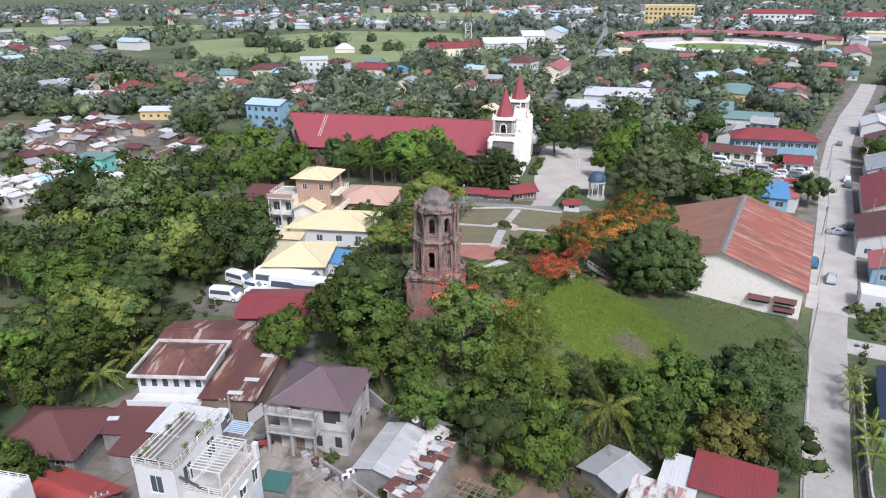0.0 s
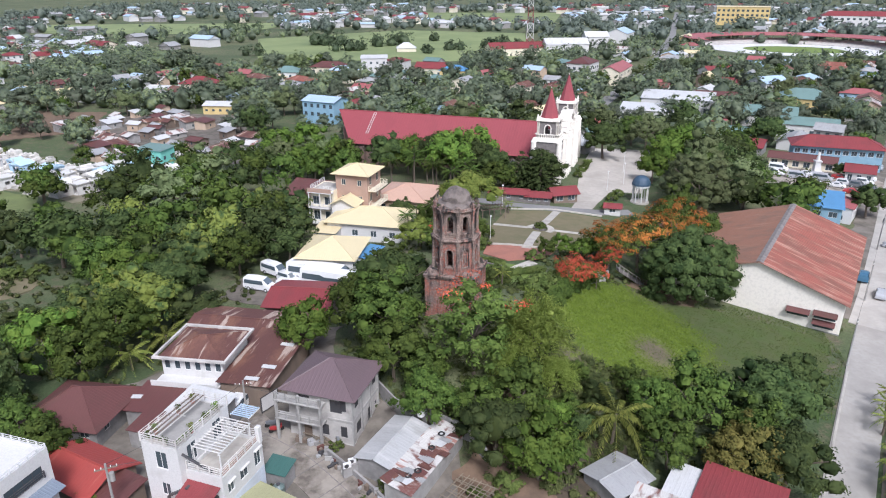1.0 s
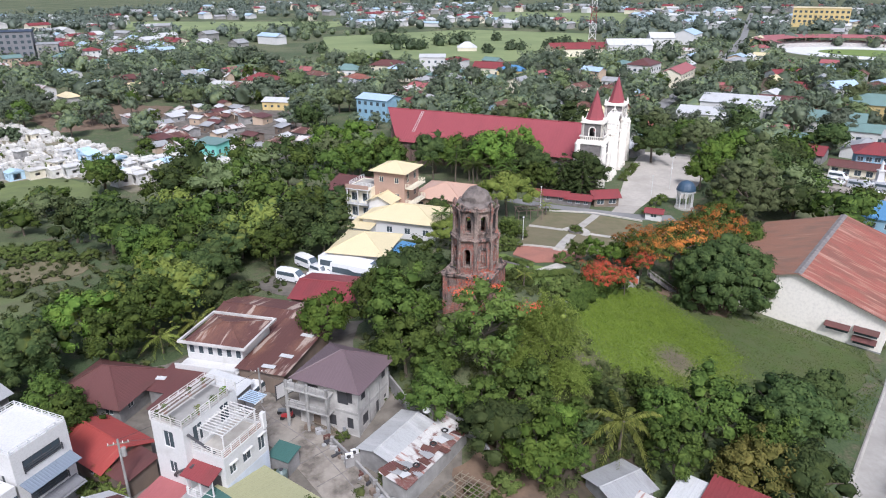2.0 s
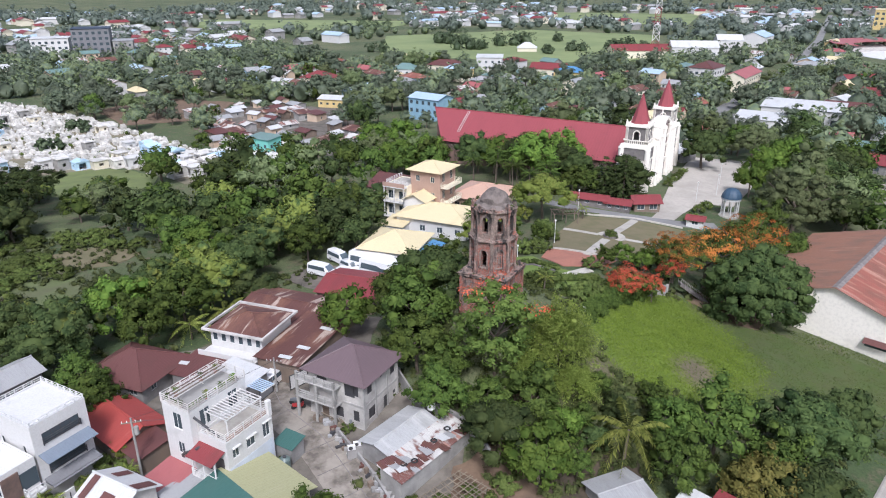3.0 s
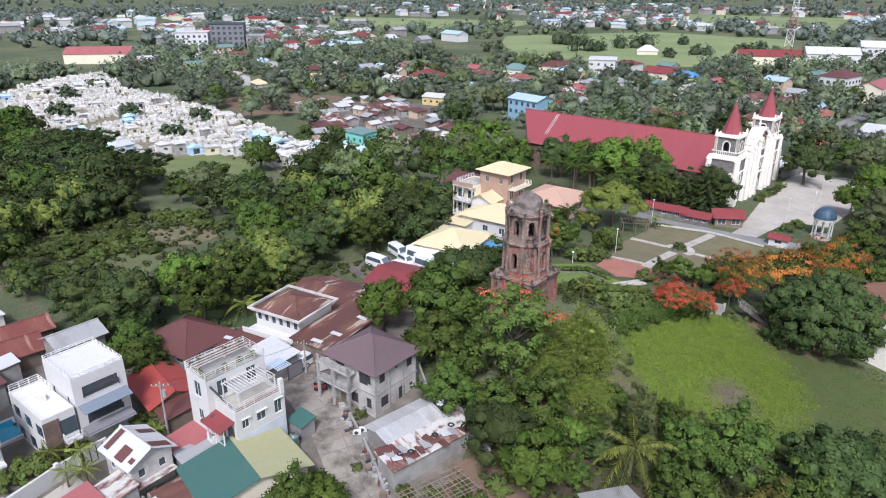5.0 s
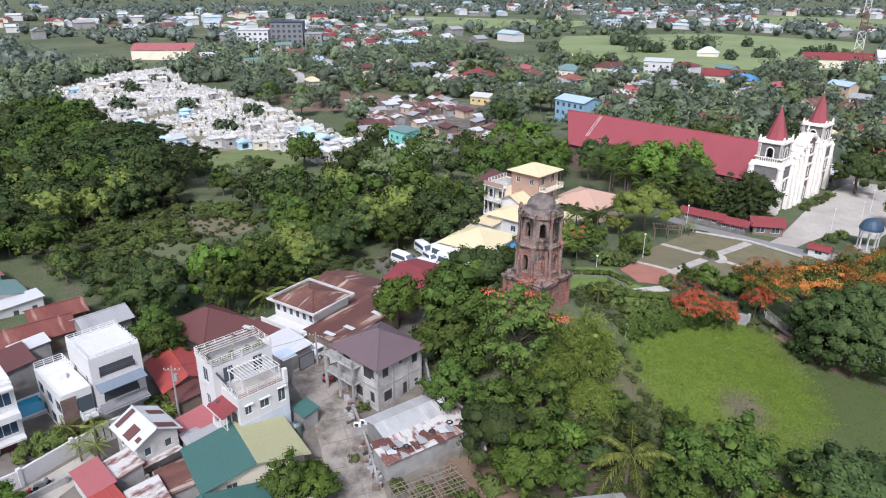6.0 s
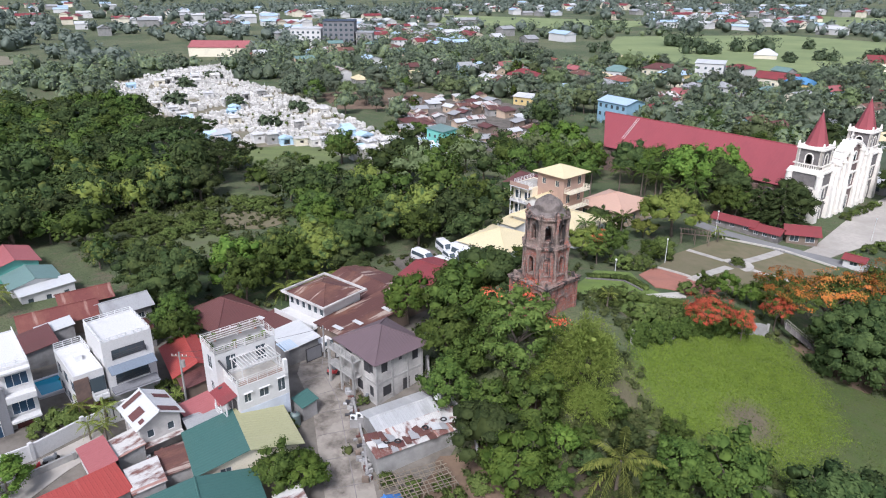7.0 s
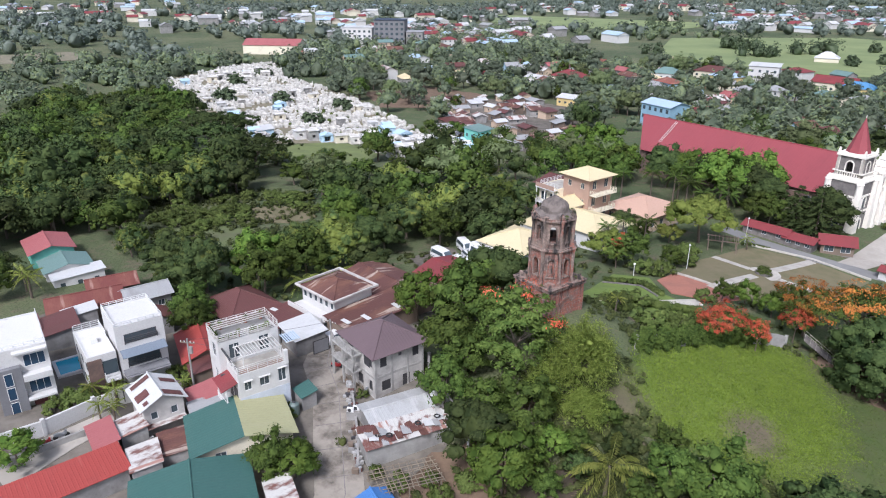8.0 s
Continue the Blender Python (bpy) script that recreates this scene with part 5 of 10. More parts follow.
            box(pm, 0.55, sy * y - 0.6, z, 3.75, sy * y + 0.6, z + 0.62)
    part("facade_pier", pm, M_WASH, c, "white octagonal piers and bands")
    for y, z, w, h in ((0, -1.0, 2.2, 3.4), (-4.7, -1.0, 1.4, 2.6), (4.7, -1.0, 1.4, 2.6), (0, 6.2, 1.9, 2.4), (-4.7, 6.2, 1.3, 2.0), (4.7, 6.2, 1.3, 2.0), (0, 12.2, 1.4, 1.3), (-7.8, 0.5, 1.1, 2.2), (7.8, 0.5, 1.1, 2.2), (-7.8, 6.4, 1.0, 1.9), (7.8, 6.4, 1.0, 1.9)):
        wm = bmesh.new()
        m = pose(3.4, y, z, 0, 0, 90)
        arch_band(wm, m, w, h, 0.3, -0.14, 0.05, 0.0)
        f = part("arched_window", wm, M_WASH, c, "white arched surround")
        gm = bmesh.new()
        v = box(gm, -w / 2, -0.05, 0, w / 2, 0.0, h)
        bmesh.ops.transform(gm, matrix=m, verts=v)
        ring = [(-w / 2 * math.cos(math.pi * i / 8), h + w / 2 * math.sin(math.pi * i / 8)) for i in range(9)]
        va = [gm.verts.new((px, -0.05, pz)) for px, pz in ring]
        vb = [gm.verts.new((px, 0.0, pz)) for px, pz in ring]
        gm.faces.new(va)
        for i in range(8):
            gm.faces.new((va[i], vb[i], vb[i + 1], va[i + 1]))
        bmesh.ops.transform(gm, matrix=m, verts=va + vb)
        part("pane", gm, M_GLASS, f)
    cr = bmesh.new()
    box(cr, 1.85, -0.15, 16.5, 2.15, 0.15, 18.6)
    box(cr, 1.85, -0.7, 17.6, 2.15, 0.7, 17.9)
    part("cross", cr, M_WASH, c)
    # towers
    for sy in (-1, 1):
        T = part("tower", (lambda b: (box(b, -3.7, -3.7, -3, 3.7, 3.7, 11.6), b)[1])(bmesh.new()), M_STONE, c, "square tower of grey stone and white trim")
        T.matrix_basis = pose(-0.2, sy * 14.0, 0) @ Matrix.Diagonal((0.9, 0.9, 1, 1))
        for qx in (-1, 1):
            for qy in (-1, 1):
                x, y = qx * 3.7, qy * 3.7
                bm = bmesh.new()
                prism(bm, ngon(4, 1.6, math.pi / 4, x, y), -3, 4.6, 0.86, (x, y))
                prism(bm, ngon(4, 1.35, math.pi / 4, x, y), 4.6, 8.2, 0.82, (x, y))
                prism(bm, ngon(8, 0.85, math.pi / 8, x, y), 8.2, 11.2, 0.9, (x, y))
                prism(bm, ngon(8, 0.95, math.pi / 8, x, y), 11.2, 12.4, 0.25, (x, y))
                part("corner_pier", bm, M_WASH, T, "white stepped corner buttress")
        for z, g in ((4.5, 0.12), (8.0, 0.12), (11.3, 0.3)):
            slab(T, "band", -3.7 - g, -3.7 - g, z, 3.7 + g, 3.7 + g, z + 0.45, M_WASH)
        slab(T, "tower_roof", -3.55, -3.55, 11.7, 3.55, 3.55, 12.35, M_WASH)
        for k in range(4):
            for z, w, h in ((5.3, 1.5, 1.9), (0.0, 1.4, 2.2)):
                m = pose(0, 0, 0, 0, 0, 90 * k) @ pose(0, -3.7, z)
                wm = bmesh.new()
                arch_band(wm, m, w, h, 0.35, -0.16, 0.05, 0.2)
                f = part("arched_window", wm, M_WASH, T)
                gm = bmesh.new()
                v = box(gm, -w / 2, -0.04, 0.2, w / 2, 0.0, h + w * 0.42)
                bmesh.ops.transform(gm, matrix=m, verts=v)
                part("pane", gm, M_GLASS, T)
        # belfry
        bm = bmesh.new()
        wm = bmesh.new()
        for k in range(4):
            m = pose(0, 0, 12.35, 0, 0, 90 * k) @ pose(0, -2.9, 0)
            arch_panel(bm, m, 5.0, 4.3, 1.6, 0.9, 2.4, 0.5)
            arch_band(wm, m, 1.6, 2.4, 0.28, -0.1, 0.08, 0.9)
            for sx in (-1, 1):
                v = box(wm, sx * 2.75 - 0.35, -0.2, 0, sx * 2.75 + 0.35, 0.4, 4.6)
                bmesh.ops.transform(wm, matrix=m, verts=v)
            for i in range(9):
                v = box(wm, -2.2 + i * 0.55 - 0.12, -0.55, 0, -2.2 + i * 0.55 + 0.12, -0.35, 0.8)
                bmesh.ops.transform(wm, matrix=m, verts=v)
            v = box(wm, -3.4, -0.65, 0.8, 3.4, -0.3, 1.0)
            bmesh.ops.transform(wm, matrix=m, verts=v)
        for z, g in ((16.6, 3.35), (16.95, 3.15)):
            box(wm, -g, -g, z, g, g, z + 0.35)
        for qx in (-1, 1):
            for qy in (-1, 1):
                prism(wm, ngon(4, 0.45, math.pi / 4, qx * 2.95, qy * 2.95), 17.2, 18.3, 0.4, (qx * 2.95, qy * 2.95))
        part("belfry", bm, M_STONE, T, "open belfry with arched openings")
        part("belfry_trim", wm, M_WASH, T, "white belfry posts and balustrade")
        bm = bmesh.new()
        prism(bm, ngon(8, 2.7, math.pi / 8), 17.3, 24.6, 0.03)
        part("spire", bm, R_CHURCH, T, "tall red metal spire")
        cr = bmesh.new()
        box(cr, -0.05, -0.05, 24.4, 0.05, 0.05, 25.2)
        box(cr, -0.05, -0.3, 24.8, 0.05, 0.3, 24.9)
        part("cross", cr, M_WASH, T)
    return c


church()

M_MAROON_DOOR = surface("dark_red_door_paint", (0.12, 0.03, 0.03), (0.08, 0.025, 0.025), rough=0.5)

# ---- houses by the street ----
# dark panes in its open window holes stand in for the unlit rooms
gh = building("unfinished_house", "unfinished grey block house with mauve hip roof", -13.3, 64.2, -12, 7.7, 7.3, 6.7, M_PLASTER, R_MAUVE, "hip", 1.9, 0.7,
              [(1, 1, 4.5, 0.95, 1.3, 1.25), (1, 1, 4.5, 0.95, 1.3, 6.05), (1, 1, 5.3, 0.5, 0.45, 3.7), (1, 1, 1.1, 1.3, 1.4, 1.6), (1, 1, 0.3, 1.1, 2.1, 4.6), (1, 1, 1.6, 0.6, 0.5, 6.3), (0, 1, 4.4, 0.8, 1.4, 6.6), (0, 1, 1.1, 0.8, 1.4, 6.6), (0, 2, 4.1, 1.4, 1.6), (0, 1, 1.0, 1.2, 1.4, 4.2), (3, 2, 4.2, 1.0, 1.2)], [(0, 2.2, 1.0, 2.1)], z=2.0, glass=M_DARK, trim=M_DARK)
for zz in (2.9, 5.2):
    slab(gh, "balcony_slab", -4.9, -5.0, zz, 0.8, -3.72, zz + 0.2, M_CEMENT, "bare concrete balcony")
railing(gh, [(-4.8, -4.9), (0.7, -4.9)], 0.9, 3, 1.3, M_CEMENT, 3.1)
railing(gh, [(-4.8, -4.9), (0.7, -4.9)], 0.9, 3, 1.3, M_CEMENT, 5.4)
for zz in (0.0, 3.05, 6.25):
    slab(gh, "floor_beam", 3.8, -3.7, zz, 3.89, 3.7, zz + 0.32, M_CEMENT)
    slab(gh, "floor_beam", 0.9, -3.73, zz, 3.88, -3.6, zz + 0.32, M_CEMENT)
for yy in (-3.6, -1.2, 1.2, 3.45):
    slab(gh, "column", 3.8, yy - 0.14, -1.5, 3.92, yy + 0.14, 6.6, M_CEMENT)
for px in (-4.7, -2.0, 0.6):
    slab(gh, "pillar", px - 0.15, -4.95, -1.5, px + 0.15, -4.65, 6.3, M_CEMENT)

th = building("terrace_house", "white three-storey house with roof deck and pergola", -24.1, 50.9, -14, 4.0, 7.4, 9.0, M_WHITE, M_CEMENT, "flat", wins=[(0, 1, 6.4, 1.3, 1.9), (0, 1, 3.4, 1.0, 1.4), (3, 3, 6.6, 0.9, 1.3), (3, 3, 3.4, 0.9, 1.3), (1, 2, 6.5, 1.3, 2.0)], z=1.9)
railing(th, [(-2, -3.7), (2, -3.7), (2, 3.7), (-2, 3.7), (-2, -3.7)], 1.0, 4, 1.3, M_RAIL, 9.0)
lw = wall_shell(3.9, 6.2, 6.4, 0.2, {0: [(1.2, 4.0, 1.0, 1.3)], 1: [(1.1, 4.1, 0.9, 1.2), (3.1, 4.1, 1.2, 1.2), (5.3, 3.9, 1.0, 1.8)]})
bmesh.ops.recalc_face_normals(lw, faces=lw.faces[:])
lw.transform(pose(3.96, 0.1, 0))
part("lower_wing", lw, M_WHITE, th)
slab(th, "deck", 2.2, -2.8, 5.8, 5.72, 3.0, 6.05, M_KERB)
slab(th, "foundation", 2.02, -2.98, -2.0, 5.9, 3.18, -0.01, M_BLOCK)
for c, sill, w, h in ((1.1, 4.1, 0.9, 1.2), (3.1, 4.1, 1.2, 1.2), (5.3, 3.9, 1.0, 1.8)):
    window_part(th, w, h, 2, pose(5.91, -3.0, 0, 0, 0, 90) @ pose(c, 0.06, sill), M_GLASS, M_ALU, True)
    slab(th, "window_hood", 5.92, -3.1 + c - w / 2, sill + h + 0.08, 6.2, -2.9 + c + w / 2, sill + h + 0.16, M_WHITE)
window_part(th, 1.0, 1.3, 2, pose(2.01, -3.0, 0) @ pose(1.2, 0.06, 4.0), M_GLASS, M_ALU, True)
railing(th, [(2.1, -2.95), (5.8, -2.95), (5.8, 3.1), (2.1, 3.1)], 0.95, 4, 1.2, M_RAIL, 6.4)
slab(th, "parapet", 5.74, -2.7, 6.43, 5.79, 2.6, 6.95, M_BROWN_WALL, "low brown parapet behind the rail")
pg = slab(th, "pergola", 2.08, -2.1, 7.98, 2.22, 2.9, 8.12, M_WHITE, "white open-slat pergola")
for xx in (3.7, 5.05):
    slab(pg, "beam", xx - 0.05, -2.1, 7.98, xx + 0.05, 2.9, 8.12, M_WHITE)
for k in range(13):
    slab(pg, "slat", 2.0, -1.98 + k * 0.39, 8.13, 5.2, -1.92 + k * 0.39, 8.25, M_WHITE)
for xx in (2.15, 5.05):
    for yy in (-1.9, 2.7):
        slab(pg, "post", xx - 0.06, yy - 0.06, 6.05, xx + 0.06, yy + 0.06, 7.98, M_WHITE)
am = bmesh.new()
slope(am, (2.0, -4.9, 4.7), (1, 0, 0), (0, 1.9, 0.6), 3.6, 2.0, rib=0.25)
part("awning", am, R_RED, th, "small red corrugated awning")
bal = bmesh.new()
box(bal, 2.2, -4.5, -1.5, 5.6, -3.05, 2.3)
pc = part("porch", bal, M_WHITE, th)
for px in (2.3, 3.9, 5.5):
    slab(pc, "porch_post", px - 0.07, -4.45, 2.3, px + 0.07, -4.31, 4.78, M_WHITE)
railing(th, [(2.2, -4.45), (5.55, -4.45), (5.55, -3.1)], 0.8, 3, 1.1, M_WHITE, 2.3)
# dark sheets on the wall paint the unlit openings behind the porch
slab(th, "porch_door", 2.5, -3.04, 2.3, 3.5, -2.99, 4.4, M_DARK)
slab(th, "porch_door", 4.0, -3.04, 2.7, 5.3, -2.99, 4.3, M_DARK)
slab(th, "painted_band", 5.91, -2.9, -0.5, 5.95, 3.1, 3.3, M_BAND, "pale blue-grey painted band")
slab(th, "corner_post", 5.6, 2.7, 6.05, 6.05, 3.2, 7.9, M_WHITE)
for k in range(7):
    slab(th, "roof_slat", -1.8 + 0.26 * k, -3.4, 9.75, -1.7 + 0.26 * k, 3.4, 9.83, M_WOODWALL if k % 2 else M_RAIL, "weathered roof-deck slat")
for yy in (-3.3, 0, 3.3):
    slab(th, "slat_bearer", -1.9, yy - 0.05, 9.64, 0.1, yy + 0.05, 9.74, M_RAIL)
for k in range(7):
    slab(th, "canopy_slat", 2.1, 3.75 + 0.28 * k, 7.9, 4.3, 3.9 + 0.28 * k, 7.96, R_PALEBLUE)
slab(th, "canopy_beam", 2.1, 3.72, 7.78, 2.2, 5.7, 7.89, M_RAIL)
slab(th, "canopy_beam", 4.2, 3.72, 7.78, 4.3, 5.7, 7.89, M_RAIL)
# one slanting black rod in place of the dark stair to the roof
bm = bmesh.new()
rod(bm, (2.2, -3.4, 8.4), (4.6, -2.6, 6.45), 0.13, 6)
part("drain_chute", bm, M_DARK, th, "black slanting rod for a stair over the deck")
st = slab(th, "outside_stair", 0.2, -4.02, 3.3, 0.6, -3.95, 3.6, M_DARK, "dark steel outside stair")
for k in range(8):
    slab(st, "tread", 0.3 + k * 0.3, -4.0, 3.6 + k * 0.2, 0.6 + k * 0.3, -3.1, 3.75 + k * 0.2, M_DARK)

mh = building("modern_house", "white flat-roofed modern house with blue-grey awnings", -39.0, 44.2, -12, 6.9, 5.8, 8.9, M_WHITE, M_WHITE, "flat", wins=[(1, 1, 6.3, 3.9, 1.3), (1, 1, 3.0, 3.9, 1.3), (0, 2, 3.6, 0.45, 2.6)], z=1.9, glass=M_GLASS, trim=M_DARK)
railing(mh, [(-3.4, -2.8), (3.4, -2.8), (3.4, 2.8), (-3.4, 2.8), (-3.4, -2.8)], 0.45, 2, 1.0, M_ALU, 8.9)
wing = building("house_wing", "white lower wing with a roof terrace", -40.6, 39.6, -12, 8.4, 3.3, 5.9, M_WHITE, M_WHITE, "flat", wins=[(0, 3, 3.2, 1.7, 1.5), (1, 1, 3.0, 1.6, 1.6), (0, 3, 0.4, 1.6, 1.6)], z=1.9, glass=M_GLASS_BLUE, trim=M_DARK)
railing(wing, [(-4.1, -1.55), (-4.1, 1.55), (-0.5, 1.55)], 0.8, 3, 1.0, M_ALU, 5.9)
slab(wing, "stone_cladding", 4.21, -1.75, -0.5, 4.33, -0.1, 5.4, M_CLAD, "brown stone-clad wall panel")
slab(wing, "balcony_window", 4.21, -0.05, 3.0, 4.26, 1.6, 4.9, M_GLASS, "dark balcony glazing")
slab(wing, "balcony", 4.27, -0.05, 2.3, 5.2, 1.6, 2.55, M_WHITE)
railing(wing, [(4.4, -0.02), (5.15, -0.02), (5.15, 1.55)], 0.8, 2, 0.8, M_ALU, 2.55)
slab(wing, "entrance", 4.21, 0.1, 0.0, 4.26, 1.5, 2.0, M_MAROON_DOOR, "dark red entrance door")
slab(wing, "roof_hatch", -0.3, -0.4, 5.75, 0.6, 0.4, 6.5, M_ALU)
for zz, mm in ((5.0, R_AWNING), (2.2, M_SLATE)):
    am = bmesh.new()
    slope(am, (4.9, -2.7, zz + 0.1), (0, 1, 0), (-1.5, 0, 0.5), 5.4, 1.6, rib=0.3, high=0.02)
    part("awning", am, mm, mh, "blue-grey metal awning")
for zz in (3.0, 6.3):
    railing(mh, [(3.56, -1.95), (3.56, 1.95)], 0.75, 3, 3.9, M_DARK, zz)
slab(mh, "balcony_slab", 3.47, -2.7, 2.3, 4.7, 2.7, 2.5, M_SLATE)

m2 = building("modern_house", "white flat-roofed modern house with slate-grey wall", -45.3, 32.6, -14, 9.5, 5.6, 8.5, M_WHITE, M_WHITE, "flat", wins=[(0, 3, 6.0, 1.2, 1.5)], z=1.8, glass=M_GLASS_BLUE, trim=M_DARK)
slab(m2, "slate_panel", 4.76, -3.1, -1.5, 5.5, -0.3, 6.4, M_SLATE, "dark slate-grey projecting wall")
for zz in (0.3, 2.3, 4.2):
    window_part(m2, 0.9, 1.7, 1, pose(5.52, -1.75, zz, 0, 0, 90) @ pose(0, -0.04, 0), M_GLASS_BLUE, M_ALU, True)
for zz in (2.3, 5.9):
    window_part(m2, 2.3, 1.6, 3, pose(4.78, 1.25, zz, 0, 0, 90) @ pose(0, -0.05, 0), M_GLASS_BLUE, M_ALU, True)
slab(m2, "entrance", 4.76, 0.2, -0.2, 4.82, 1.9, 1.7, M_MAROON_DOOR, "dark red entrance door")
slab(m2, "canopy", 4.78, -0.28, 4.4, 5.9, 2.75, 5.2, M_WHITE)
slab(m2, "canopy", 4.78, -0.28, 1.75, 5.9, 2.75, 2.05, M_WHITE)
slab(m2, "canopy", 4.78, -0.9, 7.9, 5.5, 2.75, 8.2, M_WHITE)
railing(m2, [(-4.6, 2.7), (4.6, 2.7), (4.6, -2.7)], 0.5, 2, 1.2, M_ALU, 8.5)

# gabled pair of green and khaki
kh = building("gabled_shed", "long gabled shed with green and khaki metal roof", -16.66, 44.7, -25, 7.2, 10.4, 2.6, M_CREAM, None, "gable", 1.15, 0.5, [(2, 3, 1.0, 1.2, 1.0), (1, 2, 1.0, 1.2, 1.0)], z=1.4)
for sgn, mm in ((1, R_KHAKI), (-1, R_GREEN)):
    rm = bmesh.new()
    Y, f = 5.2 + 0.6, 1.15 * 5.8 / 5.2
    slope(rm, (-4.15 if sgn < 0 else 4.15, sgn * Y, 2.6 - 0.13), (1 if sgn < 0 else -1, 0, 0), (0, -sgn * Y, f), 8.3, math.hypot(Y, f), rib=0.45, high=0.02)
    part("roof", rm, mm, kh)
building("green_shed", "low shed with dark green metal roof", -10.9, 35.4, -27, 8.0, 11.0, 2.3, M_BLOCK, R_GREEN, "gable", 0.9, 0.5, z=1.2, rib=0.45)
sh = building("small_house", "small grey block house with rust-streaked white roof", -27.3, 40.6, -11, 5.0, 4.5, 3.9, M_PLASTER, R_WHITE, "gable", 1.15, 0.5, [(1, 2, 1.9, 0.8, 1.0), (0, 2, 1.8, 0.8, 1.0)], z=1.7)
slab(sh, "porch_roof", 2.52, -2.3, 1.4, 3.5, 2.2, 1.52, R_RUSTWHITE, "rusty lean-to porch roof")
for sgn, xx, yy, ln, run in ((-1, -0.2, 2.45, 1.5, 1.6), (-1, -2.5, 2.3, 0.8, 2.4), (-1, 1.9, 2.1, 0.7, 0.6), (1, 1.6, 2.3, 1.1, 2.3), (1, -1.6, 2.5, 0.9, 1.9)):
    rm = bmesh.new()
    slope(rm, (xx if sgn < 0 else xx + ln, sgn * yy, 3.644 + (2.75 - yy) * 0.511 + 0.09), (-sgn, 0, 0), (0, -sgn, 0.511), ln, run, rib=0.2, high=0.01, thick=0.02)
    part("roof_sheet", rm, R_MAROON, sh, "maroon sheet laid over the white roof")
building("long_shelter", "long open shelter with bright red metal roof", -22.2, 27.8, 81, 11.2, 4.0, 2.2, M_BLOCK, R_SCARLET, "shed", 0.5, 0.35, z=1.4)
building("lean_to", "white lean-to with faded red metal roof", -26.7, 33.7, -13, 4.9, 2.4, 2.0, M_WHITE, R_PINK, "shed", 0.35, 0.25, z=1.7)
building("red_house", "single-storey house with red metal roof", -36.2, 51.8, -22, 8.0, 5.6, 2.5, M_WOODWALL, R_SCARLET, "gable", 1.2, 0.5, [(0, 2, 0.9, 1.0, 1.0)], z=1.5)
building("red_lean_to", "low lean-to with dark red roof", -31.6, 49.2, -22, 4.2, 3.6, 2.1, M_WOODWALL, R_MAROON, "shed", 0.6, 0.3, z=1.6)
building("carport", "low carport with faded red and grey roof", -25.6, 45.4, -14, 3.4, 3.4, 2.0, M_BLOCK, R_PINK, "shed", 0.4, 0.3, z=1.7)
building("hip_roof_house", "single-storey house with large maroon hip roof", -43.2, 62.5, -4, 9.0, 8.0, 2.7, M_BLOCK, R_MAROON, "hip", 2.2, 0.7, [(0, 3, 1.0, 1.2, 1.1), (1, 2, 1.0, 1.0, 1.1)], z=1.3)
building("house_annex", "low annex with maroon roof and white sheets", -35.2, 64.8, -4, 5.0, 5.0, 2.1, M_BLOCK, R_MAROON, "shed", 0.5, 0.3, z=1.3)
building("garage", "garage with white metal roof and grey walls", -28.8, 63.2, -14, 5.8, 4.4, 2.5, M_BLOCK, R_WHITE, "shed", 0.4, 0.35, z=1.7)
wr = building("rusty_roof_house", "white two-storey house with rusted hip roof", -32.3, 72.8, -3, 8.0, 7.2, 5.2, M_WHITE, R_RUST, "hip", 1.25, 0.3, [(0, 6, 3.4, 0.8, 1.2), (3, 3, 3.4, 0.9, 1.2)], z=1.4)
gt = bmesh.new()
for x0, y0, x1, y1 in ((-4.8, -4.4, 4.8, -4.1), (-4.8, 4.1, 4.8, 4.4), (-4.8, -4.1, -4.5, 4.1), (4.5, -4.1, 4.8, 4.1)):
    box(gt, x0, y0, 5.12, x1, y1, 5.42)
part("eave_board", gt, M_PLASTER, wr, "white concrete eave gutter")
slab(wr, "porch_slab", -4.2, -6.2, 2.3, 4.2, -3.62, 2.55, M_WHITE)
slab(wr, "porch_wall", -4.2, -6.3, 2.56, 4.2, -6.12, 3.3, M_WHITE, "white porch parapet")
for px in (-4.0, 0.0, 4.0):
    slab(wr, "pillar", px - 0.15, -6.1, -1.5, px + 0.15, -5.8, 2.3, M_WHITE)
building("workshop", "open workshop with long rusted metal roof", -24.6, 73.2, -5, 6.2, 12.6, 3.4, M_WOODWALL, R_RUST, "shed", 0.3, 0.4, z=1.4, rib=0.5)
building("workshop", "workshop with wide rusted metal roof", -30.2, 82.2, -5, 15.5, 8.6, 3.6, M_WOODWALL, R_RUST, "gable", 0.9, 0.5, z=0.9, rib=0.5)
building("red_roof_shed", "shed with red hip roof beside the bus yard", -25.3, 93.0, -1, 9.6, 9.2, 3.4, M_WOODWALL, R_RED, "gable", 1.0, 0.5, z=0.9)
building("shack", "patched block shack with zinc gable roof", -5.65, 58.7, 68, 7.6, 4.1, 2.2, M_BLOCK, R_ZINC, "gable", 0.5, 0.35, [(0, 1, 1.0, 0.8, 0.9)], z=1.9)
building("shack", "shack of hollow block with rusty white sheet roof", -2.05, 57.2, 67, 11.2, 3.0, 2.5, M_CEMENT, R_RUSTWHITE, "shed", 0.5, 0.25, z=1.0, deep=3)

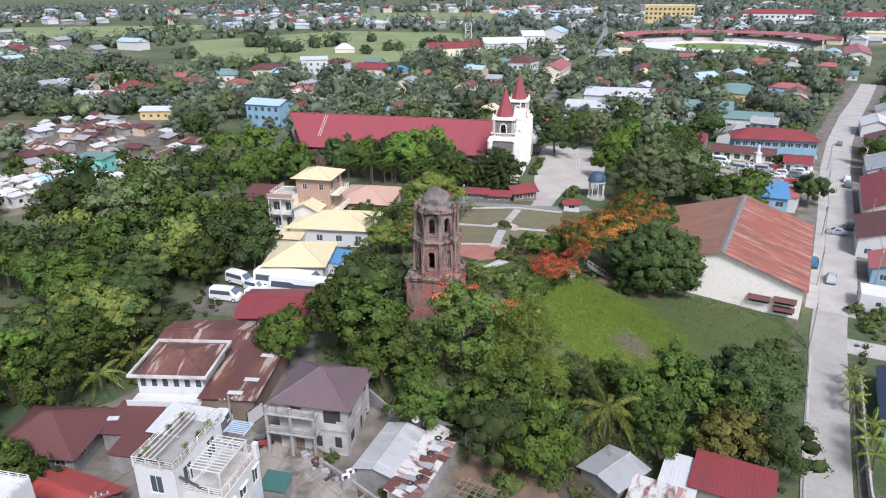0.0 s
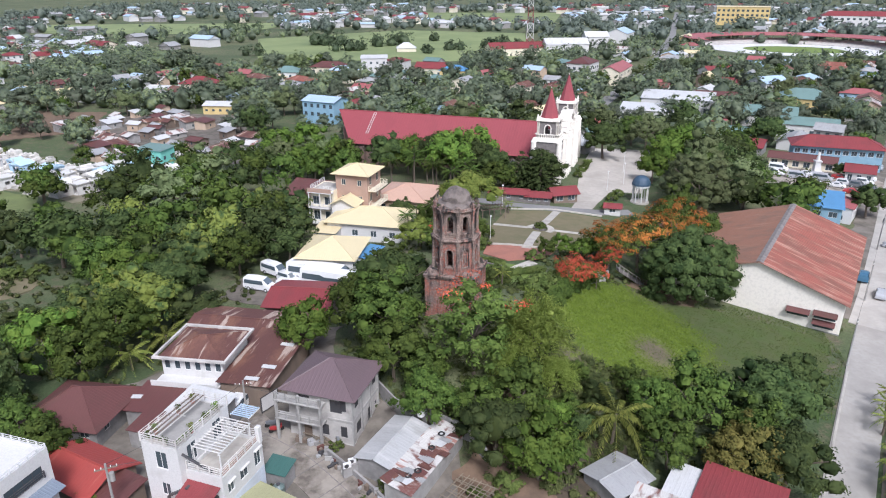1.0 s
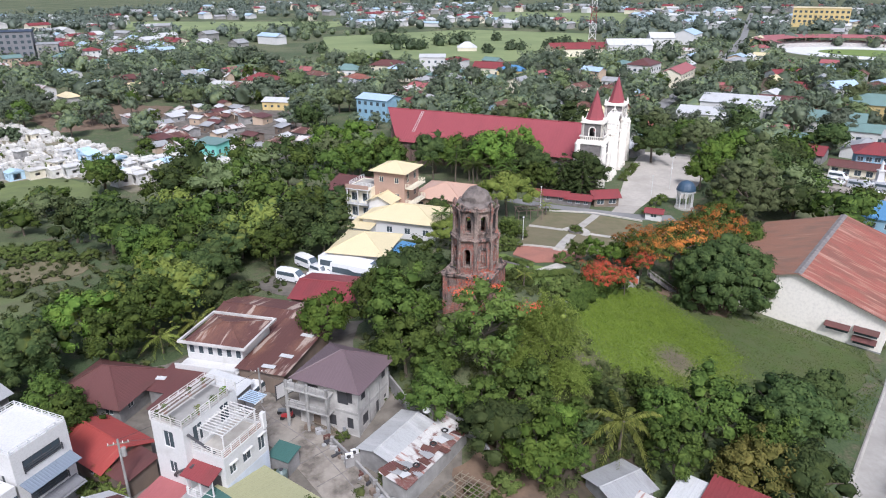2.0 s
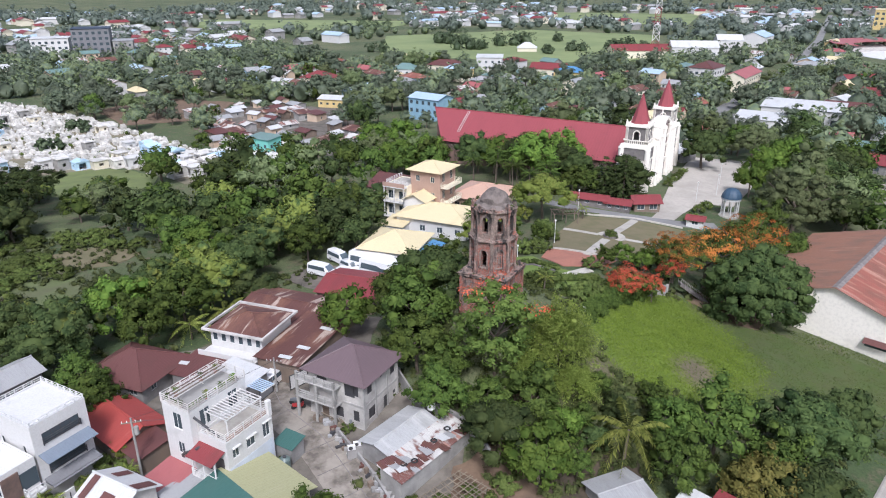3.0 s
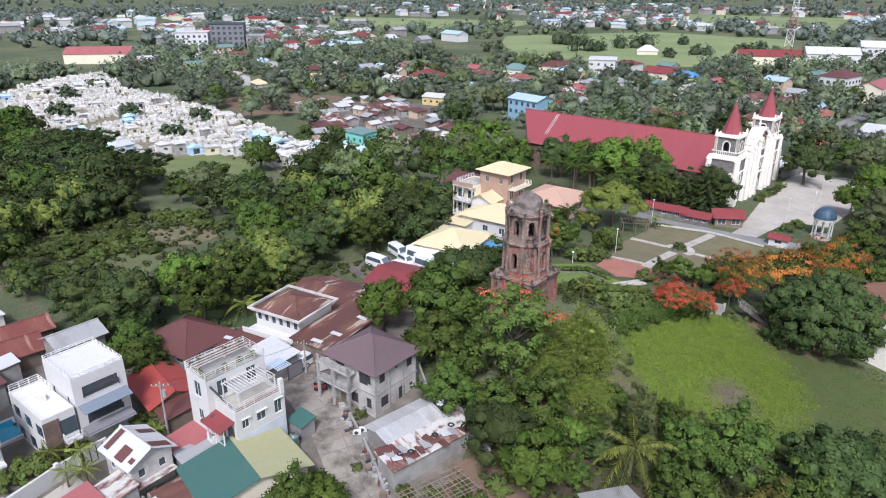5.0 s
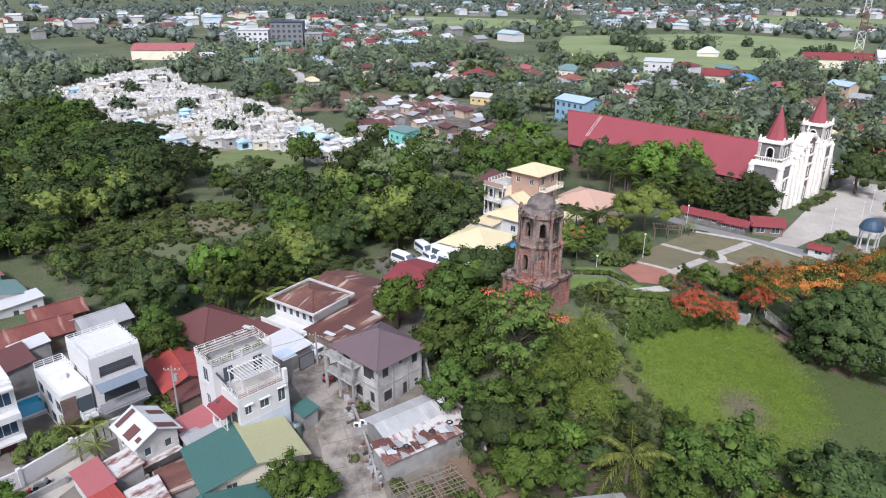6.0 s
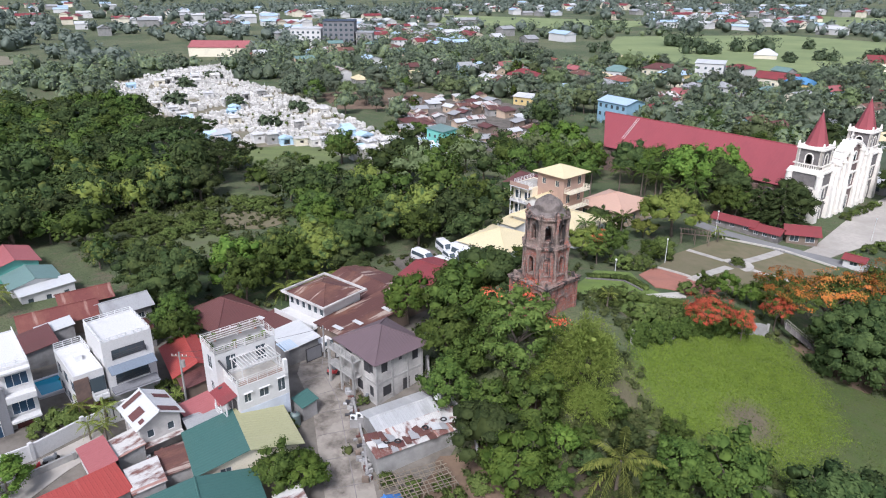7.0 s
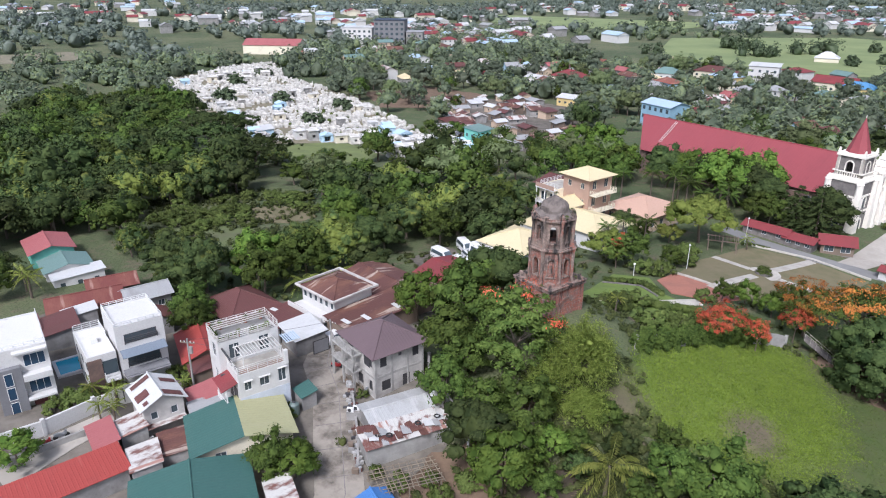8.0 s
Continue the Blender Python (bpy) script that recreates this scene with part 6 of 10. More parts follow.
# ---- houses behind the bell tower ----
building("yellow_roof_house", "white single-storey house with pale yellow hip roof", -25.4, 112.0, -2, 9.8, 10.6, 4.2, M_WHITE, R_CREAM, "hip", 2.0, 0.7, [(0, 4, 1.2, 1.3, 1.2), (3, 3, 1.2, 1.2, 1.2), (1, 3, 1.2, 1.2, 1.2)], z=0.6)
building("blue_roof_shed", "small shed with blue metal roof", -19.0, 113.2, -20, 2.8, 5.2, 2.4, M_PLASTIC, R_BLUE, "shed", 0.5, 0.2, z=0.8)
building("cream_roof_house", "house with broad cream hip roof", -21.6, 129.6, -8, 15.5, 11.0, 3.8, M_WHITE, R_CREAM, "hip", 1.6, 0.7, [(0, 4, 1.0, 1.3, 1.3), (1, 3, 1.0, 1.3, 1.3)], z=1.2)
building("cream_canopy", "low canopy with pale cream roof", -29.6, 124.6, -8, 4.6, 5.0, 2.6, M_WHITE, R_CREAM, "shed", 0.5, 0.3, z=0.9)
bh = building("brown_house", "three-storey brown and cream house with hip roof", -26.2, 138.4, -12, 7.2, 7.2, 10.9, M_BROWN_WALL, R_CREAM, "hip", 1.3, 0.8, [(0, 2, 8.2, 1.0, 1.3), (0, 2, 4.6, 1.1, 1.4), (1, 2, 8.2, 1.2, 1.9), (1, 2, 4.6, 1.2, 1.9), (1, 2, 1.0, 1.2, 1.9), (0, 2, 1.0, 1.1, 1.4)], z=1.2, trim=M_CREAM)
for zz in (3.6, 7.1):
    slab(bh, "balcony_slab", 3.62, -3.3, zz, 5.4, 3.3, zz + 0.2, M_CREAM)
    railing(bh, [(3.7, -3.2), (5.3, -3.2), (5.3, 3.2), (3.7, 3.2)], 0.9, 3, 1.0, M_CREAM, zz + 0.2)
bw = building("house_wing", "cream wing with white roof terrace", -32.6, 137.6, -12, 5.4, 6.6, 7.2, M_CREAM, M_KERB, "flat", wins=[(0, 2, 3.9, 1.7, 1.9), (0, 2, 0.5, 1.7, 2.1), (3, 2, 4.2, 1.2, 1.3)], z=1.2)
railing(bw, [(-2.6, 3.2), (-2.6, -3.2), (2.6, -3.2)], 0.9, 3, 1.1, M_WHITE, 7.2)
for zz in (0.0, 3.4):
    slab(bw, "balcony_slab", -2.7, -4.6, zz, 2.7, -3.32, zz + 0.2, M_WHITE)
    railing(bw, [(-2.6, -3.4), (-2.6, -4.5), (2.6, -4.5), (2.6, -3.4)], 0.9, 3, 0.9, M_WHITE, zz + 0.2)
    for px in (-2.5, 0.0, 2.5):
        slab(bw, "pillar", px - 0.11, -4.56, zz + 0.2, px + 0.11, -4.34, zz + 3.4, M_WHITE)
slab(bw, "terrace_edge", -2.76, -4.7, 6.8, 2.76, -3.32, 7.0, M_WHITE)
slab(bw, "parapet_band", -2.74, -4.66, 7.0, 2.74, -4.5, 7.9, M_BROWN_WALL, "brown terrace parapet")
building("house_porch", "cream-walled front wing with peach gable roof", -27.6, 133.0, 78, 4.4, 5.0, 5.4, M_WHITE, R_CREAM, "gable", 1.2, 0.6, [(3, 2, 2.6, 1.0, 1.2), (0, 2, 2.6, 1.0, 1.2)], z=1.2)
building("peach_roof_house", "single-storey house with peach hip roof", -16.9, 147.6, -10, 11.5, 12.5, 3.6, M_TAN_WALL, R_PEACH, "hip", 2.0, 0.7, [(1, 4, 1.0, 1.2, 1.3), (0, 3, 1.0, 1.2, 1.3)], z=1.0)
building("maroon_roof_house", "long house with maroon gable roof", -39.4, 150.5, -14, 8.5, 12.0, 3.6, M_TAN_WALL, R_MAROON, "gable", 1.8, 0.6, [(0, 2, 1.0, 1.2, 1.2)], z=0.6)

# ---- warehouse and buildings along the road ----
wh = building("warehouse", "large white warehouse with orange-red metal roof", 56.6, 125.4, 62, 36.0, 27.0, 5.6, M_WASH, None, "gable", 4.4, 0.6, [], z=-4.3, category="warehouse", deep=3)
for sgn, mm in ((1, R_TANRUST), (-1, R_ORANGE)):
    rm = bmesh.new()
    Y, f = 14.2, 4.4 * 14.2 / 13.5
    slope(rm, (18.7 * sgn, sgn * Y, 5.6 - 0.22), (-sgn, 0, 0), (0, -sgn * Y, f), 37.4, math.hypot(Y, f), rib=0.7, high=0.06)
    part("roof", rm, mm, wh)
rm = bmesh.new()
for sgn in (1, -1):
    slope(rm, (18.6 * sgn, sgn * 0.6, 9.96), (-sgn, 0, 0), (0, -sgn * 0.6, 0.2), 37.2, 0.63, rib=0, thick=0.03)
part("ridge_strip", rm, M_STONE, wh, "pale grey ridge flashing")
for yy, zz, ww in ((-11.0, 2.9, 3.6), (-7.0, 2.6, 3.6), (-11.0, 1.3, 3.4)):
    am = bmesh.new()
    slope(am, (-19.0, yy + ww / 2, zz), (0, -1, 0), (1.0, 0, 0.6), ww, 1.15, rib=0.3)
    part("awning", am, R_MAROON, wh, "small dark red window awning")
    slab(wh, "window", -18.05, yy - ww / 2 + 0.2, zz - 0.8, -18.01, yy + ww / 2 - 0.2, zz + 0.2, M_GLASS)
building("blue_roof_building", "blue two-storey building with blue metal roof", 77.2, 158.2, -21, 10.2, 9.6, 6.0, M_BLUE_WALL, R_BLUE, "shed", 1.3, 0.5, [(0, 3, 3.8, 1.8, 1.3), (0, 3, 0.8, 1.8, 1.6), (1, 3, 3.8, 1.4, 1.2)], z=-4.4)
building("white_annex", "white annex beside the blue building", 86.0, 163.5, 58, 9.0, 5.0, 4.0, M_WHITE, R_PINK, "shed", 0.6, 0.3, [(3, 1, 1.0, 1.5, 1.2)], z=-4.4)
building("school_building", "blue two-storey school with long red roof", 106.2, 217.4, -14, 24.4, 9.0, 7.2, M_BLUE_WALL, R_RED, "hip", 2.2, 1.0, [(0, 11, 4.4, 1.6, 1.4), (0, 11, 0.9, 1.6, 1.4), (1, 2, 4.4, 1.5, 1.4)], z=-5.0, category="school")
building("market_row", "long low row of shops with red roof", 95.2, 213.0, -25, 18.0, 3.6, 3.2, M_CREAM, R_MAROON, "gable", 1.2, 0.7, [(0, 6, 0.6, 1.8, 1.7)], z=-4.8, category="shops")
building("white_shop", "white shop with red roof beside the road", 106.0, 199.6, -25, 7.0, 6.6, 3.4, M_WHITE, R_RED, "gable", 1.4, 0.6, [(0, 3, 0.5, 1.2, 2.0)], z=-4.8, category="shop")
building("red_roof_hall", "large hall with red roof beside the road", 108.6, 159.0, 62, 30.0, 11.0, 5.2, M_CREAM, R_RED, "gable", 2.6, 0.7, [(0, 6, 1.4, 1.3, 1.3), (2, 6, 1.4, 1.3, 1.3), (3, 3, 1.4, 1.3, 1.3)], z=-4.7, category="hall")
building("maroon_roof_hall", "wide building with patched maroon roof", 94.8, 136.0, 62, 16.0, 12.0, 4.6, M_WHITE, R_MAROON, "gable", 2.2, 0.6, [(2, 4, 1.2, 1.3, 1.2), (3, 3, 1.2, 1.3, 1.2)], z=-4.9, category="hall")
building("roadside_house", "roadside house with faded red roof", 87.0, 121.0, 62, 9.0, 8.0, 3.4, M_BLUE_WALL, R_PINK, "gable", 1.5, 0.6, [(2, 3, 1.0, 1.2, 1.2), (3, 2, 1.0, 1.2, 1.2)], z=-4.9)
building("white_guardhouse", "small white flat-roofed house beside the road", 76.6, 108.8, 62, 5.4, 5.6, 3.2, M_WHITE, M_WHITE, "flat", wins=[(3, 1, 1.2, 0.9, 0.9), (2, 2, 1.2, 0.9, 0.9)], z=-4.9)
building("navy_roof_house", "long house with dark blue roof and teal wall", 62.2, 75.6, 62, 15.0, 8.0, 3.0, M_TEAL_WALL, R_NAVY, "gable", 1.4, 0.6, [(2, 3, 1.0, 1.2, 1.1)], z=-5.0)

# ---- roofs at the foot of the hill ----
building("red_roof_house", "low house with dark red metal roof", 30.3, 57.6, -28, 7.6, 5.4, 3.6, M_BLOCK, R_RED, "shed", 0.5, 0.35, z=-3.0, deep=3)
building("zinc_roof_house", "small house with grey zinc gable roof", 18.2, 59.6, 40, 5.0, 4.8, 2.4, M_BLOCK, R_GREY, "gable", 0.5, 0.4, z=-1.6, deep=3)
building("rusty_shack", "small shack with rust-striped sheet roof", 21.6, 55.4, -28, 5.0, 3.6, 2.4, M_WOODWALL, R_RUSTWHITE, "shed", 0.4, 0.3, z=-2.0, deep=3)
building("white_roof_shed", "low shed with white metal roof", 25.2, 58.9, -28, 3.4, 5.6, 2.6, M_BLOCK, R_WHITE, "shed", 0.4, 0.3, z=-2.4, deep=3)
building("tarp_shelter", "small shelter with a blue tarpaulin roof", 3.0, 47.6, -20, 4.6, 3.2, 2.0, M_WOODWALL, M_TARP, "gable", 0.6, 0.3, z=-0.2)

# ---- houses at the forest edge ----
building("red_roof_house", "teal-walled house with faded red roof", -90.0, 52.4, -12, 8.6, 7.0, 4.4, M_TEAL_WALL, R_PINK, "gable", 1.0, 0.5, [(0, 3, 1.2, 1.0, 1.1)], z=0.0)
building("teal_roof_house", "house with teal metal roof", -80.8, 51.6, -12, 6.8, 7.4, 3.2, M_WHITE, R_TEAL, "gable", 1.0, 0.4, [(0, 2, 1.0, 1.0, 1.1)], z=0.2)
building("white_house", "white house with flat white roof", -75.6, 51.4, -12, 3.6, 8.0, 2.8, M_WHITE, R_WHITE, "shed", 0.4, 0.3, [(1, 3, 1.0, 0.9, 1.1)], z=0.3)
building("rusty_row_house", "long row house with rusted red roof", -61.4, 46.8, 72, 10.0, 5.6, 3.0, M_WOODWALL, R_REDRUST, "gable", 1.2, 0.5, z=1.3)
building("zinc_gable_house", "grey block house with pale zinc gable roof", -53.8, 53.0, 78, 6.0, 4.6, 4.4, M_BLOCK, R_GREY, "gable", 1.0, 0.5, [(0, 2, 2.4, 1.0, 1.0)], z=1.5)
building("maroon_shed", "shed with dark maroon roof", -55.0, 40.4, -14, 6.0, 4.6, 3.0, M_BLOCK, R_MAROON, "shed", 0.6, 0.3, [(0, 1, 1.2, 1.2, 1.0)], z=1.7)
building("white_canopy", "small shed with white sheet roof", -57.0, 44.2, -14, 3.0, 4.4, 3.0, M_BLOCK, R_WHITE, "shed", 0.4, 0.2, z=1.7)
building("maroon_shed", "low shed with dark maroon roof", -48.6, 51.4, -14, 4.0, 4.0, 2.6, M_BLOCK, R_MAROON, "gable", 0.8, 0.3, z=1.6)


# ---- planting ----
for kind, x, y, s in (
                      ("mid", -9.5, 76.5, 1.15), ("mid", -13.0, 80.5, 1.1), ("dark", -10.0, 85.0, 1.0), ("mid", -7.5, 70.5, 0.95), ("mid", -3.6, 69.0, 0.7), ("mid", -15.5, 86.0, 1.0),
                      ("mid", -2.6, 64.0, 0.8), ("mid", 3.0, 64.4, 0.75), ("mid", 7.5, 66.0, 0.85), ("dark", 5.0, 60.5, 0.75), ("bright", 9.8, 58.8, 1.35), ("bright", 11.4, 65.6, 0.8),
                      ("mid", 28.2, 71.0, 1.05), ("mid", 23.6, 70.5, 0.75), ("bronze", 33.0, 64.5, 1.0), ("dark", 38.5, 73.5, 1.0), ("dark", 42.5, 79.0, 0.85), ("mid", 24.5, 64.0, 0.8), ("dark", 37.2, 63.5, 0.85),
                      ("mid", 35.0, 69.0, 0.85), ("mid", 21.5, 74.5, 0.45),
                      ("yellow", -2.4, 143.0, 1.45), ("yellow", -6.6, 138.0, 0.6), ("mid", 0.2, 123.0, 0.5), ("mid", 1.6, 165.5, 0.85), ("dark", 14.5, 170.5, 1.0), ("bright", -9.5, 173.5, 2.3), ("bright", -3.0, 180.0, 2.2), ("bright", 15.6, 115.6, 0.75), ("mid", 12.6, 113.6, 0.4), ("yellow", -10.5, 119.0, 0.9), ("flame", -7.4, 116.8, 0.62), ("mid", -13.0, 103.0, 0.8), ("mid", -6.5, 121.0, 0.7),
                      ("tier", 13.8, 166.0, 0.95), ("tier", 9.0, 168.5, 0.85), ("dark", 2.0, 172.0, 0.95), ("mid", -6.5, 178.0, 1.25), ("dark", -14.0, 181.0, 1.15), ("bright", -22.0, 183.0, 1.9), ("dark", -2.5, 176.0, 1.1), ("mid", 4.5, 165.0, 0.8),
                      ("dark", -27.0, 183.5, 1.1), ("bright", -42.0, 186.0, 1.9), ("grey", -49.0, 190.0, 0.8), ("bright", -55.0, 200.0, 2.2), ("mid", -47.0, 176.0, 1.0), ("bright", -50.0, 180.0, 1.9), ("grey", -60.0, 190.0, 0.85), ("bright", -63.0, 197.0, 2.1), ("mid", -38.0, 176.0, 1.0),
                      ("dark", 34.4, 207.5, 1.15), ("grey", 50.5, 157.0, 1.1), ("grey", 54.0, 172.0, 1.0), ("mid", 44.0, 150.0, 1.0), ("mid", 40.0, 140.0, 1.0), ("mid", 47.0, 137.0, 0.9), ("dark", 60.5, 186.0, 0.8),
                      ("bright", 50.5, 196.0, 1.9), ("bright", 56.0, 204.0, 2.2), ("grey", 50.0, 222.0, 0.9), ("dark", 60.0, 216.0, 1.2), ("dark", 70.0, 205.0, 1.1), ("dark", 63.0, 190.0, 1.1), ("bright", 44.5, 182.0, 1.5),
                      ("dark", 92.0, 164.5, 0.8), ("dark", 102.2, 203.0, 0.4), ("mid", 36.0, 133.0, 0.9), ("dark", 31.5, 130.0, 0.7),
                      ("mango", -17.0, 137.6, 0.55), ("mid", -11.5, 134.0, 0.5), ("bright", 19.5, 116.5, 0.8), ("bright", 23.0, 121.0, 0.7)):
    plant(kind, x, y, s)
plant("orange", 30.0, 118.2, 1.0, 1.1, variants=1)
plant("orange", 24.4, 116.4, 0.72, 1.0, variants=1)
plant("orange", 37.6, 124.6, 1.0, 1.35, variants=1)
plant("red", 23.8, 113.2, 0.5, 0.9, variants=1)
plant("feather", 9.4, 74.4, 1.04, 0.95)
plant("feather", 8.8, 78.6, 0.62, 0.36)
plant("feather", 12.0, 71.6, 0.72, 0.46)
plant("feather", 6.6, 71.2, 0.6, 0.48)
plant("bright", -21.0, 79.0, 1.3, 1.45)
plant("flame", 2.2, 71.6, 1.15, 1.2)
plant("red", 17.1, 100.8, 0.74, 0.95, variants=1)
plant("red", 20.9, 105.0, 0.4, 0.75, variants=1)
plant("bigdark", 37.4, 112.2, 1.0, 1.0, variants=1)
plant("palm", 18.4, 65.4, 1.0, 1.0, variants=1)
for kind, x, y, s in (("mid", 14.6, 72.6, 0.42), ("dark", 17.2, 70.6, 0.36), ("mid", 13.4, 68.0, 0.4), ("mid", 13.6, 61.4, 0.42), ("dark", 15.0, 66.0, 0.3)):
    plant(kind, x, y, s)
for x, y, s in ((-19.0, 171.5, 1.25), (-12.5, 160.3, 1.15), (-8.2, 170.0, 1.25), (-15.5, 173.0, 1.2), (-8.0, 158.0, 1.0), (-12.0, 163.0, 1.1), (-3.5, 161.0, 1.0), (-18.0, 166.0, 1.1), (-24.0, 167.0, 1.1), (-30.0, 163.0, 1.05), (-9.0, 131.5, 0.9), (-12.5, 129.0, 0.85), (-5.0, 165.0, 1.1), (-13.5, 125.0, 0.8)):
    plant("royal", x, y, s)
for x, y, s in ((-14.0, 100.0, 1.0), (5.2, 91.5, 1.0), (-32.5, 35.8, 1.0), (-30.8, 36.8, 1.1), (-33.5, 38.3, 1.2), (54.4, 77.0, 1.3), (56.2, 80.0, 1.4), (57.8, 83.0, 1.3), (51.0, 67.0, 1.6), (49.8, 64.2, 1.5), (52.8, 70.3, 1.6), (6.0, 146.5, 1.1)):
    plant("smallpalm", x, y, s)
for kind, x, y, s in (("grove_mid", -80.5, 40.5, 0.6), ("grove_mango", -86.0, 43.0, 0.55), ("grove_mid", -75.5, 39.0, 0.5), ("smallpalm", -73.0, 43.0, 1.8), ("smallpalm", -76.5, 43.5, 1.6)):
    plant(kind, x, y, s)
for x, y, s in ((-42.0, 80.5, 0.8), (-44.5, 75.5, 0.72), (-38.5, 84.0, 0.65)):
    plant("palm", x, y, s, s * 0.8)


def inside(x, y, outline):
    hit = False
    for (ax, ay), (bx, by) in zip(outline, outline[1:] + outline[:1]):
        if (ay > y) != (by > y) and x < (bx - ax) * (y - ay) / (by - ay) + ax:
            hit = not hit
    return hit


# the mango grove
GROVE = [(-41, 80), (-46, 72), (-54, 60), (-66, 58), (-76, 62), (-98, 60), (-110, 48), (-135, 30), (-170, 60), (-230, 90), (-300, 130), (-262, 166), (-236, 166), (-190, 140), (-162, 118), (-143, 110), (-120, 121), (-100, 123), (-84, 124), (-66, 132), (-52, 142), (-40, 139), (-35, 131), (-33, 113), (-40, 110), (-46, 96), (-40, 92)]
OPEN = [[(-102, 75), (-88, 71), (-78, 74), (-71, 82), (-69, 96), (-71, 104), (-82, 114), (-106, 126), (-113, 118), (-110, 104), (-109, 92), (-105, 80)], [(-97, 42), (-97, 58), (-70, 58), (-70, 42)]]
grng = random.Random(4)
yy = 30.0
while yy < 180:
    xx = -300.0
    while xx < -34:
        px, py = xx + grng.uniform(-2.2, 2.2), yy + grng.uniform(-2.2, 2.2)
        if inside(px, py, GROVE) and not any(inside(px, py, o) for o in OPEN) and not inside(px - 5, py + 4, OPEN[0]):
            far = px < -125
            low = px < -70 or py > 114
            kind = grng.choices(["mango", "mid", "dark", "bright", "yellow"], [6, 1.6, 2.2, 0.35, 0.2] if not far else [2.5, 2, 4, 0.5, 0.2])[0]
            s = grng.uniform(0.72, 1.12) * (1.75 if kind == "bright" else 1.0) * (1.25 if far else 1.0) * (0.6 if inside(px - 12, py + 10, OPEN[0]) else 1.0)
            if not far or grng.random() < 0.62:
                if px < -150:
                    kind, s = grng.choice(['grove_dark', 'grove_mid', 'grove_mid', 'wood_light', 'grove_mango']), min(s, 1.3)
                elif low:
                    kind, s = {'mango': 'grove_mango', 'dark': 'grove_dark', 'mid': 'grove_mid', 'bright': 'wood_light', 'yellow': 'wood_light'}[kind], min(s, 1.4)
                plant(kind, px, py, s, s * grng.uniform(0.85, 1.1), variants=3)
        xx += 7.6
    yy += 7.0
for x, y, s in ((-128, 124, 1.1), (-150, 124, 1.2), (-165, 132, 1.3), (-176, 146, 1.1)):
    plant("rain", x, y, s)
for x, y, s in ((-104, 48, 1.1), (-94, 40, 0.8), (-108, 42, 1.1), (-101, 38, 1.1)):
    plant("grove_mango", x, y, s, variants=3)
for x, y, s in ((3.4, 97.5, 1.2), (4.6, 99.6, 1.3), (10.6, 111.2, 1.0), (11.5, 98.6, 1.3), (13.6, 98.2, 1.3), (12.4, 95.6, 1.4), (10.2, 93.2, 1.5), (0.6, 118.4, 1.2), (-2.6, 116.8, 1.3), (1.2, 126.0, 1.1), (0.4, 129.6, 1.2), (-0.8, 133.0, 1.3), (4.6, 93.6, 1.2), (14.6, 101.4, 1.3)):
    plant("shrub", x, y, s, variants=3)
for x, y, s in ((-37.0, 36.0, 1.0), (-38.0, 37.6, 0.9), (-36.2, 34.4, 0.8), (-36.2, 37.8, 0.9), (-38.4, 34.6, 0.9), (-35.6, 40.2, 0.7), (-34.0, 43.6, 0.8), (-37.6, 32.6, 0.8)):
    plant("shrub", x, y, s, variants=3)
for x, y, s in ((-36.4, 36.8, 1.1), (-35.8, 39.4, 0.9), (-32.6, 43.0, 0.9), (-30.6, 45.6, 0.8)):
    plant("smallpalm", x, y, s)
crng = random.Random(17)
for i in range(30):
    x, y = crng.uniform(-150, -100), crng.uniform(122, 152)
    if not inside(x, y, GROVE) and not any(inside(x, y, o) for o in OPEN) and math.hypot(x + 132, y - 158) > 12:
        s = crng.uniform(0.4, 0.8)
        plant(crng.choice(["grove_mid", "wood_light", "grove_mango", "wood_grey"]), x, y, s, s * 0.85, variants=3)
for i in range(46):
    x, y = crng.uniform(-108, -82), crng.uniform(72, 118)
    if inside(x, y, OPEN[0]) and math.hypot(x + 86, y - 102) > 6:
        s = crng.uniform(0.8, 1.7)
        plant("shrub", x, y, s, s * 0.8, variants=3)


# ---- garden, walls and paths on the hill ----
GARDEN = [(2.0, 132.5), (5.5, 148.5), (17.5, 151.2), (27.5, 149.5), (22.0, 124), (15.0, 117.8), (2.6, 119.8)]
drape("garden_bed", GARDEN, M_BED, 0.09, 2.0, "dry mown garden grass", category="grass")
drape("garden_path", ribbon([(17.2, 151), (14.6, 143), (12.9, 137.6)], 1.7), M_KERB, 0.15, 2.0, "pale concrete garden path", category="path")
drape("garden_path", ribbon([(12.0, 132.4), (10.6, 125), (9.4, 117.6)], 1.7), M_KERB, 0.15, 2.0, "pale concrete garden path", category="path")
drape("garden_path", ribbon([(3.0, 136.6), (7, 136.0), (10.2, 135.6)], 1.5), M_KERB, 0.15, 2.0, "pale concrete garden path", category="path")
drape("garden_path", ribbon([(15.4, 135.0), (19.5, 135.2), (22, 135.5)], 1.5), M_KERB, 0.15, 2.0, "pale concrete garden path", category="path")
drape("red_terrace", [(2.2, 119.6), (14.6, 117.6), (12, 112), (6, 109.6), (1.6, 114)], M_REDPAVE, 0.14, 2.0, "red paved terrace", category="paving")
drape("terrace_lawn", [(-5, 97), (-6, 113), (0, 114.5), (5, 108.5), (13, 106), (12.5, 98), (9, 93), (3, 93)], M_LAWN, 0.10, 2.0, "green terrace lawn behind the tower", category="lawn")
drape("garden_path", ribbon([(-0.5, 95.5), (2.5, 100.5), (6.5, 104.5), (10.5, 110)], 1.8), M_KERB, 0.16, 2.0, "pale stone path across the terrace", category="path")
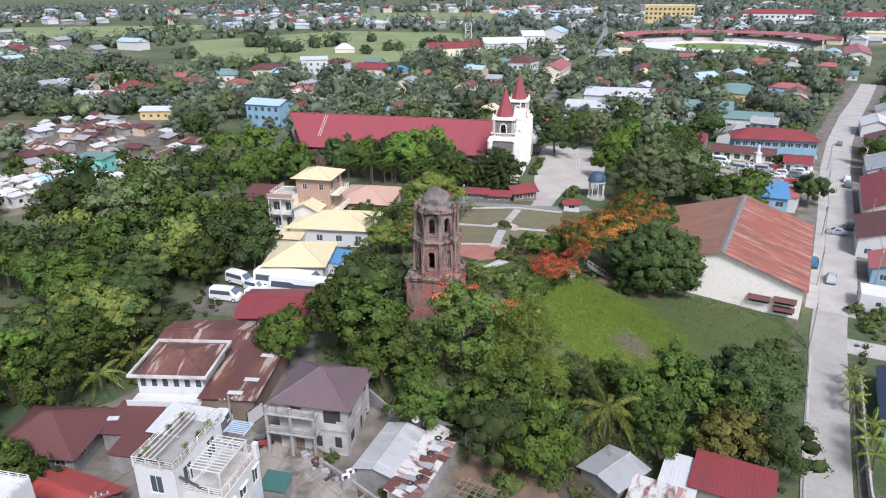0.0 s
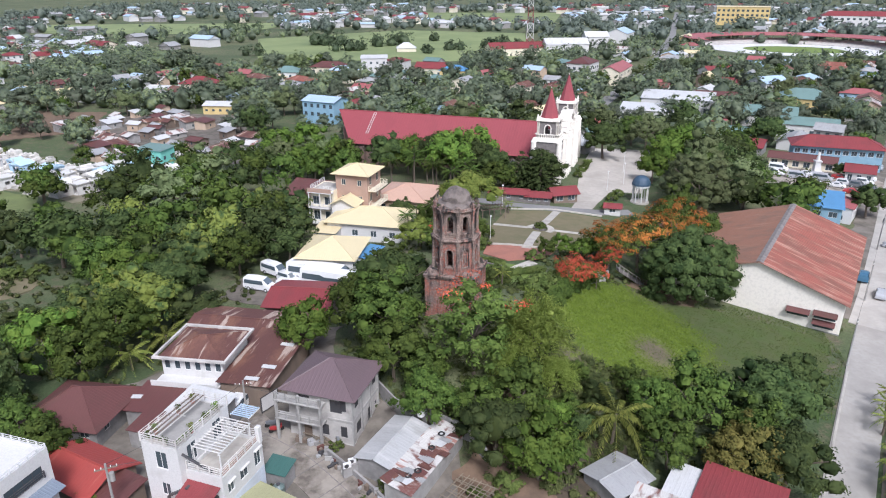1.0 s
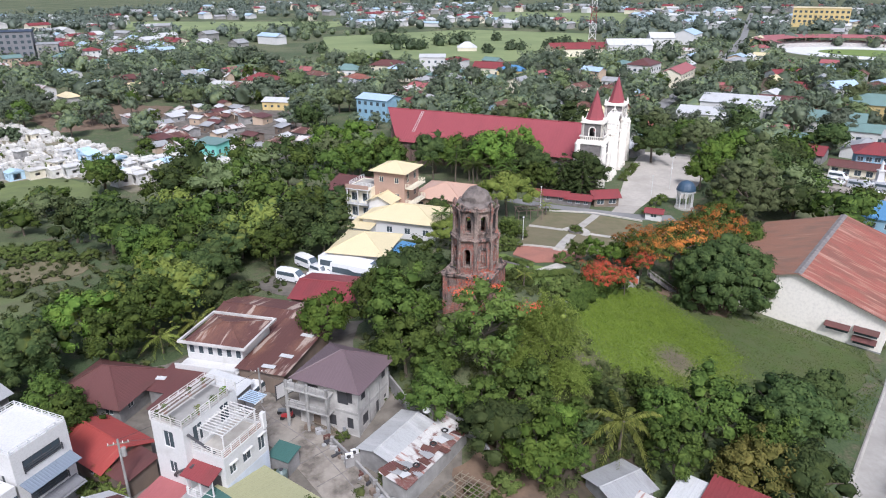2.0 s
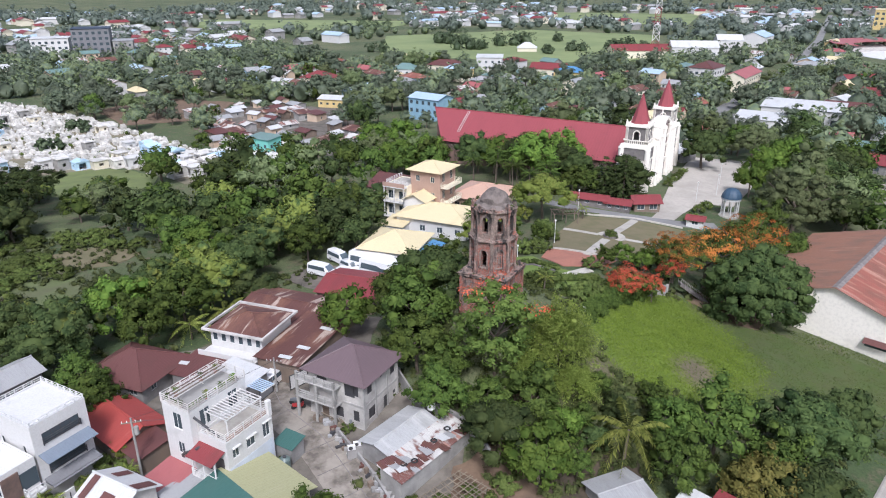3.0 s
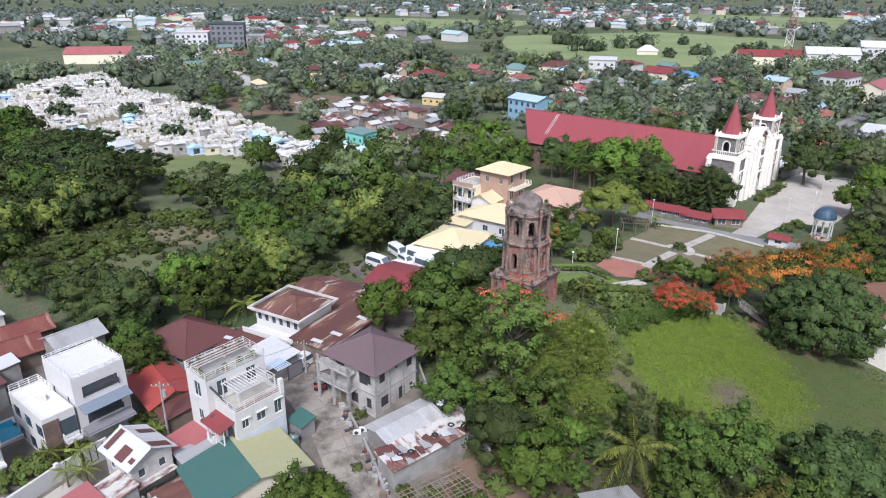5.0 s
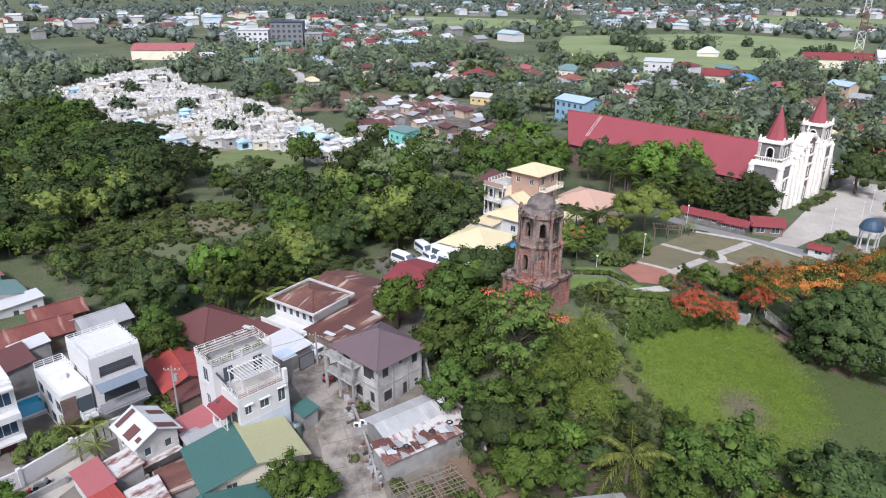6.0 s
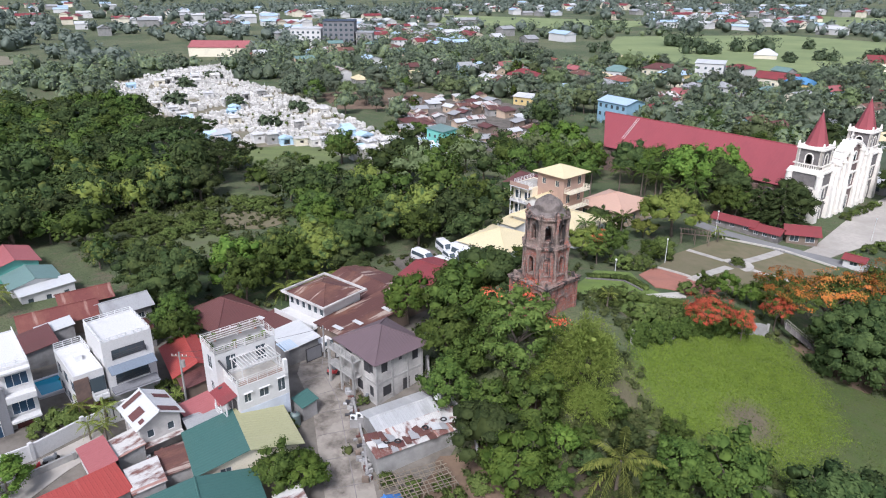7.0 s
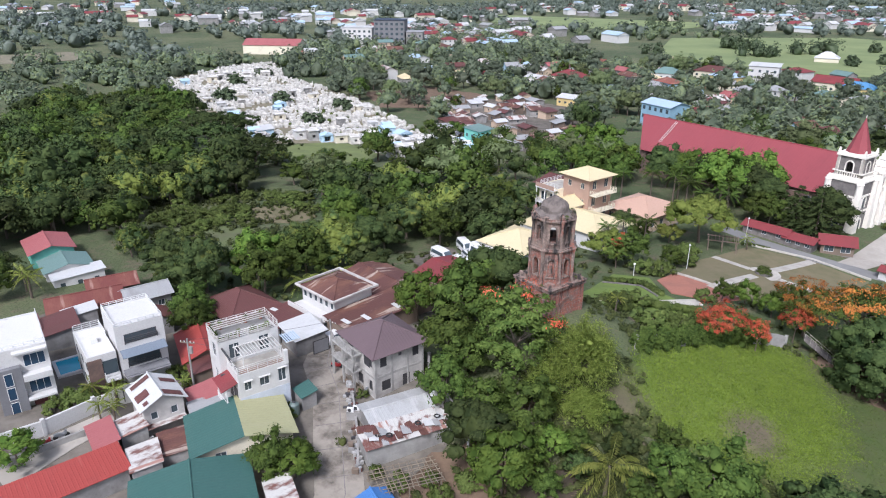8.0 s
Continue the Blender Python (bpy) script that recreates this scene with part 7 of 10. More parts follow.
drape("plaza_path", [(20.8, 154.8), (25.8, 155.6), (28.0, 161.6), (22.4, 160.4)], M_PLAZA, 0.13, 2.0, "pale paved way to the plaza", category="path")


def ring_wall(name, label, x, y, r0, r1, h, material, category):
    bm = bmesh.new()
    k = 28
    z = land(x, y)
    prof = [(r0, -0.5), (r0, h), (r1, h), (r1, -0.5)]
    loops = [[bm.verts.new((r * math.cos(2 * math.pi * i / k), r * math.sin(2 * math.pi * i / k), q)) for i in range(k)] for r, q in prof]
    for a, b in zip(loops, loops[1:] + loops[:1]):
        for i in range(k):
            bm.faces.new((a[i], a[(i + 1) % k], b[(i + 1) % k], b[i]))
    ob = part(name, bm, material, None)
    ob.matrix_basis = pose(x, y, z)
    return tagged(ob, label, category)


ring_wall("garden_roundel", "low round pale paved ring", 12.7, 135.0, 1.7, 3.0, 0.2, M_KERB, "paving")
ring_wall("planter", "round stone planter in the garden", 12.7, 135.0, 1.15, 1.45, 0.6, M_STONE, "planter")
plant("shrub", 12.7, 135.0, 0.85, 0.8)


def kerb(name, label, line, wide, high, material, category, sink=0.3, cap=None, post=0.0, step=2.0):
    """A low wall that follows the land along a line, with piers if post is set."""
    w = thing(name, label, category, pose(line[0][0], line[0][1], 0))
    bm = bmesh.new()
    ox, oy = line[0]
    rows = []
    for (ax, ay), (bx, by) in zip(line, line[1:]):
        d = Vector((bx - ax, by - ay))
        k = max(1, int(d.length / step))
        n = Vector((-d.y, d.x)).normalized() * wide / 2
        for i in range(k + (1 if (bx, by) == line[-1] else 0)):
            f = i / k
            rows.append((ax + d.x * f, ay + d.y * f, n))
    prev = None
    for x, y, n in rows:
        z = land(x, y)
        q = [bm.verts.new((x + s * n.x - ox, y + s * n.y - oy, z + e)) for s, e in ((1, -sink), (1, high), (-1, high), (-1, -sink))]
        if prev:
            for i in range(4):
                bm.faces.new((prev[i], q[i], q[(i + 1) % 4], prev[(i + 1) % 4]))
        else:
            bm.faces.new(q)
        prev = q
    bm.faces.new(prev[::-1])
    bmesh.ops.recalc_face_normals(bm, faces=bm.faces[:])
    part("wall_panel", bm, material, w)
    if post:
        for x, y, n in rows[::2]:
            pm = bmesh.new()
            z = land(x, y)
            box(pm, x - ox - 0.2, y - oy - 0.2, z - sink, x - ox + 0.2, y - oy + 0.2, z + high + post)
            part("pier", pm, cap or material, w)
    return w


WALL_LINE = [(11.6, 85.0), (13.4, 91.5), (15.3, 98.5), (18.2, 104.2), (22.3, 109.8), (23.4, 110.6)]
kerb("retaining_wall", "grey weathered concrete retaining wall with piers", WALL_LINE, 0.3, 1.9, M_BLOCK, "wall", 1.5, M_CEMENT, 0.2, 2.2)
kerb("block_wall", "grey hollow-block boundary wall", [(-9.3, 68.6), (-6.4, 65.3), (-2.2, 64.0), (2.2, 62.6)], 0.25, 2.0, M_BLOCK, "wall", 1.0, M_CEMENT, 0.15, 2.5)
kerb("block_wall", "grey block wall at the foot of the slope", [(2.4, 62.4), (4.2, 60.0)], 0.25, 1.8, M_BLOCK, "wall", 1.0, M_CEMENT, 0.15, 2.5)
kerb("kerb", "pale kerb round the garden terrace", [(2.2, 119.9), (14.6, 117.9)], 0.3, 0.4, M_KERB, "kerb")
kerb("kerb", "pale kerb beside the lane", [(6.0, 150.0), (17.0, 152.2), (27.5, 150.8)], 0.3, 0.35, M_KERB, "kerb")
kerb("boundary_wall", "pale concrete wall beside the road", [(43.6, 52.0), (47.4, 60.4), (52.6, 70.4), (57.3, 79.3), (60.2, 85.0)], 0.22, 1.3, M_KERB, "wall", 0.6, None, 0.1, 3.0)
kerb("white_wall", "white compound wall with square piers", [(-34.8, 25.6), (-33.9, 30.2), (-34.2, 36.0), (-34.0, 38.2)], 0.25, 2.0, M_WHITE, "wall", 0.6, M_WHITE, 0.25, 2.0)
kerb("low_wall", "low concrete wall beside the lane", [(-31.4, 24.0), (-31.2, 28.6), (-30.7, 33.0)], 0.25, 0.9, M_CEMENT, "wall", 0.5, None, 0.1, 1.6)
kerb("block_wall", "low grey wall beside the street", [(-3.6, 50.6), (-6.6, 53.4), (-9.6, 55.8), (-13.0, 58.4)], 0.25, 0.8, M_BLOCK, "wall", 0.6, None, 0.1, 1.6)
kerb("kerb", "low concrete road kerb", [(38.2, 56.9), (44.6, 69.2), (51.3, 82.0), (56.5, 91.8)], 0.3, 0.25, M_KERB, "kerb")
kerb("hedge_wall", "low stone edging of the terrace", [(-5.4, 108), (0.8, 109.4), (5.0, 106.5)], 0.3, 0.3, M_STONE, "edging")

# hedges and vines
hv = Leaves(21)
for line, r, count in (([(-5.4, 108.8), (1.0, 110.2), (5.4, 107.4)], 0.6, 40), ([(0.5, 97.0), (6.0, 101.5), (12.0, 105.5)], 0.9, 46), ([(2.0, 148.5), (9.0, 151.0)], 0.35, 24), ([(14.5, 111), (19.5, 112.5)], 0.7, 24), ([(-2, 115.5), (1.5, 116.5)], 0.6, 16)):
    pts = []
    for i in range(count):
        f = i / (count - 1) * (len(line) - 1)
        k = min(int(f), len(line) - 2)
        x = line[k][0] + (line[k + 1][0] - line[k][0]) * (f - k) + hv.rng.normal() * 0.15
        y = line[k][1] + (line[k + 1][1] - line[k][1]) * (f - k) + hv.rng.normal() * 0.15
        pts.append((x, y, land(x, y) + r * 0.8))
    hv.clumps(np.array(pts), np.full(count, r) * hv.rng.uniform(0.8, 1.2, count), 34, 0.24, np.array([5, 105, 0]), 0.55, 0.9, 0.75)
tagged(hv.mesh_object("hedges", F_SCRUB, None), "clipped green garden hedges", "hedge", "", "stuff")
vv = Leaves(22)
pts = []
for i in range(300):
    f = vv.rng.uniform(0, 3.6)
    k = min(int(f), 3)
    x = WALL_LINE[k][0] + (WALL_LINE[k + 1][0] - WALL_LINE[k][0]) * (f - k) + vv.rng.normal() * 0.35 + 0.1
    y = WALL_LINE[k][1] + (WALL_LINE[k + 1][1] - WALL_LINE[k][1]) * (f - k) + vv.rng.normal() * 0.35
    pts.append((x, y, land(x, y) + vv.rng.uniform(0.3, 2.5)))
vv.clumps(np.array(pts), vv.rng.uniform(0.5, 1.0, len(pts)), 40, 0.3, np.array([10, 100, 0]), 0.6, 1.2, 0.65)
tagged(vv.mesh_object("vines", F_MID, None), "green creepers hanging over the retaining wall", "creeper", "", "stuff")

# undergrowth on the slopes, along walls and edges
uv = Leaves(23)
urng = random.Random(9)
spots = []
SOIL = ((14.6, 76.2, 1.7), (5.8, 69.8, 1.8), (27.0, 86.0, 3.4))
BELTS = ((-166, 146, -118, 180, 34), (-12, 66, 22, 82, 260), (12, 56, 44, 82, 270), (8, 66, 22, 77, 190), (10, 56, 21, 66, 70), (-8, 52, 12, 66, 90), (-16, 70, -4, 96, 110), (44, 83, 58, 100, 60), (41.5, 58, 46, 74, 50), (26, 112, 45, 118, 50), (-118, 66, -72, 112, 420), (-112, 68, -80, 116, 160), (-66, 56, -40, 74, 60), (-44, 96, -36, 112, 30), (0, 86, 16, 97, 90), (60, 86, 90, 118, 60), (38, 118, 52, 150, 70), (-46, 76, -36, 92, 40), (12, 108, 26, 124, 60), (-20, 96, -6, 128, 70))
for x0, y0, x1, y1, k in BELTS:
    for i in range(k):
        x, y = urng.uniform(x0, x1), urng.uniform(y0, y1)
        if not inside(x, y, LAWN) and all(math.hypot(x - a, y - b) > r for a, b, r in SOIL) and not (30 < x < 58 and 80 < y < 108) and not inside(x, y, GARDEN) and all(math.hypot(x - a, y - b) > r for a, b, r in OCCUPIED) and math.hypot(x + 1, y - 83.6) > 5 and abs((x - 42.6) - (y - 60.5) * 0.53) > 4.2:
            spots.append((x, y, urng.uniform(0.35, 1.0)))
cl = np.array([(x, y, land(x, y) + r * 0.45) for x, y, r in spots])
uv.clumps(cl, np.array([s[2] for s in spots]), 24, 0.40, np.array([0, 80, -30]), 0.5, 0.8, 0.6)
tagged(uv.mesh_object("undergrowth", F_BRUSH, None), "tangled green undergrowth and weeds", "undergrowth", "", "stuff")

# grass tufts on the lawns
gv = Leaves(24)
gp = []
while len(gp) < 42000:
    x, y = gv.rng.uniform(11, 44), gv.rng.uniform(74, 112)
    edge = noise.noise(Vector((x * 0.35, y * 0.35, 3))) * 2.2 + noise.noise(Vector((x * 1.1, y * 1.1, 5))) * 1.0
    rich, bald = cover(x, y)
    if rich + edge * 0.22 > gv.rng.uniform(-0.15, 1.0) and bald + edge * 0.18 < gv.rng.uniform(0.3, 0.8):
        gp.append((x, y, land(x, y) + 0.15))
gp = np.array(gp)
along = unit(gv.rng.normal(size=gp.shape) * np.array([0.6, 0.6, 0.1]) + np.array([0, 0, 0.7]))
gv.blades(gp, unit(np.cross(along, gv.rng.normal(size=gp.shape))), 0.26, 0.45, along)
tagged(gv.mesh_object("grass", F_GRASS, None), "long bright green grass on the slope", "grass", "", "stuff")
sv = Leaves(25)
sp = []
while len(sp) < 17000:
    x, y = sv.rng.uniform(24, 58), sv.rng.uniform(79, 110)
    if abs((x - 42.6) - (y - 60.5) * 0.53) > 3.5 and noise.noise(Vector((x * 0.3, y * 0.3, 11))) > -0.22:
        sp.append((x, y, land(x, y) + 0.12))
sp = np.array(sp)
along = unit(sv.rng.normal(size=sp.shape) * np.array([0.6, 0.6, 0.1]) + np.array([0, 0, 0.7]))
sv.blades(sp, unit(np.cross(along, sv.rng.normal(size=sp.shape))), 0.24, 0.5, along)
tagged(sv.mesh_object("weeds", F_SCRUB, None), "short weeds scattered over the flat grass", "weeds", "", "stuff")

# stair down from the terrace
def stair():
    s = thing("outdoor_stair", "worn concrete stair down the slope", "stair", pose(25.4, 112.2, 0, 0, 0, 18))
    top, n = 2.4, 18
    for sy in (-0.6, 0.6):
        bm = bmesh.new()
        rod(bm, (0, sy, top + 0.7), (0.28 * n, sy, top - 0.2 * n + 0.7), 0.03, 5)
        rail = part("handrail", bm, M_KERB, s, "pale painted handrail")
        for i in range(0, n + 1, 3):
            bm = bmesh.new()
            rod(bm, (0.28 * i, sy, top - 0.2 * i - 0.5), (0.28 * i, sy, top - 0.2 * i + 0.7), 0.025, 5)
            part("post", bm, M_KERB, rail)
    for i in range(n):
        bm = bmesh.new()
        z = top - 0.2 * i
        box(bm, 0.28 * i, -0.55, z - 0.6, 0.28 * (i + 1), 0.55, z)
        part("step", bm, M_STONE, s)


stair()

# ---- small structures ----
for x, y, tn, L in ((6.2, 158.6, -8, 9.0), (13.2, 157.4, -8, 5.6)):
    building("garden_shed", "low shed with red metal roof", x, y, tn, L, 3.2, 2.0, M_STONE, R_RED, "gable", 0.7, 0.5, [(0, 3, 0.8, 1.0, 0.8)])
building("open_pavilion", "open pavilion with dark red roof", 19.0, 160.6, 20, 6.0, 4.2, 2.4, M_WOODWALL, R_RED, "gable", 1.1, 0.6, [(0, 2, 0.6, 1.8, 1.5), (3, 1, 0.6, 1.8, 1.5), (1, 1, 0.6, 1.8, 1.5)])
building("kiosk", "small white kiosk with red roof", 30.2, 153.6, -10, 3.6, 2.4, 2.0, M_WHITE, R_RED, "gable", 0.6, 0.4, [(0, 1, 0.8, 1.4, 0.8)])


def pergola():
    t = thing("garden_pergola", "weathered timber pergola with open roof slats", "pergola", pose(2.4, 142.6, land(2.4, 142.6), 0, 0, 20))
    for x in (-2.6, 0, 2.6):
        for y in (-1.5, 1.5):
            bm = bmesh.new()
            box(bm, x - 0.08, y - 0.08, -0.3, x + 0.08, y + 0.08, 2.2)
            part("post", bm, M_WOODWALL, t)
    for y in (-1.5, 1.5):
        bm = bmesh.new()
        box(bm, -3.0, y - 0.07, 2.2, 3.0, y + 0.07, 2.4)
        part("beam", bm, M_WOODWALL, t)
    for i in range(9):
        bm = bmesh.new()
        box(bm, -2.8 + 0.7 * i - 0.05, -2.0, 2.4, -2.8 + 0.7 * i + 0.05, 2.0, 2.52)
        part("slat", bm, M_WOODWALL, t)


pergola()


def gazebo():
    g = thing("gazebo", "white gazebo with a blue dome", "gazebo", pose(38.3, 164.6, land(38.3, 164.6)) @ Matrix.Diagonal((0.8, 0.8, 0.9, 1)))
    bm = bmesh.new()
    prism(bm, ngon(12, 2.9), -0.6, 0.4)
    part("platform", bm, M_KERB, g)
    for k in range(8):
        a = k * math.pi / 4
        bm = bmesh.new()
        rod(bm, (2.3 * math.cos(a), 2.3 * math.sin(a), 0.4), (2.3 * math.cos(a), 2.3 * math.sin(a), 4.6), 0.2, 8, 0.16)
        part("column", bm, M_WHITE, g)
    bm = bmesh.new()
    prism(bm, ngon(16, 2.75), 4.6, 5.1)
    part("ring_beam", bm, M_WHITE, g)
    bm = bmesh.new()
    prof = [(2.9, 5.1), (2.75, 5.7), (2.35, 6.5), (1.7, 7.15), (0.9, 7.5), (0.15, 7.65)]
    loops = [[bm.verts.new((r * math.cos(2 * math.pi * i / 16), r * math.sin(2 * math.pi * i / 16), z)) for i in range(16)] for r, z in prof]
    for p, q in zip(loops, loops[1:]):
        for i in range(16):
            bm.faces.new((p[i], p[(i + 1) % 16], q[(i + 1) % 16], q[i]))
    bm.faces.new(loops[-1])
    bm.faces.new(loops[0][::-1])
    part("dome", bm, surface("dark_blue_dome", (0.035, 0.068, 0.11), (0.055, 0.09, 0.13), rough=0.5), g)


gazebo()


def monument():
    m = thing("monument", "white stepped monument with a plain figure", "monument", pose(95.9, 204.0, land(95.9, 204.0)))
    bm = bmesh.new()
    prism(bm, ngon(8, 2.4), -0.5, 0.6)
    prism(bm, ngon(8, 1.7), 0.6, 1.3)
    prism(bm, ngon(4, 1.3, math.pi / 4), 1.3, 4.0, 0.8)
    prism(bm, ngon(4, 1.35, math.pi / 4), 4.0, 4.4)
    part("pedestal", bm, M_WHITE, m)
    bm = bmesh.new()
    prism(bm, ngon(8, 0.6), 4.4, 6.0, 0.6)
    prism(bm, ngon(8, 0.45), 6.0, 6.9, 0.5)
    part("figure", bm, M_WHITE, m)


monument()


def lamp_post(x, y, tall=5.5):
    p = thing("lamp_post", "slim grey garden lamp post with globe", "lamp post", pose(x, y, land(x, y)), "garden lamp posts")
    bm = bmesh.new()
    rod(bm, (0, 0, -0.3), (0, 0, tall), 0.07, 6, 0.05)
    part("pole", bm, M_ALU, p)
    bm = bmesh.new()
    bmesh.ops.create_icosphere(bm, subdivisions=2, radius=0.2, matrix=pose(0, 0, tall + 0.18))
    part("globe", bm, M_PLASTIC, p)


for x, y, tl in ((36.5, 179.1, 5.5), (38.2, 191.2, 5.5), (2.6, 124.3, 4.5), (-2.8, 114.3, 2.0), (31.2, 171.5, 5), (4.6, 149.6, 5.5)):
    lamp_post(x, y, tl)


def utility_pole(x, y, tall, lean=0.0, turn=0.0, box_on=False):
    p = thing("utility_pole", "grey utility pole with crossarm and insulators", "utility pole", pose(x, y, land(x, y)) @ pose(0, 0, 0, 0, lean, turn), "utility poles")
    bm = bmesh.new()
    rod(bm, (0, 0, -1), (0, 0, tall), 0.16, 8, 0.1)
    part("pole", bm, M_CEMENT, p)
    bm = bmesh.new()
    box(bm, -1.0, -0.05, tall - 0.6, 1.0, 0.05, tall - 0.48)
    part("crossarm", bm, M_WOODWALL, p)
    for q in (-0.9, -0.4, 0.4, 0.9):
        bm = bmesh.new()
        rod(bm, (q, 0, tall - 0.48), (q, 0, tall - 0.3), 0.05, 6)
        part("insulator", bm, M_PLASTIC, p)
    if box_on:
        bm = bmesh.new()
        rod(bm, (0.35, 0, tall - 2.0), (0.35, 0, tall - 1.1), 0.24, 10)
        part("transformer", bm, M_CEMENT, p, "grey drum transformer")


POLES = [(57.2, 93.6, 7.5, 14, 62, False), (-30.0, 46.6, 7.6, 0, 30, True), (-24.2, 64.6, 5.0, 0, 10, False), (70.6, 117.5, 8, 0, 62, False), (84.6, 143.0, 8, 0, 62, True), (100.4, 172, 8, 0, 62, False), (116, 200.5, 8, 0, 62, False), (81.2, 117.0, 8, 0, 62, False), (97.0, 146.5, 8, 0, 62, False), (112.2, 174, 8, 0, 62, False)]
for x, y, tl, ln, tn, tr in POLES:
    utility_pole(x, y, tl, ln, tn, tr)


def wire(a, b, sag=0.8):
    bm = bmesh.new()
    a, b = Vector(a), Vector(b)
    pts = [a.lerp(b, i / 10) - Vector((0, 0, sag * 4 * (i / 10) * (1 - i / 10))) for i in range(11)]
    side = (b - a).cross(Vector((0, 0, 1))).normalized() * 0.02
    rings = [[bm.verts.new(p - a + o) for o in (side, -side, Vector((0, 0, 0.035)))] for p in pts]
    for p, q in zip(rings, rings[1:]):
        for k in range(3):
            bm.faces.new((p[k], p[(k + 1) % 3], q[(k + 1) % 3], q[k]))
    w = part("overhead_wire", bm, M_DARK, None)
    w.matrix_basis = Matrix.Translation(a)
    tagged(w, "thin black overhead power wire", "wire", "overhead wires")


for i, j in ((3, 4), (4, 5), (5, 6), (7, 8), (8, 9)):
    for dz in (0.35, 0.6):
        a, b = POLES[i], POLES[j]
        wire((a[0], a[1], land(a[0], a[1]) + a[2] - dz), (b[0], b[1], land(b[0], b[1]) + b[2] - dz))
for a, b in (((-30.0, 46.6, 9.0), (-24.2, 64.6, 6.4)), ((-30.0, 46.6, 8.8), (-23.6, 52.0, 8.0)), ((-24.2, 64.6, 6.3), (-17.6, 61.6, 7.6)), ((57.0, 93.4, 2.4), (70.6, 117.5, 2.8))):
    wire(a, b, 0.5)


# ---- vehicles ----
def loft_body(bm, rows, half):
    """A vehicle body from side-profile stations (x, bottom, top, half width at the top)."""
    prev = None
    for x, zb, zt, wt in rows:
        q = [bm.verts.new(p) for p in ((x, -half, zb), (x, half, zb), (x, half, (zb + zt) / 2 + 0.1), (x, wt, zt), (x, -wt, zt), (x, -half, (zb + zt) / 2 + 0.1))]
        if prev:
            for i in range(6):
                bm.faces.new((prev[i], q[i], q[(i + 1) % 6], prev[(i + 1) % 6]))
        else:
            bm.faces.new(q[::-1])
        prev = q
    bm.faces.new(prev)
    bmesh.ops.recalc_face_normals(bm, faces=bm.faces[:])


def vehicle(name, label, category, paint, x, y, turn, kind, z=None):
    v = thing(name, label, category, place(x, y, (land(x, y) + 0.12) if z is None else z, turn))
    spec = {"sedan": (4.4, 0.85, [(-2.2, 0.35, 0.75, 0.6), (-1.9, 0.25, 1.0, 0.75), (-1.3, 0.25, 1.05, 0.78), (-0.7, 0.25, 1.45, 0.6), (0.5, 0.25, 1.48, 0.6), (1.2, 0.25, 1.0, 0.78), (2.0, 0.25, 0.85, 0.7), (2.2, 0.35, 0.6, 0.6)], 0.32, (-1.35, 1.35), [(-0.75, 0.6, 1.08, 1.4)]),
            "suv": (4.6, 0.9, [(-2.3, 0.4, 1.0, 0.7), (-2.2, 0.35, 1.6, 0.66), (-1.2, 0.35, 1.78, 0.68), (0.3, 0.35, 1.76, 0.66), (1.1, 0.35, 1.12, 0.8), (2.1, 0.35, 1.0, 0.76), (2.3, 0.45, 0.7, 0.66)], 0.36, (-1.4, 1.4), [(-2.0, 0.45, 1.15, 1.66)]),
            "van": (5.3, 0.95, [(-2.65, 0.4, 1.5, 0.8), (-2.55, 0.35, 2.2, 0.78), (-0.5, 0.35, 2.28, 0.8), (1.2, 0.35, 2.2, 0.76), (2.1, 0.35, 1.35, 0.82), (2.55, 0.35, 1.1, 0.78), (2.65, 0.45, 0.8, 0.7)], 0.36, (-1.6, 1.7), [(-2.4, 1.35, 1.3, 1.95)]),
            "bus": (11.5, 1.25, [(-5.75, 0.5, 2.0, 1.15), (-5.65, 0.4, 3.2, 1.1), (-1.0, 0.4, 3.3, 1.12), (4.6, 0.4, 3.25, 1.1), (5.5, 0.4, 2.6, 1.14), (5.75, 0.5, 1.4, 1.1)], 0.5, (-3.6, 3.8), [(-5.3, 4.9, 1.6, 2.6)])}[kind]
    ln, half, rows, wr_, axles, glass = spec
    bm = bmesh.new()
    loft_body(bm, rows, half)
    part("body", bm, paint, v)
    x0, x1, z0, z1 = glass[0]
    for sy in (-1, 1):
        bm = bmesh.new()
        v4 = [bm.verts.new(p) for p in ((x0, sy * (half - 0.015), z0), (x1, sy * (half - 0.015), z0), (x1 - 0.25, sy * (half - 0.13), z1), (x0 + 0.1, sy * (half - 0.13), z1))]
        w4 = [bm.verts.new(p.co + Vector((0, sy * 0.06, 0.02))) for p in v4]
        bm.faces.new(w4)
        for i in range(4):
            bm.faces.new((v4[i], v4[(i + 1) % 4], w4[(i + 1) % 4], w4[i]))
        part("side_window", bm, M_GLASS, v, "dark side window glass")
    top = [r for r in rows if r[2] > 0.9 * max(q[2] for q in rows)]
    a = top[-1]
    b = rows[rows.index(a) + 1]
    bm = bmesh.new()
    q = [bm.verts.new(p) for p in ((a[0] + 0.08, -a[3] * 0.95, a[2] - 0.02), (a[0] + 0.08, a[3] * 0.95, a[2] - 0.02), (b[0] + 0.02, b[3] * 0.95, b[2] + 0.06), (b[0] + 0.02, -b[3] * 0.95, b[2] + 0.06))]
    w4 = [bm.verts.new(p.co + Vector((0.04, 0, 0.03))) for p in q]
    bm.faces.new(w4)
    for i in range(4):
        bm.faces.new((q[i], q[(i + 1) % 4], w4[(i + 1) % 4], w4[i]))
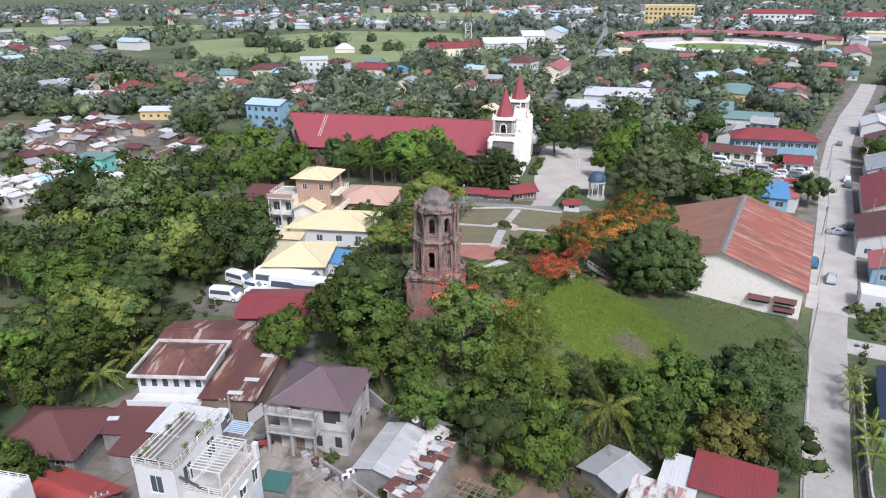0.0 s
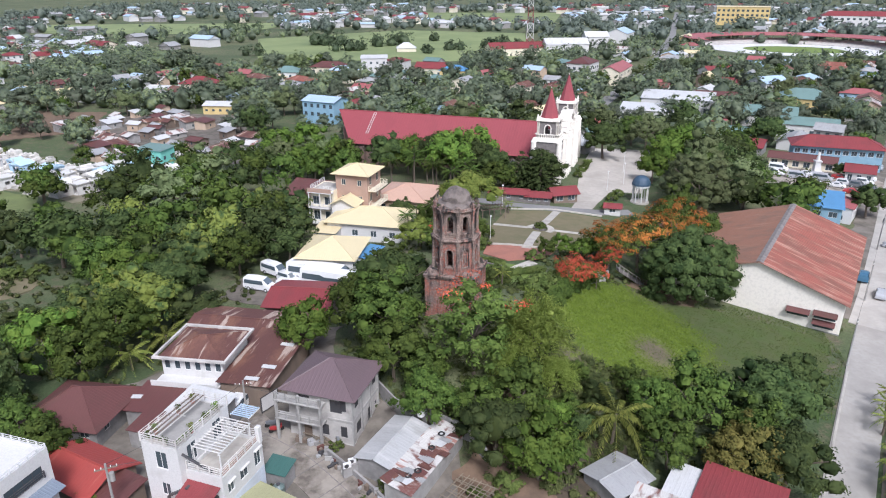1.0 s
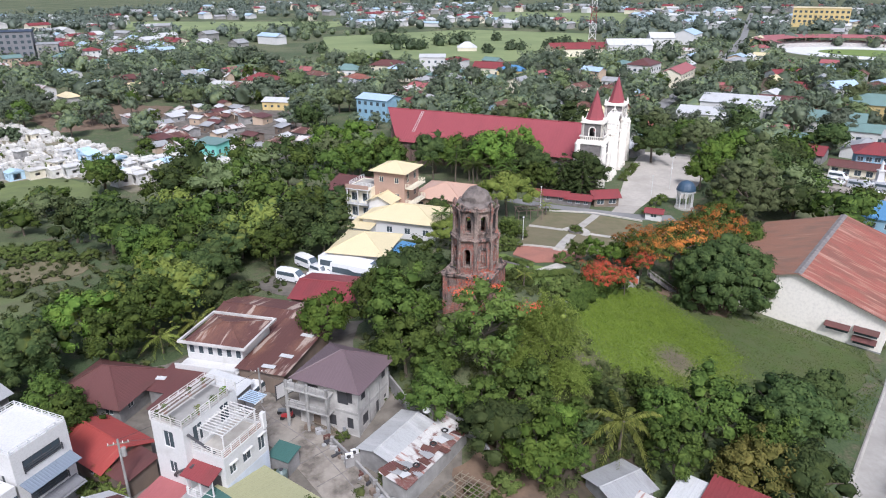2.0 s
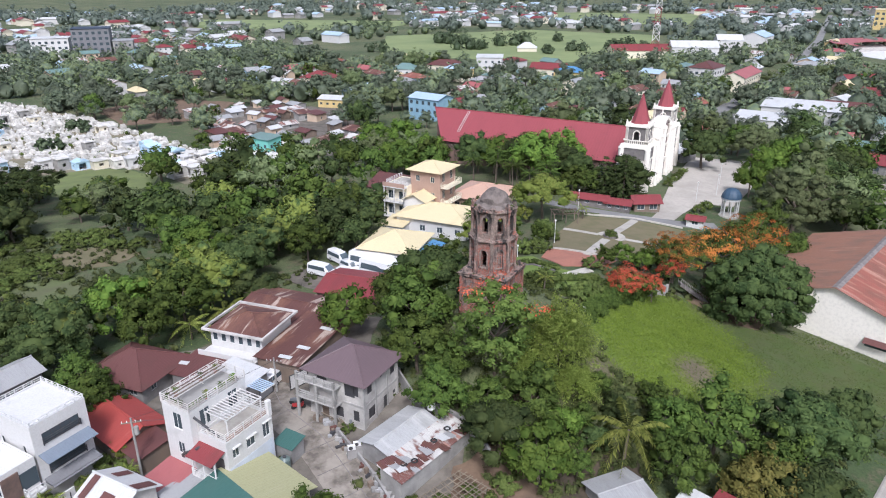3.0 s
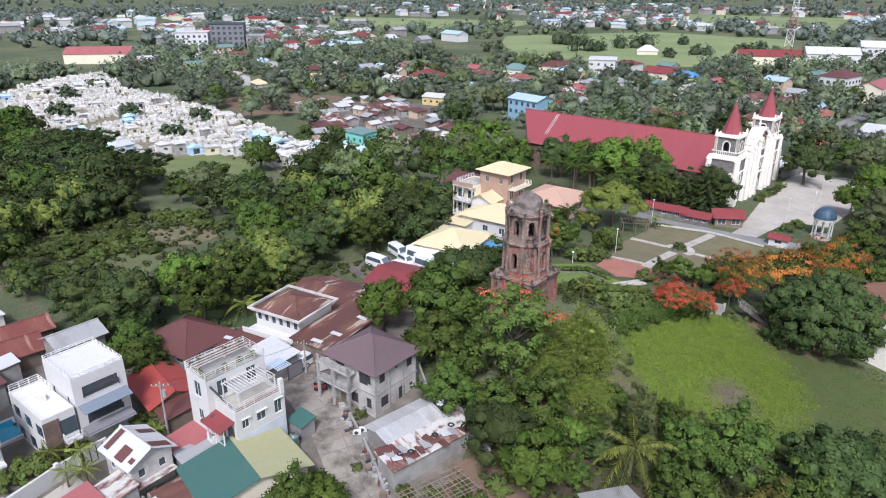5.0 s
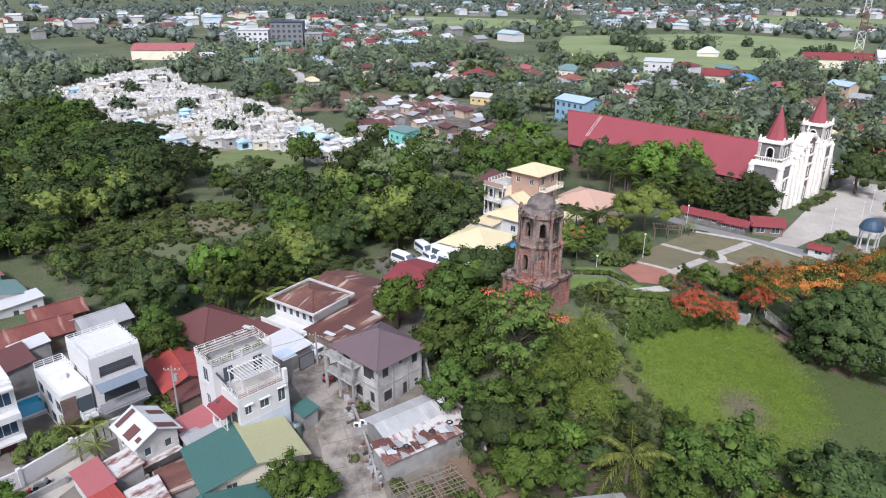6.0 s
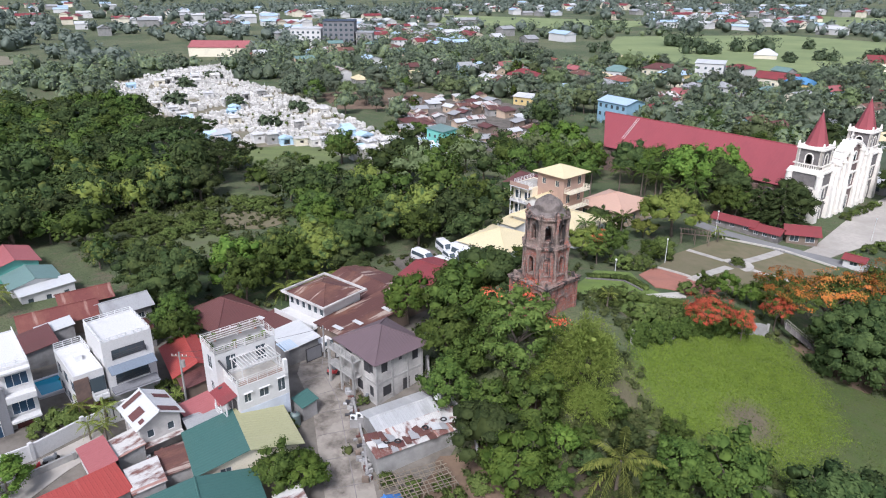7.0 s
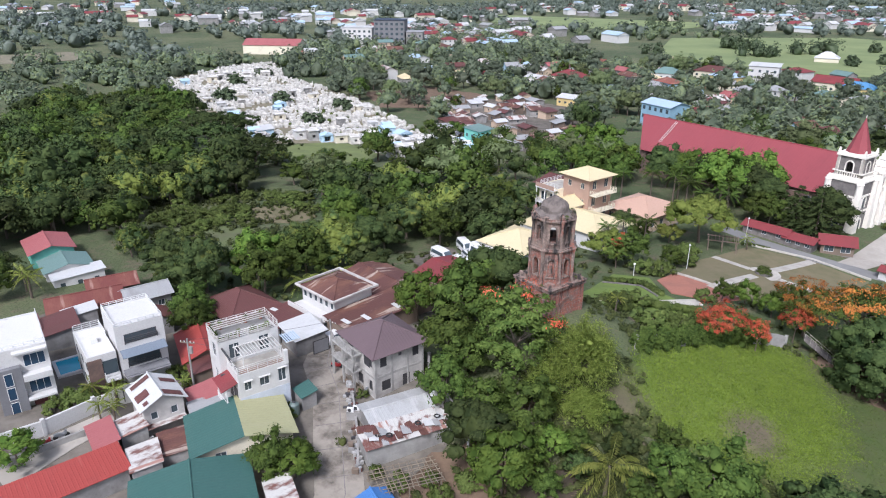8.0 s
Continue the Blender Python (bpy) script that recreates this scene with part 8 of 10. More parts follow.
    part("windscreen", bm, M_GLASS, v, "dark windscreen glass")
    for ax in axles:
        for sy in (-1, 1):
            bm = bmesh.new()
            rod(bm, (ax, sy * (half - 0.2), wr_), (ax, sy * (half + 0.02), wr_), wr_, 14)
            wheel = part("wheel", bm, M_TYRE, v, "black tyre")
            bm = bmesh.new()
            rod(bm, (ax, sy * (half + 0.015), wr_), (ax, sy * (half + 0.035), wr_), wr_ * 0.55, 10)
            part("rim", bm, M_ALU, wheel, "grey wheel rim")
    return v


P_WHITE = surface("white_car_paint", (0.78, 0.78, 0.78), (0.7, 0.7, 0.7), rough=0.25, relief=0.02)
P_SILVER = surface("silver_car_paint", (0.40, 0.41, 0.43), (0.36, 0.37, 0.39), rough=0.3, relief=0.02)
P_GREY = surface("grey_car_paint", (0.16, 0.17, 0.18), (0.14, 0.15, 0.16), rough=0.3, relief=0.02)
P_BLUE = surface("blue_car_paint", (0.06, 0.16, 0.26), (0.05, 0.14, 0.24), rough=0.35, relief=0.02)
P_RED = surface("red_car_paint", (0.4, 0.04, 0.04), (0.35, 0.04, 0.04), rough=0.3, relief=0.02)
vehicle("van", "white high-roof passenger van parked in the yard", "van", P_WHITE, -36.2, 102.4, -12, "van")
vehicle("van", "white passenger van parked beside the trees", "van", P_WHITE, -35.6, 108.6, -30, "van")
vehicle("van", "white passenger van parked behind the red roof", "van", P_WHITE, -31.8, 105.4, -28, "suv")
vehicle("bus", "white coach with dark windows in the yard", "bus", P_WHITE, -26.6, 105.6, -14, "bus")
vehicle("bus", "white coach parked behind another coach", "bus", P_WHITE, -23.2, 102.4, -14, "bus")
vehicle("van", "white passenger van near the red roof", "van", P_WHITE, -30.0, 101.0, -14, "van")
for paint, lab, x, y, tn, k in ((P_SILVER, "silver sedan driving on the concrete road", 74.3, 119.6, 62, "sedan"), (P_SILVER, "silver sedan on the road", 88.6, 144.2, 152, "sedan"), (P_GREY, "dark grey suv parked at the roadside", 93.6, 137.2 + 11, 62, "suv"), (P_BLUE, "blue pickup parked beside the warehouse", 74.6, 127.0, 62, "suv"), (P_GREY, "dark suv parked at the roadside", 112.0, 182.0, 62, "suv"), (P_WHITE, "white suv parked at the roadside", 114.6, 187.4, 62, "suv"), (P_SILVER, "silver car parked by the shops", 118.8, 214.0, 62, "sedan"), (P_GREY, "grey car on the far road", 139.5, 237.0, 62, "sedan")):
    vehicle("car", lab, "car", paint, x, y, tn, k)
crng = random.Random(12)
for i, (x, y) in enumerate(((99.5, 193.1), (96.3, 190.6), (94.9, 197.0), (102.2, 191.2), (100.9, 199.9), (86.3, 206.9), (105.6, 194.9), (91.0, 192.5), (88.5, 198.0), (104, 187.5), (97.5, 184.5), (108.0, 199.5), (84.0, 201.5), (92.4, 202.5))):
    vehicle("car", "car standing in the parking lot", "car", (P_WHITE, P_WHITE, P_SILVER, P_GREY, P_RED, P_WHITE)[i % 6], x, y, -28 + crng.uniform(-6, 6), ("suv", "sedan", "van")[i % 3])


def motorbike(x, y, turn, paint):
    b = thing("motorbike", "small motorbike parked at the wall", "motorbike", place(x, y, land(x, y) + 0.12, turn), "parked motorbikes")
    tagged(b, "small motorbike parked at the wall")
    for q in (-0.6, 0.6):
        bm = bmesh.new()
        rod(bm, (q, -0.05, 0.28), (q, 0.05, 0.28), 0.28, 12)
        part("wheel", bm, M_TYRE, b)
    bm = bmesh.new()
    loft_body(bm, [(-0.75, 0.55, 0.75, 0.1), (-0.2, 0.35, 0.8, 0.14), (0.2, 0.3, 0.65, 0.1), (0.5, 0.4, 0.95, 0.1), (0.65, 0.7, 0.95, 0.08)], 0.16)
    part("body", bm, paint, b)
    bm = bmesh.new()
    rod(bm, (0.45, -0.35, 1.0), (0.45, 0.35, 1.0), 0.025, 5)
    part("handlebar", bm, M_DARK, b)


for x, y, tn, pt in ((-31.9, 29.4, 70, P_RED), (-32.9, 27.6, 65, P_GREY), (-32.0, 31.2, 80, P_GREY), (-12.2, 60.2, 120, P_GREY), (-20.4, 62.6, 30, P_GREY), (-19.6, 61.6, 30, P_RED), (72.4, 106.4, 150, P_GREY), (73.0, 107.6, 150, P_RED), (73.8, 109.0, 150, P_GREY)):
    motorbike(x, y, tn, pt)


# ---- yard things ----
def pool():
    p = thing("swimming_pool", "small blue swimming pool with pale rim", "pool", pose(-46.5, 38.1, land(-46.5, 38.1) + 0.25, 0, 0, -12))
    bm = bmesh.new()
    for x0, y0, x1, y1 in ((-2.4, -1.8, 2.4, -1.4), (-2.4, 1.4, 2.4, 1.8), (-2.4, -1.4, -2.0, 1.4), (2.0, -1.4, 2.4, 1.4)):
        box(bm, x0, y0, -0.4, x1, y1, 0.12)
    part("rim", bm, M_WHITE, p)
    bm = bmesh.new()
    box(bm, -2.0, -1.4, -0.4, 2.0, 1.4, 0.0)
    part("water", bm, M_WATER, p, "clear blue water")


pool()


def water_tank(x, y, z, r=0.5, h=1.1, mat=None, label="small plastic water tank"):
    w = thing("water_tank", label, "water tank", pose(x, y, z))
    bm = bmesh.new()
    prism(bm, ngon(14, r), 0, h * 0.85, 1.0)
    prism(bm, ngon(14, r), h * 0.85, h, 0.5)
    part("tank", bm, mat or M_PLASTIC, w)
    bm = bmesh.new()
    prism(bm, ngon(10, r * 0.35), h, h + 0.08)
    part("lid", bm, M_DARK, w)


water_tank(-3.2, 62.6, 4.75, 0.45, 0.9)
water_tank(-16.1, 51.8, land(-16.1, 51.8) + 0.1, 0.6, 1.7, surface("grey_green_plastic", (0.12, 0.16, 0.15), (0.1, 0.13, 0.12), rough=0.4), "grey-green water tank beside the street")
building("teal_lean_to", "small lean-to with dark green sheet roof", -16.7, 54.0, -14, 2.4, 1.9, 1.9, M_BLOCK, R_GREEN, "shed", 0.4, 0.2)


def gate(x, y, turn, w, h, frame_mat, infill, label):
    g = thing("gate", label, "gate", place(x, y, None, turn))
    for q in (-w / 2, w / 2):
        bm = bmesh.new()
        box(bm, q - 0.06, -0.05, 0, q + 0.06, 0.05, h)
        part("post", bm, frame_mat, g)
    for z in (0.15, h - 0.1):
        bm = bmesh.new()
        box(bm, -w / 2 + 0.06, -0.04, z, w / 2 - 0.06, 0.04, z + 0.1)
        part("rail", bm, frame_mat, g)
    bm = bmesh.new()
    box(bm, -w / 2 + 0.06, -0.02, 0.25, w / 2 - 0.06, 0.02, h - 0.1)
    part("panel", bm, infill, g)


gate(-21.9, 66.2, 62, 2.6, 2.2, M_DARK, M_WHITE, "open steel gate leaf with pale panel")
gate(-24.9, 63.3, 80, 2.4, 2.2, M_DARK, M_SLATE, "closed dark steel gate leaf")
gate(-34.1, 32.0, 90, 3.0, 2.0, M_WHITE, M_WHITE, "white panelled compound gate")


def aircon(x, y, z, turn):
    a = thing("aircon_unit", "white outdoor air conditioner unit", "air conditioner", pose(x, y, z, 0, 0, turn))
    bm = bmesh.new()
    box(bm, -0.42, -0.15, 0, 0.42, 0.15, 0.6)
    bmesh.ops.bevel(bm, geom=bm.edges[:], offset=0.03, segments=1, affect='EDGES')
    part("case", bm, M_PLASTIC, a)
    bm = bmesh.new()
    rod(bm, (-0.1, -0.17, 0.3), (-0.1, -0.15, 0.3), 0.24, 12)
    part("fan_grille", bm, M_DARK, a)


aircon(-9.6, 56.0, land(-9.6, 56.0) + 1.3, 30)
aircon(-10.0, 55.4, land(-10.0, 55.4) + 1.2, 30)
kerb("block_wall", "short block wall carrying air conditioners", [(-9.0, 56.3), (-10.4, 55.1)], 0.4, 1.25, M_BLOCK, "wall", 0.5)

# loose sheets and weights on the shack roofs
srng = random.Random(33)
sheet_mats = [R_RUST, R_GREY, R_RUSTWHITE, R_WHITE, R_MAROON, R_RUST]
for i in range(26):
    f = srng.uniform(-5.0, 5.0)
    q = srng.uniform(-1.3, 1.3)
    a = radians(67)
    x, y = -2.05 + math.cos(a) * f - math.sin(a) * q, 57.2 + math.sin(a) * f + math.cos(a) * q
    z = 1.0 + 2.5 + 0.5 * (q + 1.6) / 3.2 + 0.12
    bm = bmesh.new()
    slope(bm, (-0.9, -0.45, 0), (1, 0, 0), (0, 1, 0.12), srng.uniform(1.2, 2.2), srng.uniform(0.7, 1.2), rib=0.2, high=0.02, thick=0.02)
    ob = part("loose_roof_sheet", bm, sheet_mats[i % 6], None)
    ob.matrix_basis = pose(x, y, z, srng.uniform(-3, 3), srng.uniform(-3, 3), 67 + srng.uniform(-14, 14) + 90 * (i % 2))
    tagged(ob, "loose corrugated sheet patching the shack roof", "roof sheet", "loose roof sheets")
for x, y, z in ((-0.7, 60.4, 4.0), (-2.5, 54.4, 3.88), (-3.4, 53.6, 3.88), (-1.5, 58.0, 3.98)):
    bm = bmesh.new()
    k = 14
    loops = [[bm.verts.new(((0.3 + 0.11 * math.cos(b)) * math.cos(2 * math.pi * i / k), (0.3 + 0.11 * math.cos(b)) * math.sin(2 * math.pi * i / k), 0.1 + 0.1 * math.sin(b))) for i in range(k)] for b in (0, 1.57, 3.14, 4.71)]
    for p, q in zip(loops, loops[1:] + loops[:1]):
        for i in range(k):
            bm.faces.new((p[i], p[(i + 1) % k], q[(i + 1) % k], q[i]))
    ob = part("old_tyre", bm, M_TYRE, None)
    ob.matrix_basis = pose(x, y, z)
    tagged(ob, "old black tyre weighing down the roof", "tyre", "old tyres")

# bamboo trellis in the earth yard
trng = random.Random(8)
tr = thing("bamboo_trellis", "low trellis of dry bamboo poles", "trellis", pose(1.7, 52.4, land(1.7, 52.4) + 0.1, 0, 0, 60))
for i in range(13):
    bm = bmesh.new()
    x = -3.6 + i * 0.6
    rod(bm, (x + trng.uniform(-0.25, 0.25), -2.3, 1.5 + trng.uniform(0, 0.2)), (x + trng.uniform(-0.25, 0.25), 2.1, 1.5), 0.05, 5)
    part("pole", bm, M_BAMBOO, tr)
for i in range(8):
    bm = bmesh.new()
    y = -2.0 + i * 0.56
    rod(bm, (-4.0, y + trng.uniform(-0.2, 0.2), 1.42), (3.9, y + trng.uniform(-0.2, 0.2), 1.45 + trng.uniform(0, 0.2)), 0.05, 5)
    part("pole", bm, M_BAMBOO, tr)
for x in (-3.5, 0, 3.5):
    for y in (-1.9, 1.8):
        bm = bmesh.new()
        rod(bm, (x, y, -0.6), (x, y, 1.5), 0.06, 5)
        part("post", bm, M_BAMBOO, tr)

# potted plants on the roof decks
for i, (lx, ly, lz) in enumerate(((-1.5, -3.2, 8.85), (-1.6, -2.2, 8.85), (1.5, -1.0, 8.85), (1.6, 0.8, 8.85), (1.5, 2.6, 8.85), (-1.5, 2.9, 8.85), (-1.6, 1.0, 8.85), (5.0, -2.4, 4.85), (5.1, -0.6, 4.85), (5.0, 2.6, 4.85), (2.6, -2.5, 4.85), (4.2, 2.7, 4.85), (3.2, -2.5, 4.85))):
    m = pose(-24.1, 50.9, 1.9, 0, 0, -14) @ pose(lx, ly, lz)
    p = thing("potted_plant", "green plant in a small clay pot", "potted plant", m, "potted plants")
    bm = bmesh.new()
    prism(bm, ngon(10, 0.16), 0, 0.35, 1.35)
    part("pot", bm, M_REDPAVE, p)
    lv = Leaves(300 + i)
    lv.clumps(np.array([[0, 0, 0.65]]), np.array([0.45]), 60, 0.2, np.array([0, 0, 0.2]), 0.5, 1.0, 0.5)
    lv.mesh_object("leaves", (F_MID, F_BRIGHT, F_YELLOW)[i % 3], p)
tb = thing("patio_table", "dark outdoor table with benches", "table", pose(-24.1, 50.9, 1.9, 0, 0, -14) @ pose(4.2, 0.6, 4.85))
for nm, b6 in (("tabletop", (-0.7, -0.4, 0.68, 0.7, 0.4, 0.74)), ("bench", (-0.7, -0.9, 0.4, 0.7, -0.6, 0.45)), ("bench", (-0.7, 0.6, 0.4, 0.7, 0.9, 0.45))):
    slab(tb, nm, *b6, M_DARK)
for x in (-0.55, 0.55):
    slab(tb, "leg", x - 0.05, -0.85, 0, x + 0.05, 0.85, 0.4, M_DARK)
    slab(tb, "leg", x - 0.04, -0.05, 0.4, x + 0.04, 0.05, 0.68, M_DARK)

# clutter beside the street
for i in range(62):
    f = srng.random()
    x, y = -16.0 + 13.0 * f + srng.uniform(-0.6, 0.6), 60.2 - 10.0 * f + srng.uniform(-0.4, 0.4)
    if i > 44:
        x, y = srng.uniform(-25.4, -22.6), srng.uniform(36.4, 39.8)
    bm = bmesh.new()
    w, d, h = srng.uniform(0.25, 0.8), srng.uniform(0.2, 0.5), srng.uniform(0.2, 0.7)
    box(bm, -w / 2, -d / 2, 0, w / 2, d / 2, h)
    bmesh.ops.bevel(bm, geom=bm.edges[:], offset=0.03, segments=1, affect='EDGES')
    ob = part("crate", bm, (M_WOODWALL, M_BLOCK, M_CEMENT, M_DARK, R_RUST, R_GREY)[i % 6], None)
    ob.matrix_basis = place(x, y, land(x, y) + 0.1, srng.uniform(0, 90))
    tagged(ob, "weathered crate standing beside the street", "crate", "street clutter")
for i in range(12):
    x, y = -14.5 + srng.uniform(-1.5, 1.8), 60.0 + srng.uniform(-1.0, 1.2)
    bm = bmesh.new()
    rod(bm, (-1.2, 0, 0), (1.2, 0, 0.1), 0.06, 5)
    ob = part("timber_pole", bm, M_BAMBOO, None)
    ob.matrix_basis = place(x, y, land(x, y) + 0.2 + 0.1 * (i % 4), 150 + srng.uniform(-15, 15))
    tagged(ob, "loose timber pole stacked by the house", "timber", "stacked timber")
plant("bright", -8.0, 45.4, 1.0, 0.75)
plant("mid", -9.8, 43.8, 0.6, 0.6)
plant("bright", -52.0, 30.0, 0.7)
plant("bright", -30.4, 26.2, 0.9, 0.7)
plant("mid", -42.0, 53.6, 0.75)
plant("mid", -46.0, 56.0, 0.8)
plant("yellow", -33.8, 48.6, 0.3, 0.4)
for x, y, s in ((-34.8, 46.6, 0.8), (-46.8, 40.6, 0.6)):
    plant("shrub", x, y, s)
for x, y, s in ((71.6, 106.4, 0.9), (72.4, 102.5, 1.0), (75, 104.6, 1.1), (70.2, 100.2, 0.9), (77.5, 102.0, 1.2), (26.0, 187.5, 0.8), (27.0, 191.0, 0.8), (28.2, 195.4, 0.8), (29.0, 199.0, 0.8), (24.6, 183.0, 0.8), (31.5, 164.0, 0.9), (33.5, 168.0, 0.9), (29.6, 157.5, 0.9), (20.6, 165.0, 0.8)):
    plant("shrub", x, y, s)

# patched roofs and lean-tos packed between the houses
building("rusty_lean_to", "lean-to with rust-brown patched roof", -20.0, 38.6, -25, 4.4, 3.4, 2.0, M_BLOCK, R_RUST, "shed", 0.3, 0.2, z=1.3)
building("white_lean_to", "lean-to with pale sheet roof", -19.8, 35.0, -20, 4.2, 3.0, 2.2, M_BLOCK, R_RUSTWHITE, "shed", 0.3, 0.2, z=1.4)
building("porch_canopy", "cluttered porch with white sheet canopy", -26.2, 36.6, -10, 3.4, 2.8, 2.0, M_CEMENT, R_RUSTWHITE, "shed", 0.3, 0.2, z=1.6)
building("zinc_lean_to", "lean-to with grey zinc roof", -23.2, 44.2, -20, 2.6, 3.4, 2.1, M_BLOCK, R_GREY, "shed", 0.3, 0.2, z=1.6)
building("rusty_shed", "shed with rust-striped white roof", -5.4, 41.8, -25, 4.4, 2.6, 2.0, M_WOODWALL, R_RUSTWHITE, "shed", 0.3, 0.2, z=0.6)
building("back_shed", "low shed with maroon roof behind the garage", -33.6, 60.0, -10, 3.0, 3.4, 2.0, M_BLOCK, R_MAROON, "shed", 0.3, 0.2, z=1.6)
building("back_shed", "small shed with zinc roof beside the house", -47.0, 47.4, -14, 3.0, 3.6, 2.2, M_BLOCK, R_GREY, "shed", 0.4, 0.2, z=1.8)
building("rusty_row_house", "row house with rusted red roof", -66.0, 53.0, 72, 7.0, 5.0, 2.8, M_WOODWALL, R_REDRUST, "gable", 1.0, 0.5, z=1.0)
building("maroon_shed", "low shed with maroon roof beside the row", -58.0, 37.0, -14, 5.0, 3.6, 2.6, M_BLOCK, R_MAROON, "shed", 0.5, 0.3, z=1.8)
for x, y, tn, mat in ((-37.8, 64.6, 4, R_WHITE), (-36.2, 66.2, 8, R_WHITE), (-23.2, 70.4, -6, R_WHITE), (-22.6, 76.0, -8, R_WHITE), (-24.4, 67.6, -4, R_WHITE)):
    bm = bmesh.new()
    slope(bm, (-0.9, -0.35, 0), (1, 0, 0), (0, 1, 0.03), 1.8, 0.7, rib=0.2, high=0.02, thick=0.03)
    ob = part("loose_roof_sheet", bm, mat, None)
    ob.matrix_basis = pose(x, y, (1.3 + 2.1 + 0.36) if x < -30 else (1.4 + 3.4 + 0.33), 3 if x < -30 else 1.3, 0, tn)
    tagged(ob, "pale metal sheet patching a dark roof", "roof sheet", "loose roof sheets")
vehicle("car", "white car parked beneath the workshop roof", "car", P_WHITE, -25.6, 67.4, 80, "suv")
for x, y, s in ((-33.0, 47.4, 0.6), (-31.8, 46.6, 0.5), (-17.0, 51.9, 0.6), (-16.2, 51.0, 0.7), (-8.8, 47.2, 0.6), (-10.2, 48.4, 0.6), (-6.0, 54.4, 0.5), (-9.0, 57.4, 0.5), (-12.0, 59.2, 0.5), (1.2, 52.0, 0.8), (3.4, 54.6, 0.7), (-1.6, 51.4, 0.6), (5.6, 54.0, 0.8), (6.6, 57.0, 0.9)):
    plant("shrub", x, y, s)
sw = thing("slotted_wall", "white wall panel with tall dark slots", "wall", place(-33.4, 39.6, None, 78))
slab(sw, "panel", -1.6, -0.1, -0.5, 1.6, 0.1, 2.6, M_WHITE)
# dark strips on the panel's face put the slots' inner shade into colour
for k in range(4):
    slab(sw, "slot", -1.1 + 0.7 * k, -0.125, 0.4, -0.98 + 0.7 * k, -0.104, 2.3, M_DARK, "raised dark strip painting in a shaded slot")
for i, (lx, ly, lz, tn, ln) in enumerate(((5.2, 0.4, 4.85, 90, 2.4), (5.2, -2.0, 4.85, 90, 1.2), (1.7, -2.4, 9.02, 90, 1.8), (1.7, 1.4, 9.02, 90, 2.6), (-0.4, -3.4, 9.02, 0, 2.2), (3.4, 2.8, 4.85, 0, 2.0))):
    p = thing("planter_box", "concrete planter box with trailing green plants", "planter", pose(-24.1, 50.9, 1.9, 0, 0, -14) @ pose(lx, ly, lz, 0, 0, tn), "planter boxes")
    slab(p, "box", -ln / 2, -0.18, 0, ln / 2, 0.18, 0.32, M_KERB)
    lv = Leaves(400 + i)
    k = int(ln * 3.2)
    lv.clumps(np.stack([np.linspace(-ln / 2, ln / 2, k), lv.rng.normal(size=k) * 0.06, np.full(k, 0.48)], 1), lv.rng.uniform(0.16, 0.36, k), 34, 0.16, np.array([0, 0, 0.0]), 0.5, 1.0, 0.5)
    lv.mesh_object("greenery", (F_YELLOW, F_MID, F_SCRUB)[i % 3], p)


# ---- named buildings farther off ----
def far_house(x, y, turn, L, W, h, wall, roof, kind="gable", rise=1.6, label="", name="town_house", wins=(), z=None, cat="house"):
    sunk = [(side, k, sill + 0.8, w, hh) for side, k, sill, w, hh in wins]
    return building(name, label or "town house with a metal roof", x, y, turn, L, W, h + 0.8, wall, roof, kind, rise, 0.5, sunk, (), (land(x, y) if z is None else z) - 0.8, 0, False, category=cat)


far_house(-71.0, 281.0, -20, 15.5, 11, 9.2, M_BLUE_WALL, R_PALEBLUE, "gable", 1.5, "blue three-storey building with pale blue roof", "blue_building", [(0, 5, 6.6, 1.4, 1.5), (0, 5, 3.2, 1.4, 1.5), (3, 3, 6.6, 1.4, 1.5), (3, 3, 3.2, 1.4, 1.5)], -6.5, "building")
far_house(-106.0, 203.0, -16, 9.5, 6, 7.6, M_TEAL_WALL, R_TEAL, "shed", 0.5, "turquoise two-storey house with flat roof", "turquoise_house", [(0, 3, 4.6, 1.1, 1.2), (0, 3, 1.2, 1.1, 1.2), (1, 2, 4.6, 1.0, 1.2)], -7.8)
far_house(-124.0, 302.0, 0, 16, 10, 4.0, M_YELLOW_WALL, R_WHITE, "gable", 1.2, "long yellow shed with white roof", "yellow_shed", [(0, 5, 1.4, 1.2, 1.0)])
far_house(-152.0, 342.0, -10, 17, 13, 8.0, M_CREAM, R_RED, "hip", 3.0, "two-storey cream house with red hip roof", "red_roof_house", [(0, 5, 4.6, 1.6, 1.6), (0, 5, 1.0, 1.6, 1.6)])
far_house(-176.0, 352.0, -10, 20, 9, 3.6, M_WHITE, R_WHITE, "gable", 1.2, "low white sheds with pale roofs", "white_shed")
far_house(-130.0, 418.0, 5, 16, 11, 4.6, M_WHITE, R_TEAL, "hip", 3.0, "house with pale green hip roof", "green_roof_house", [(0, 4, 1.4, 1.5, 1.4)])
far_house(-110.0, 444.0, -10, 24, 12, 4.6, M_CREAM, R_MAROON, "hip", 3.0, "wide house with maroon roof", "maroon_roof_house", [(0, 5, 1.4, 1.5, 1.4)])
far_house(-97.0, 424.0, -15, 16, 10, 5.0, M_YELLOW_WALL, R_PALEBLUE, "hip", 2.4, "yellow house with blue-grey roof", "yellow_house", [(0, 4, 1.4, 1.4, 1.4)])
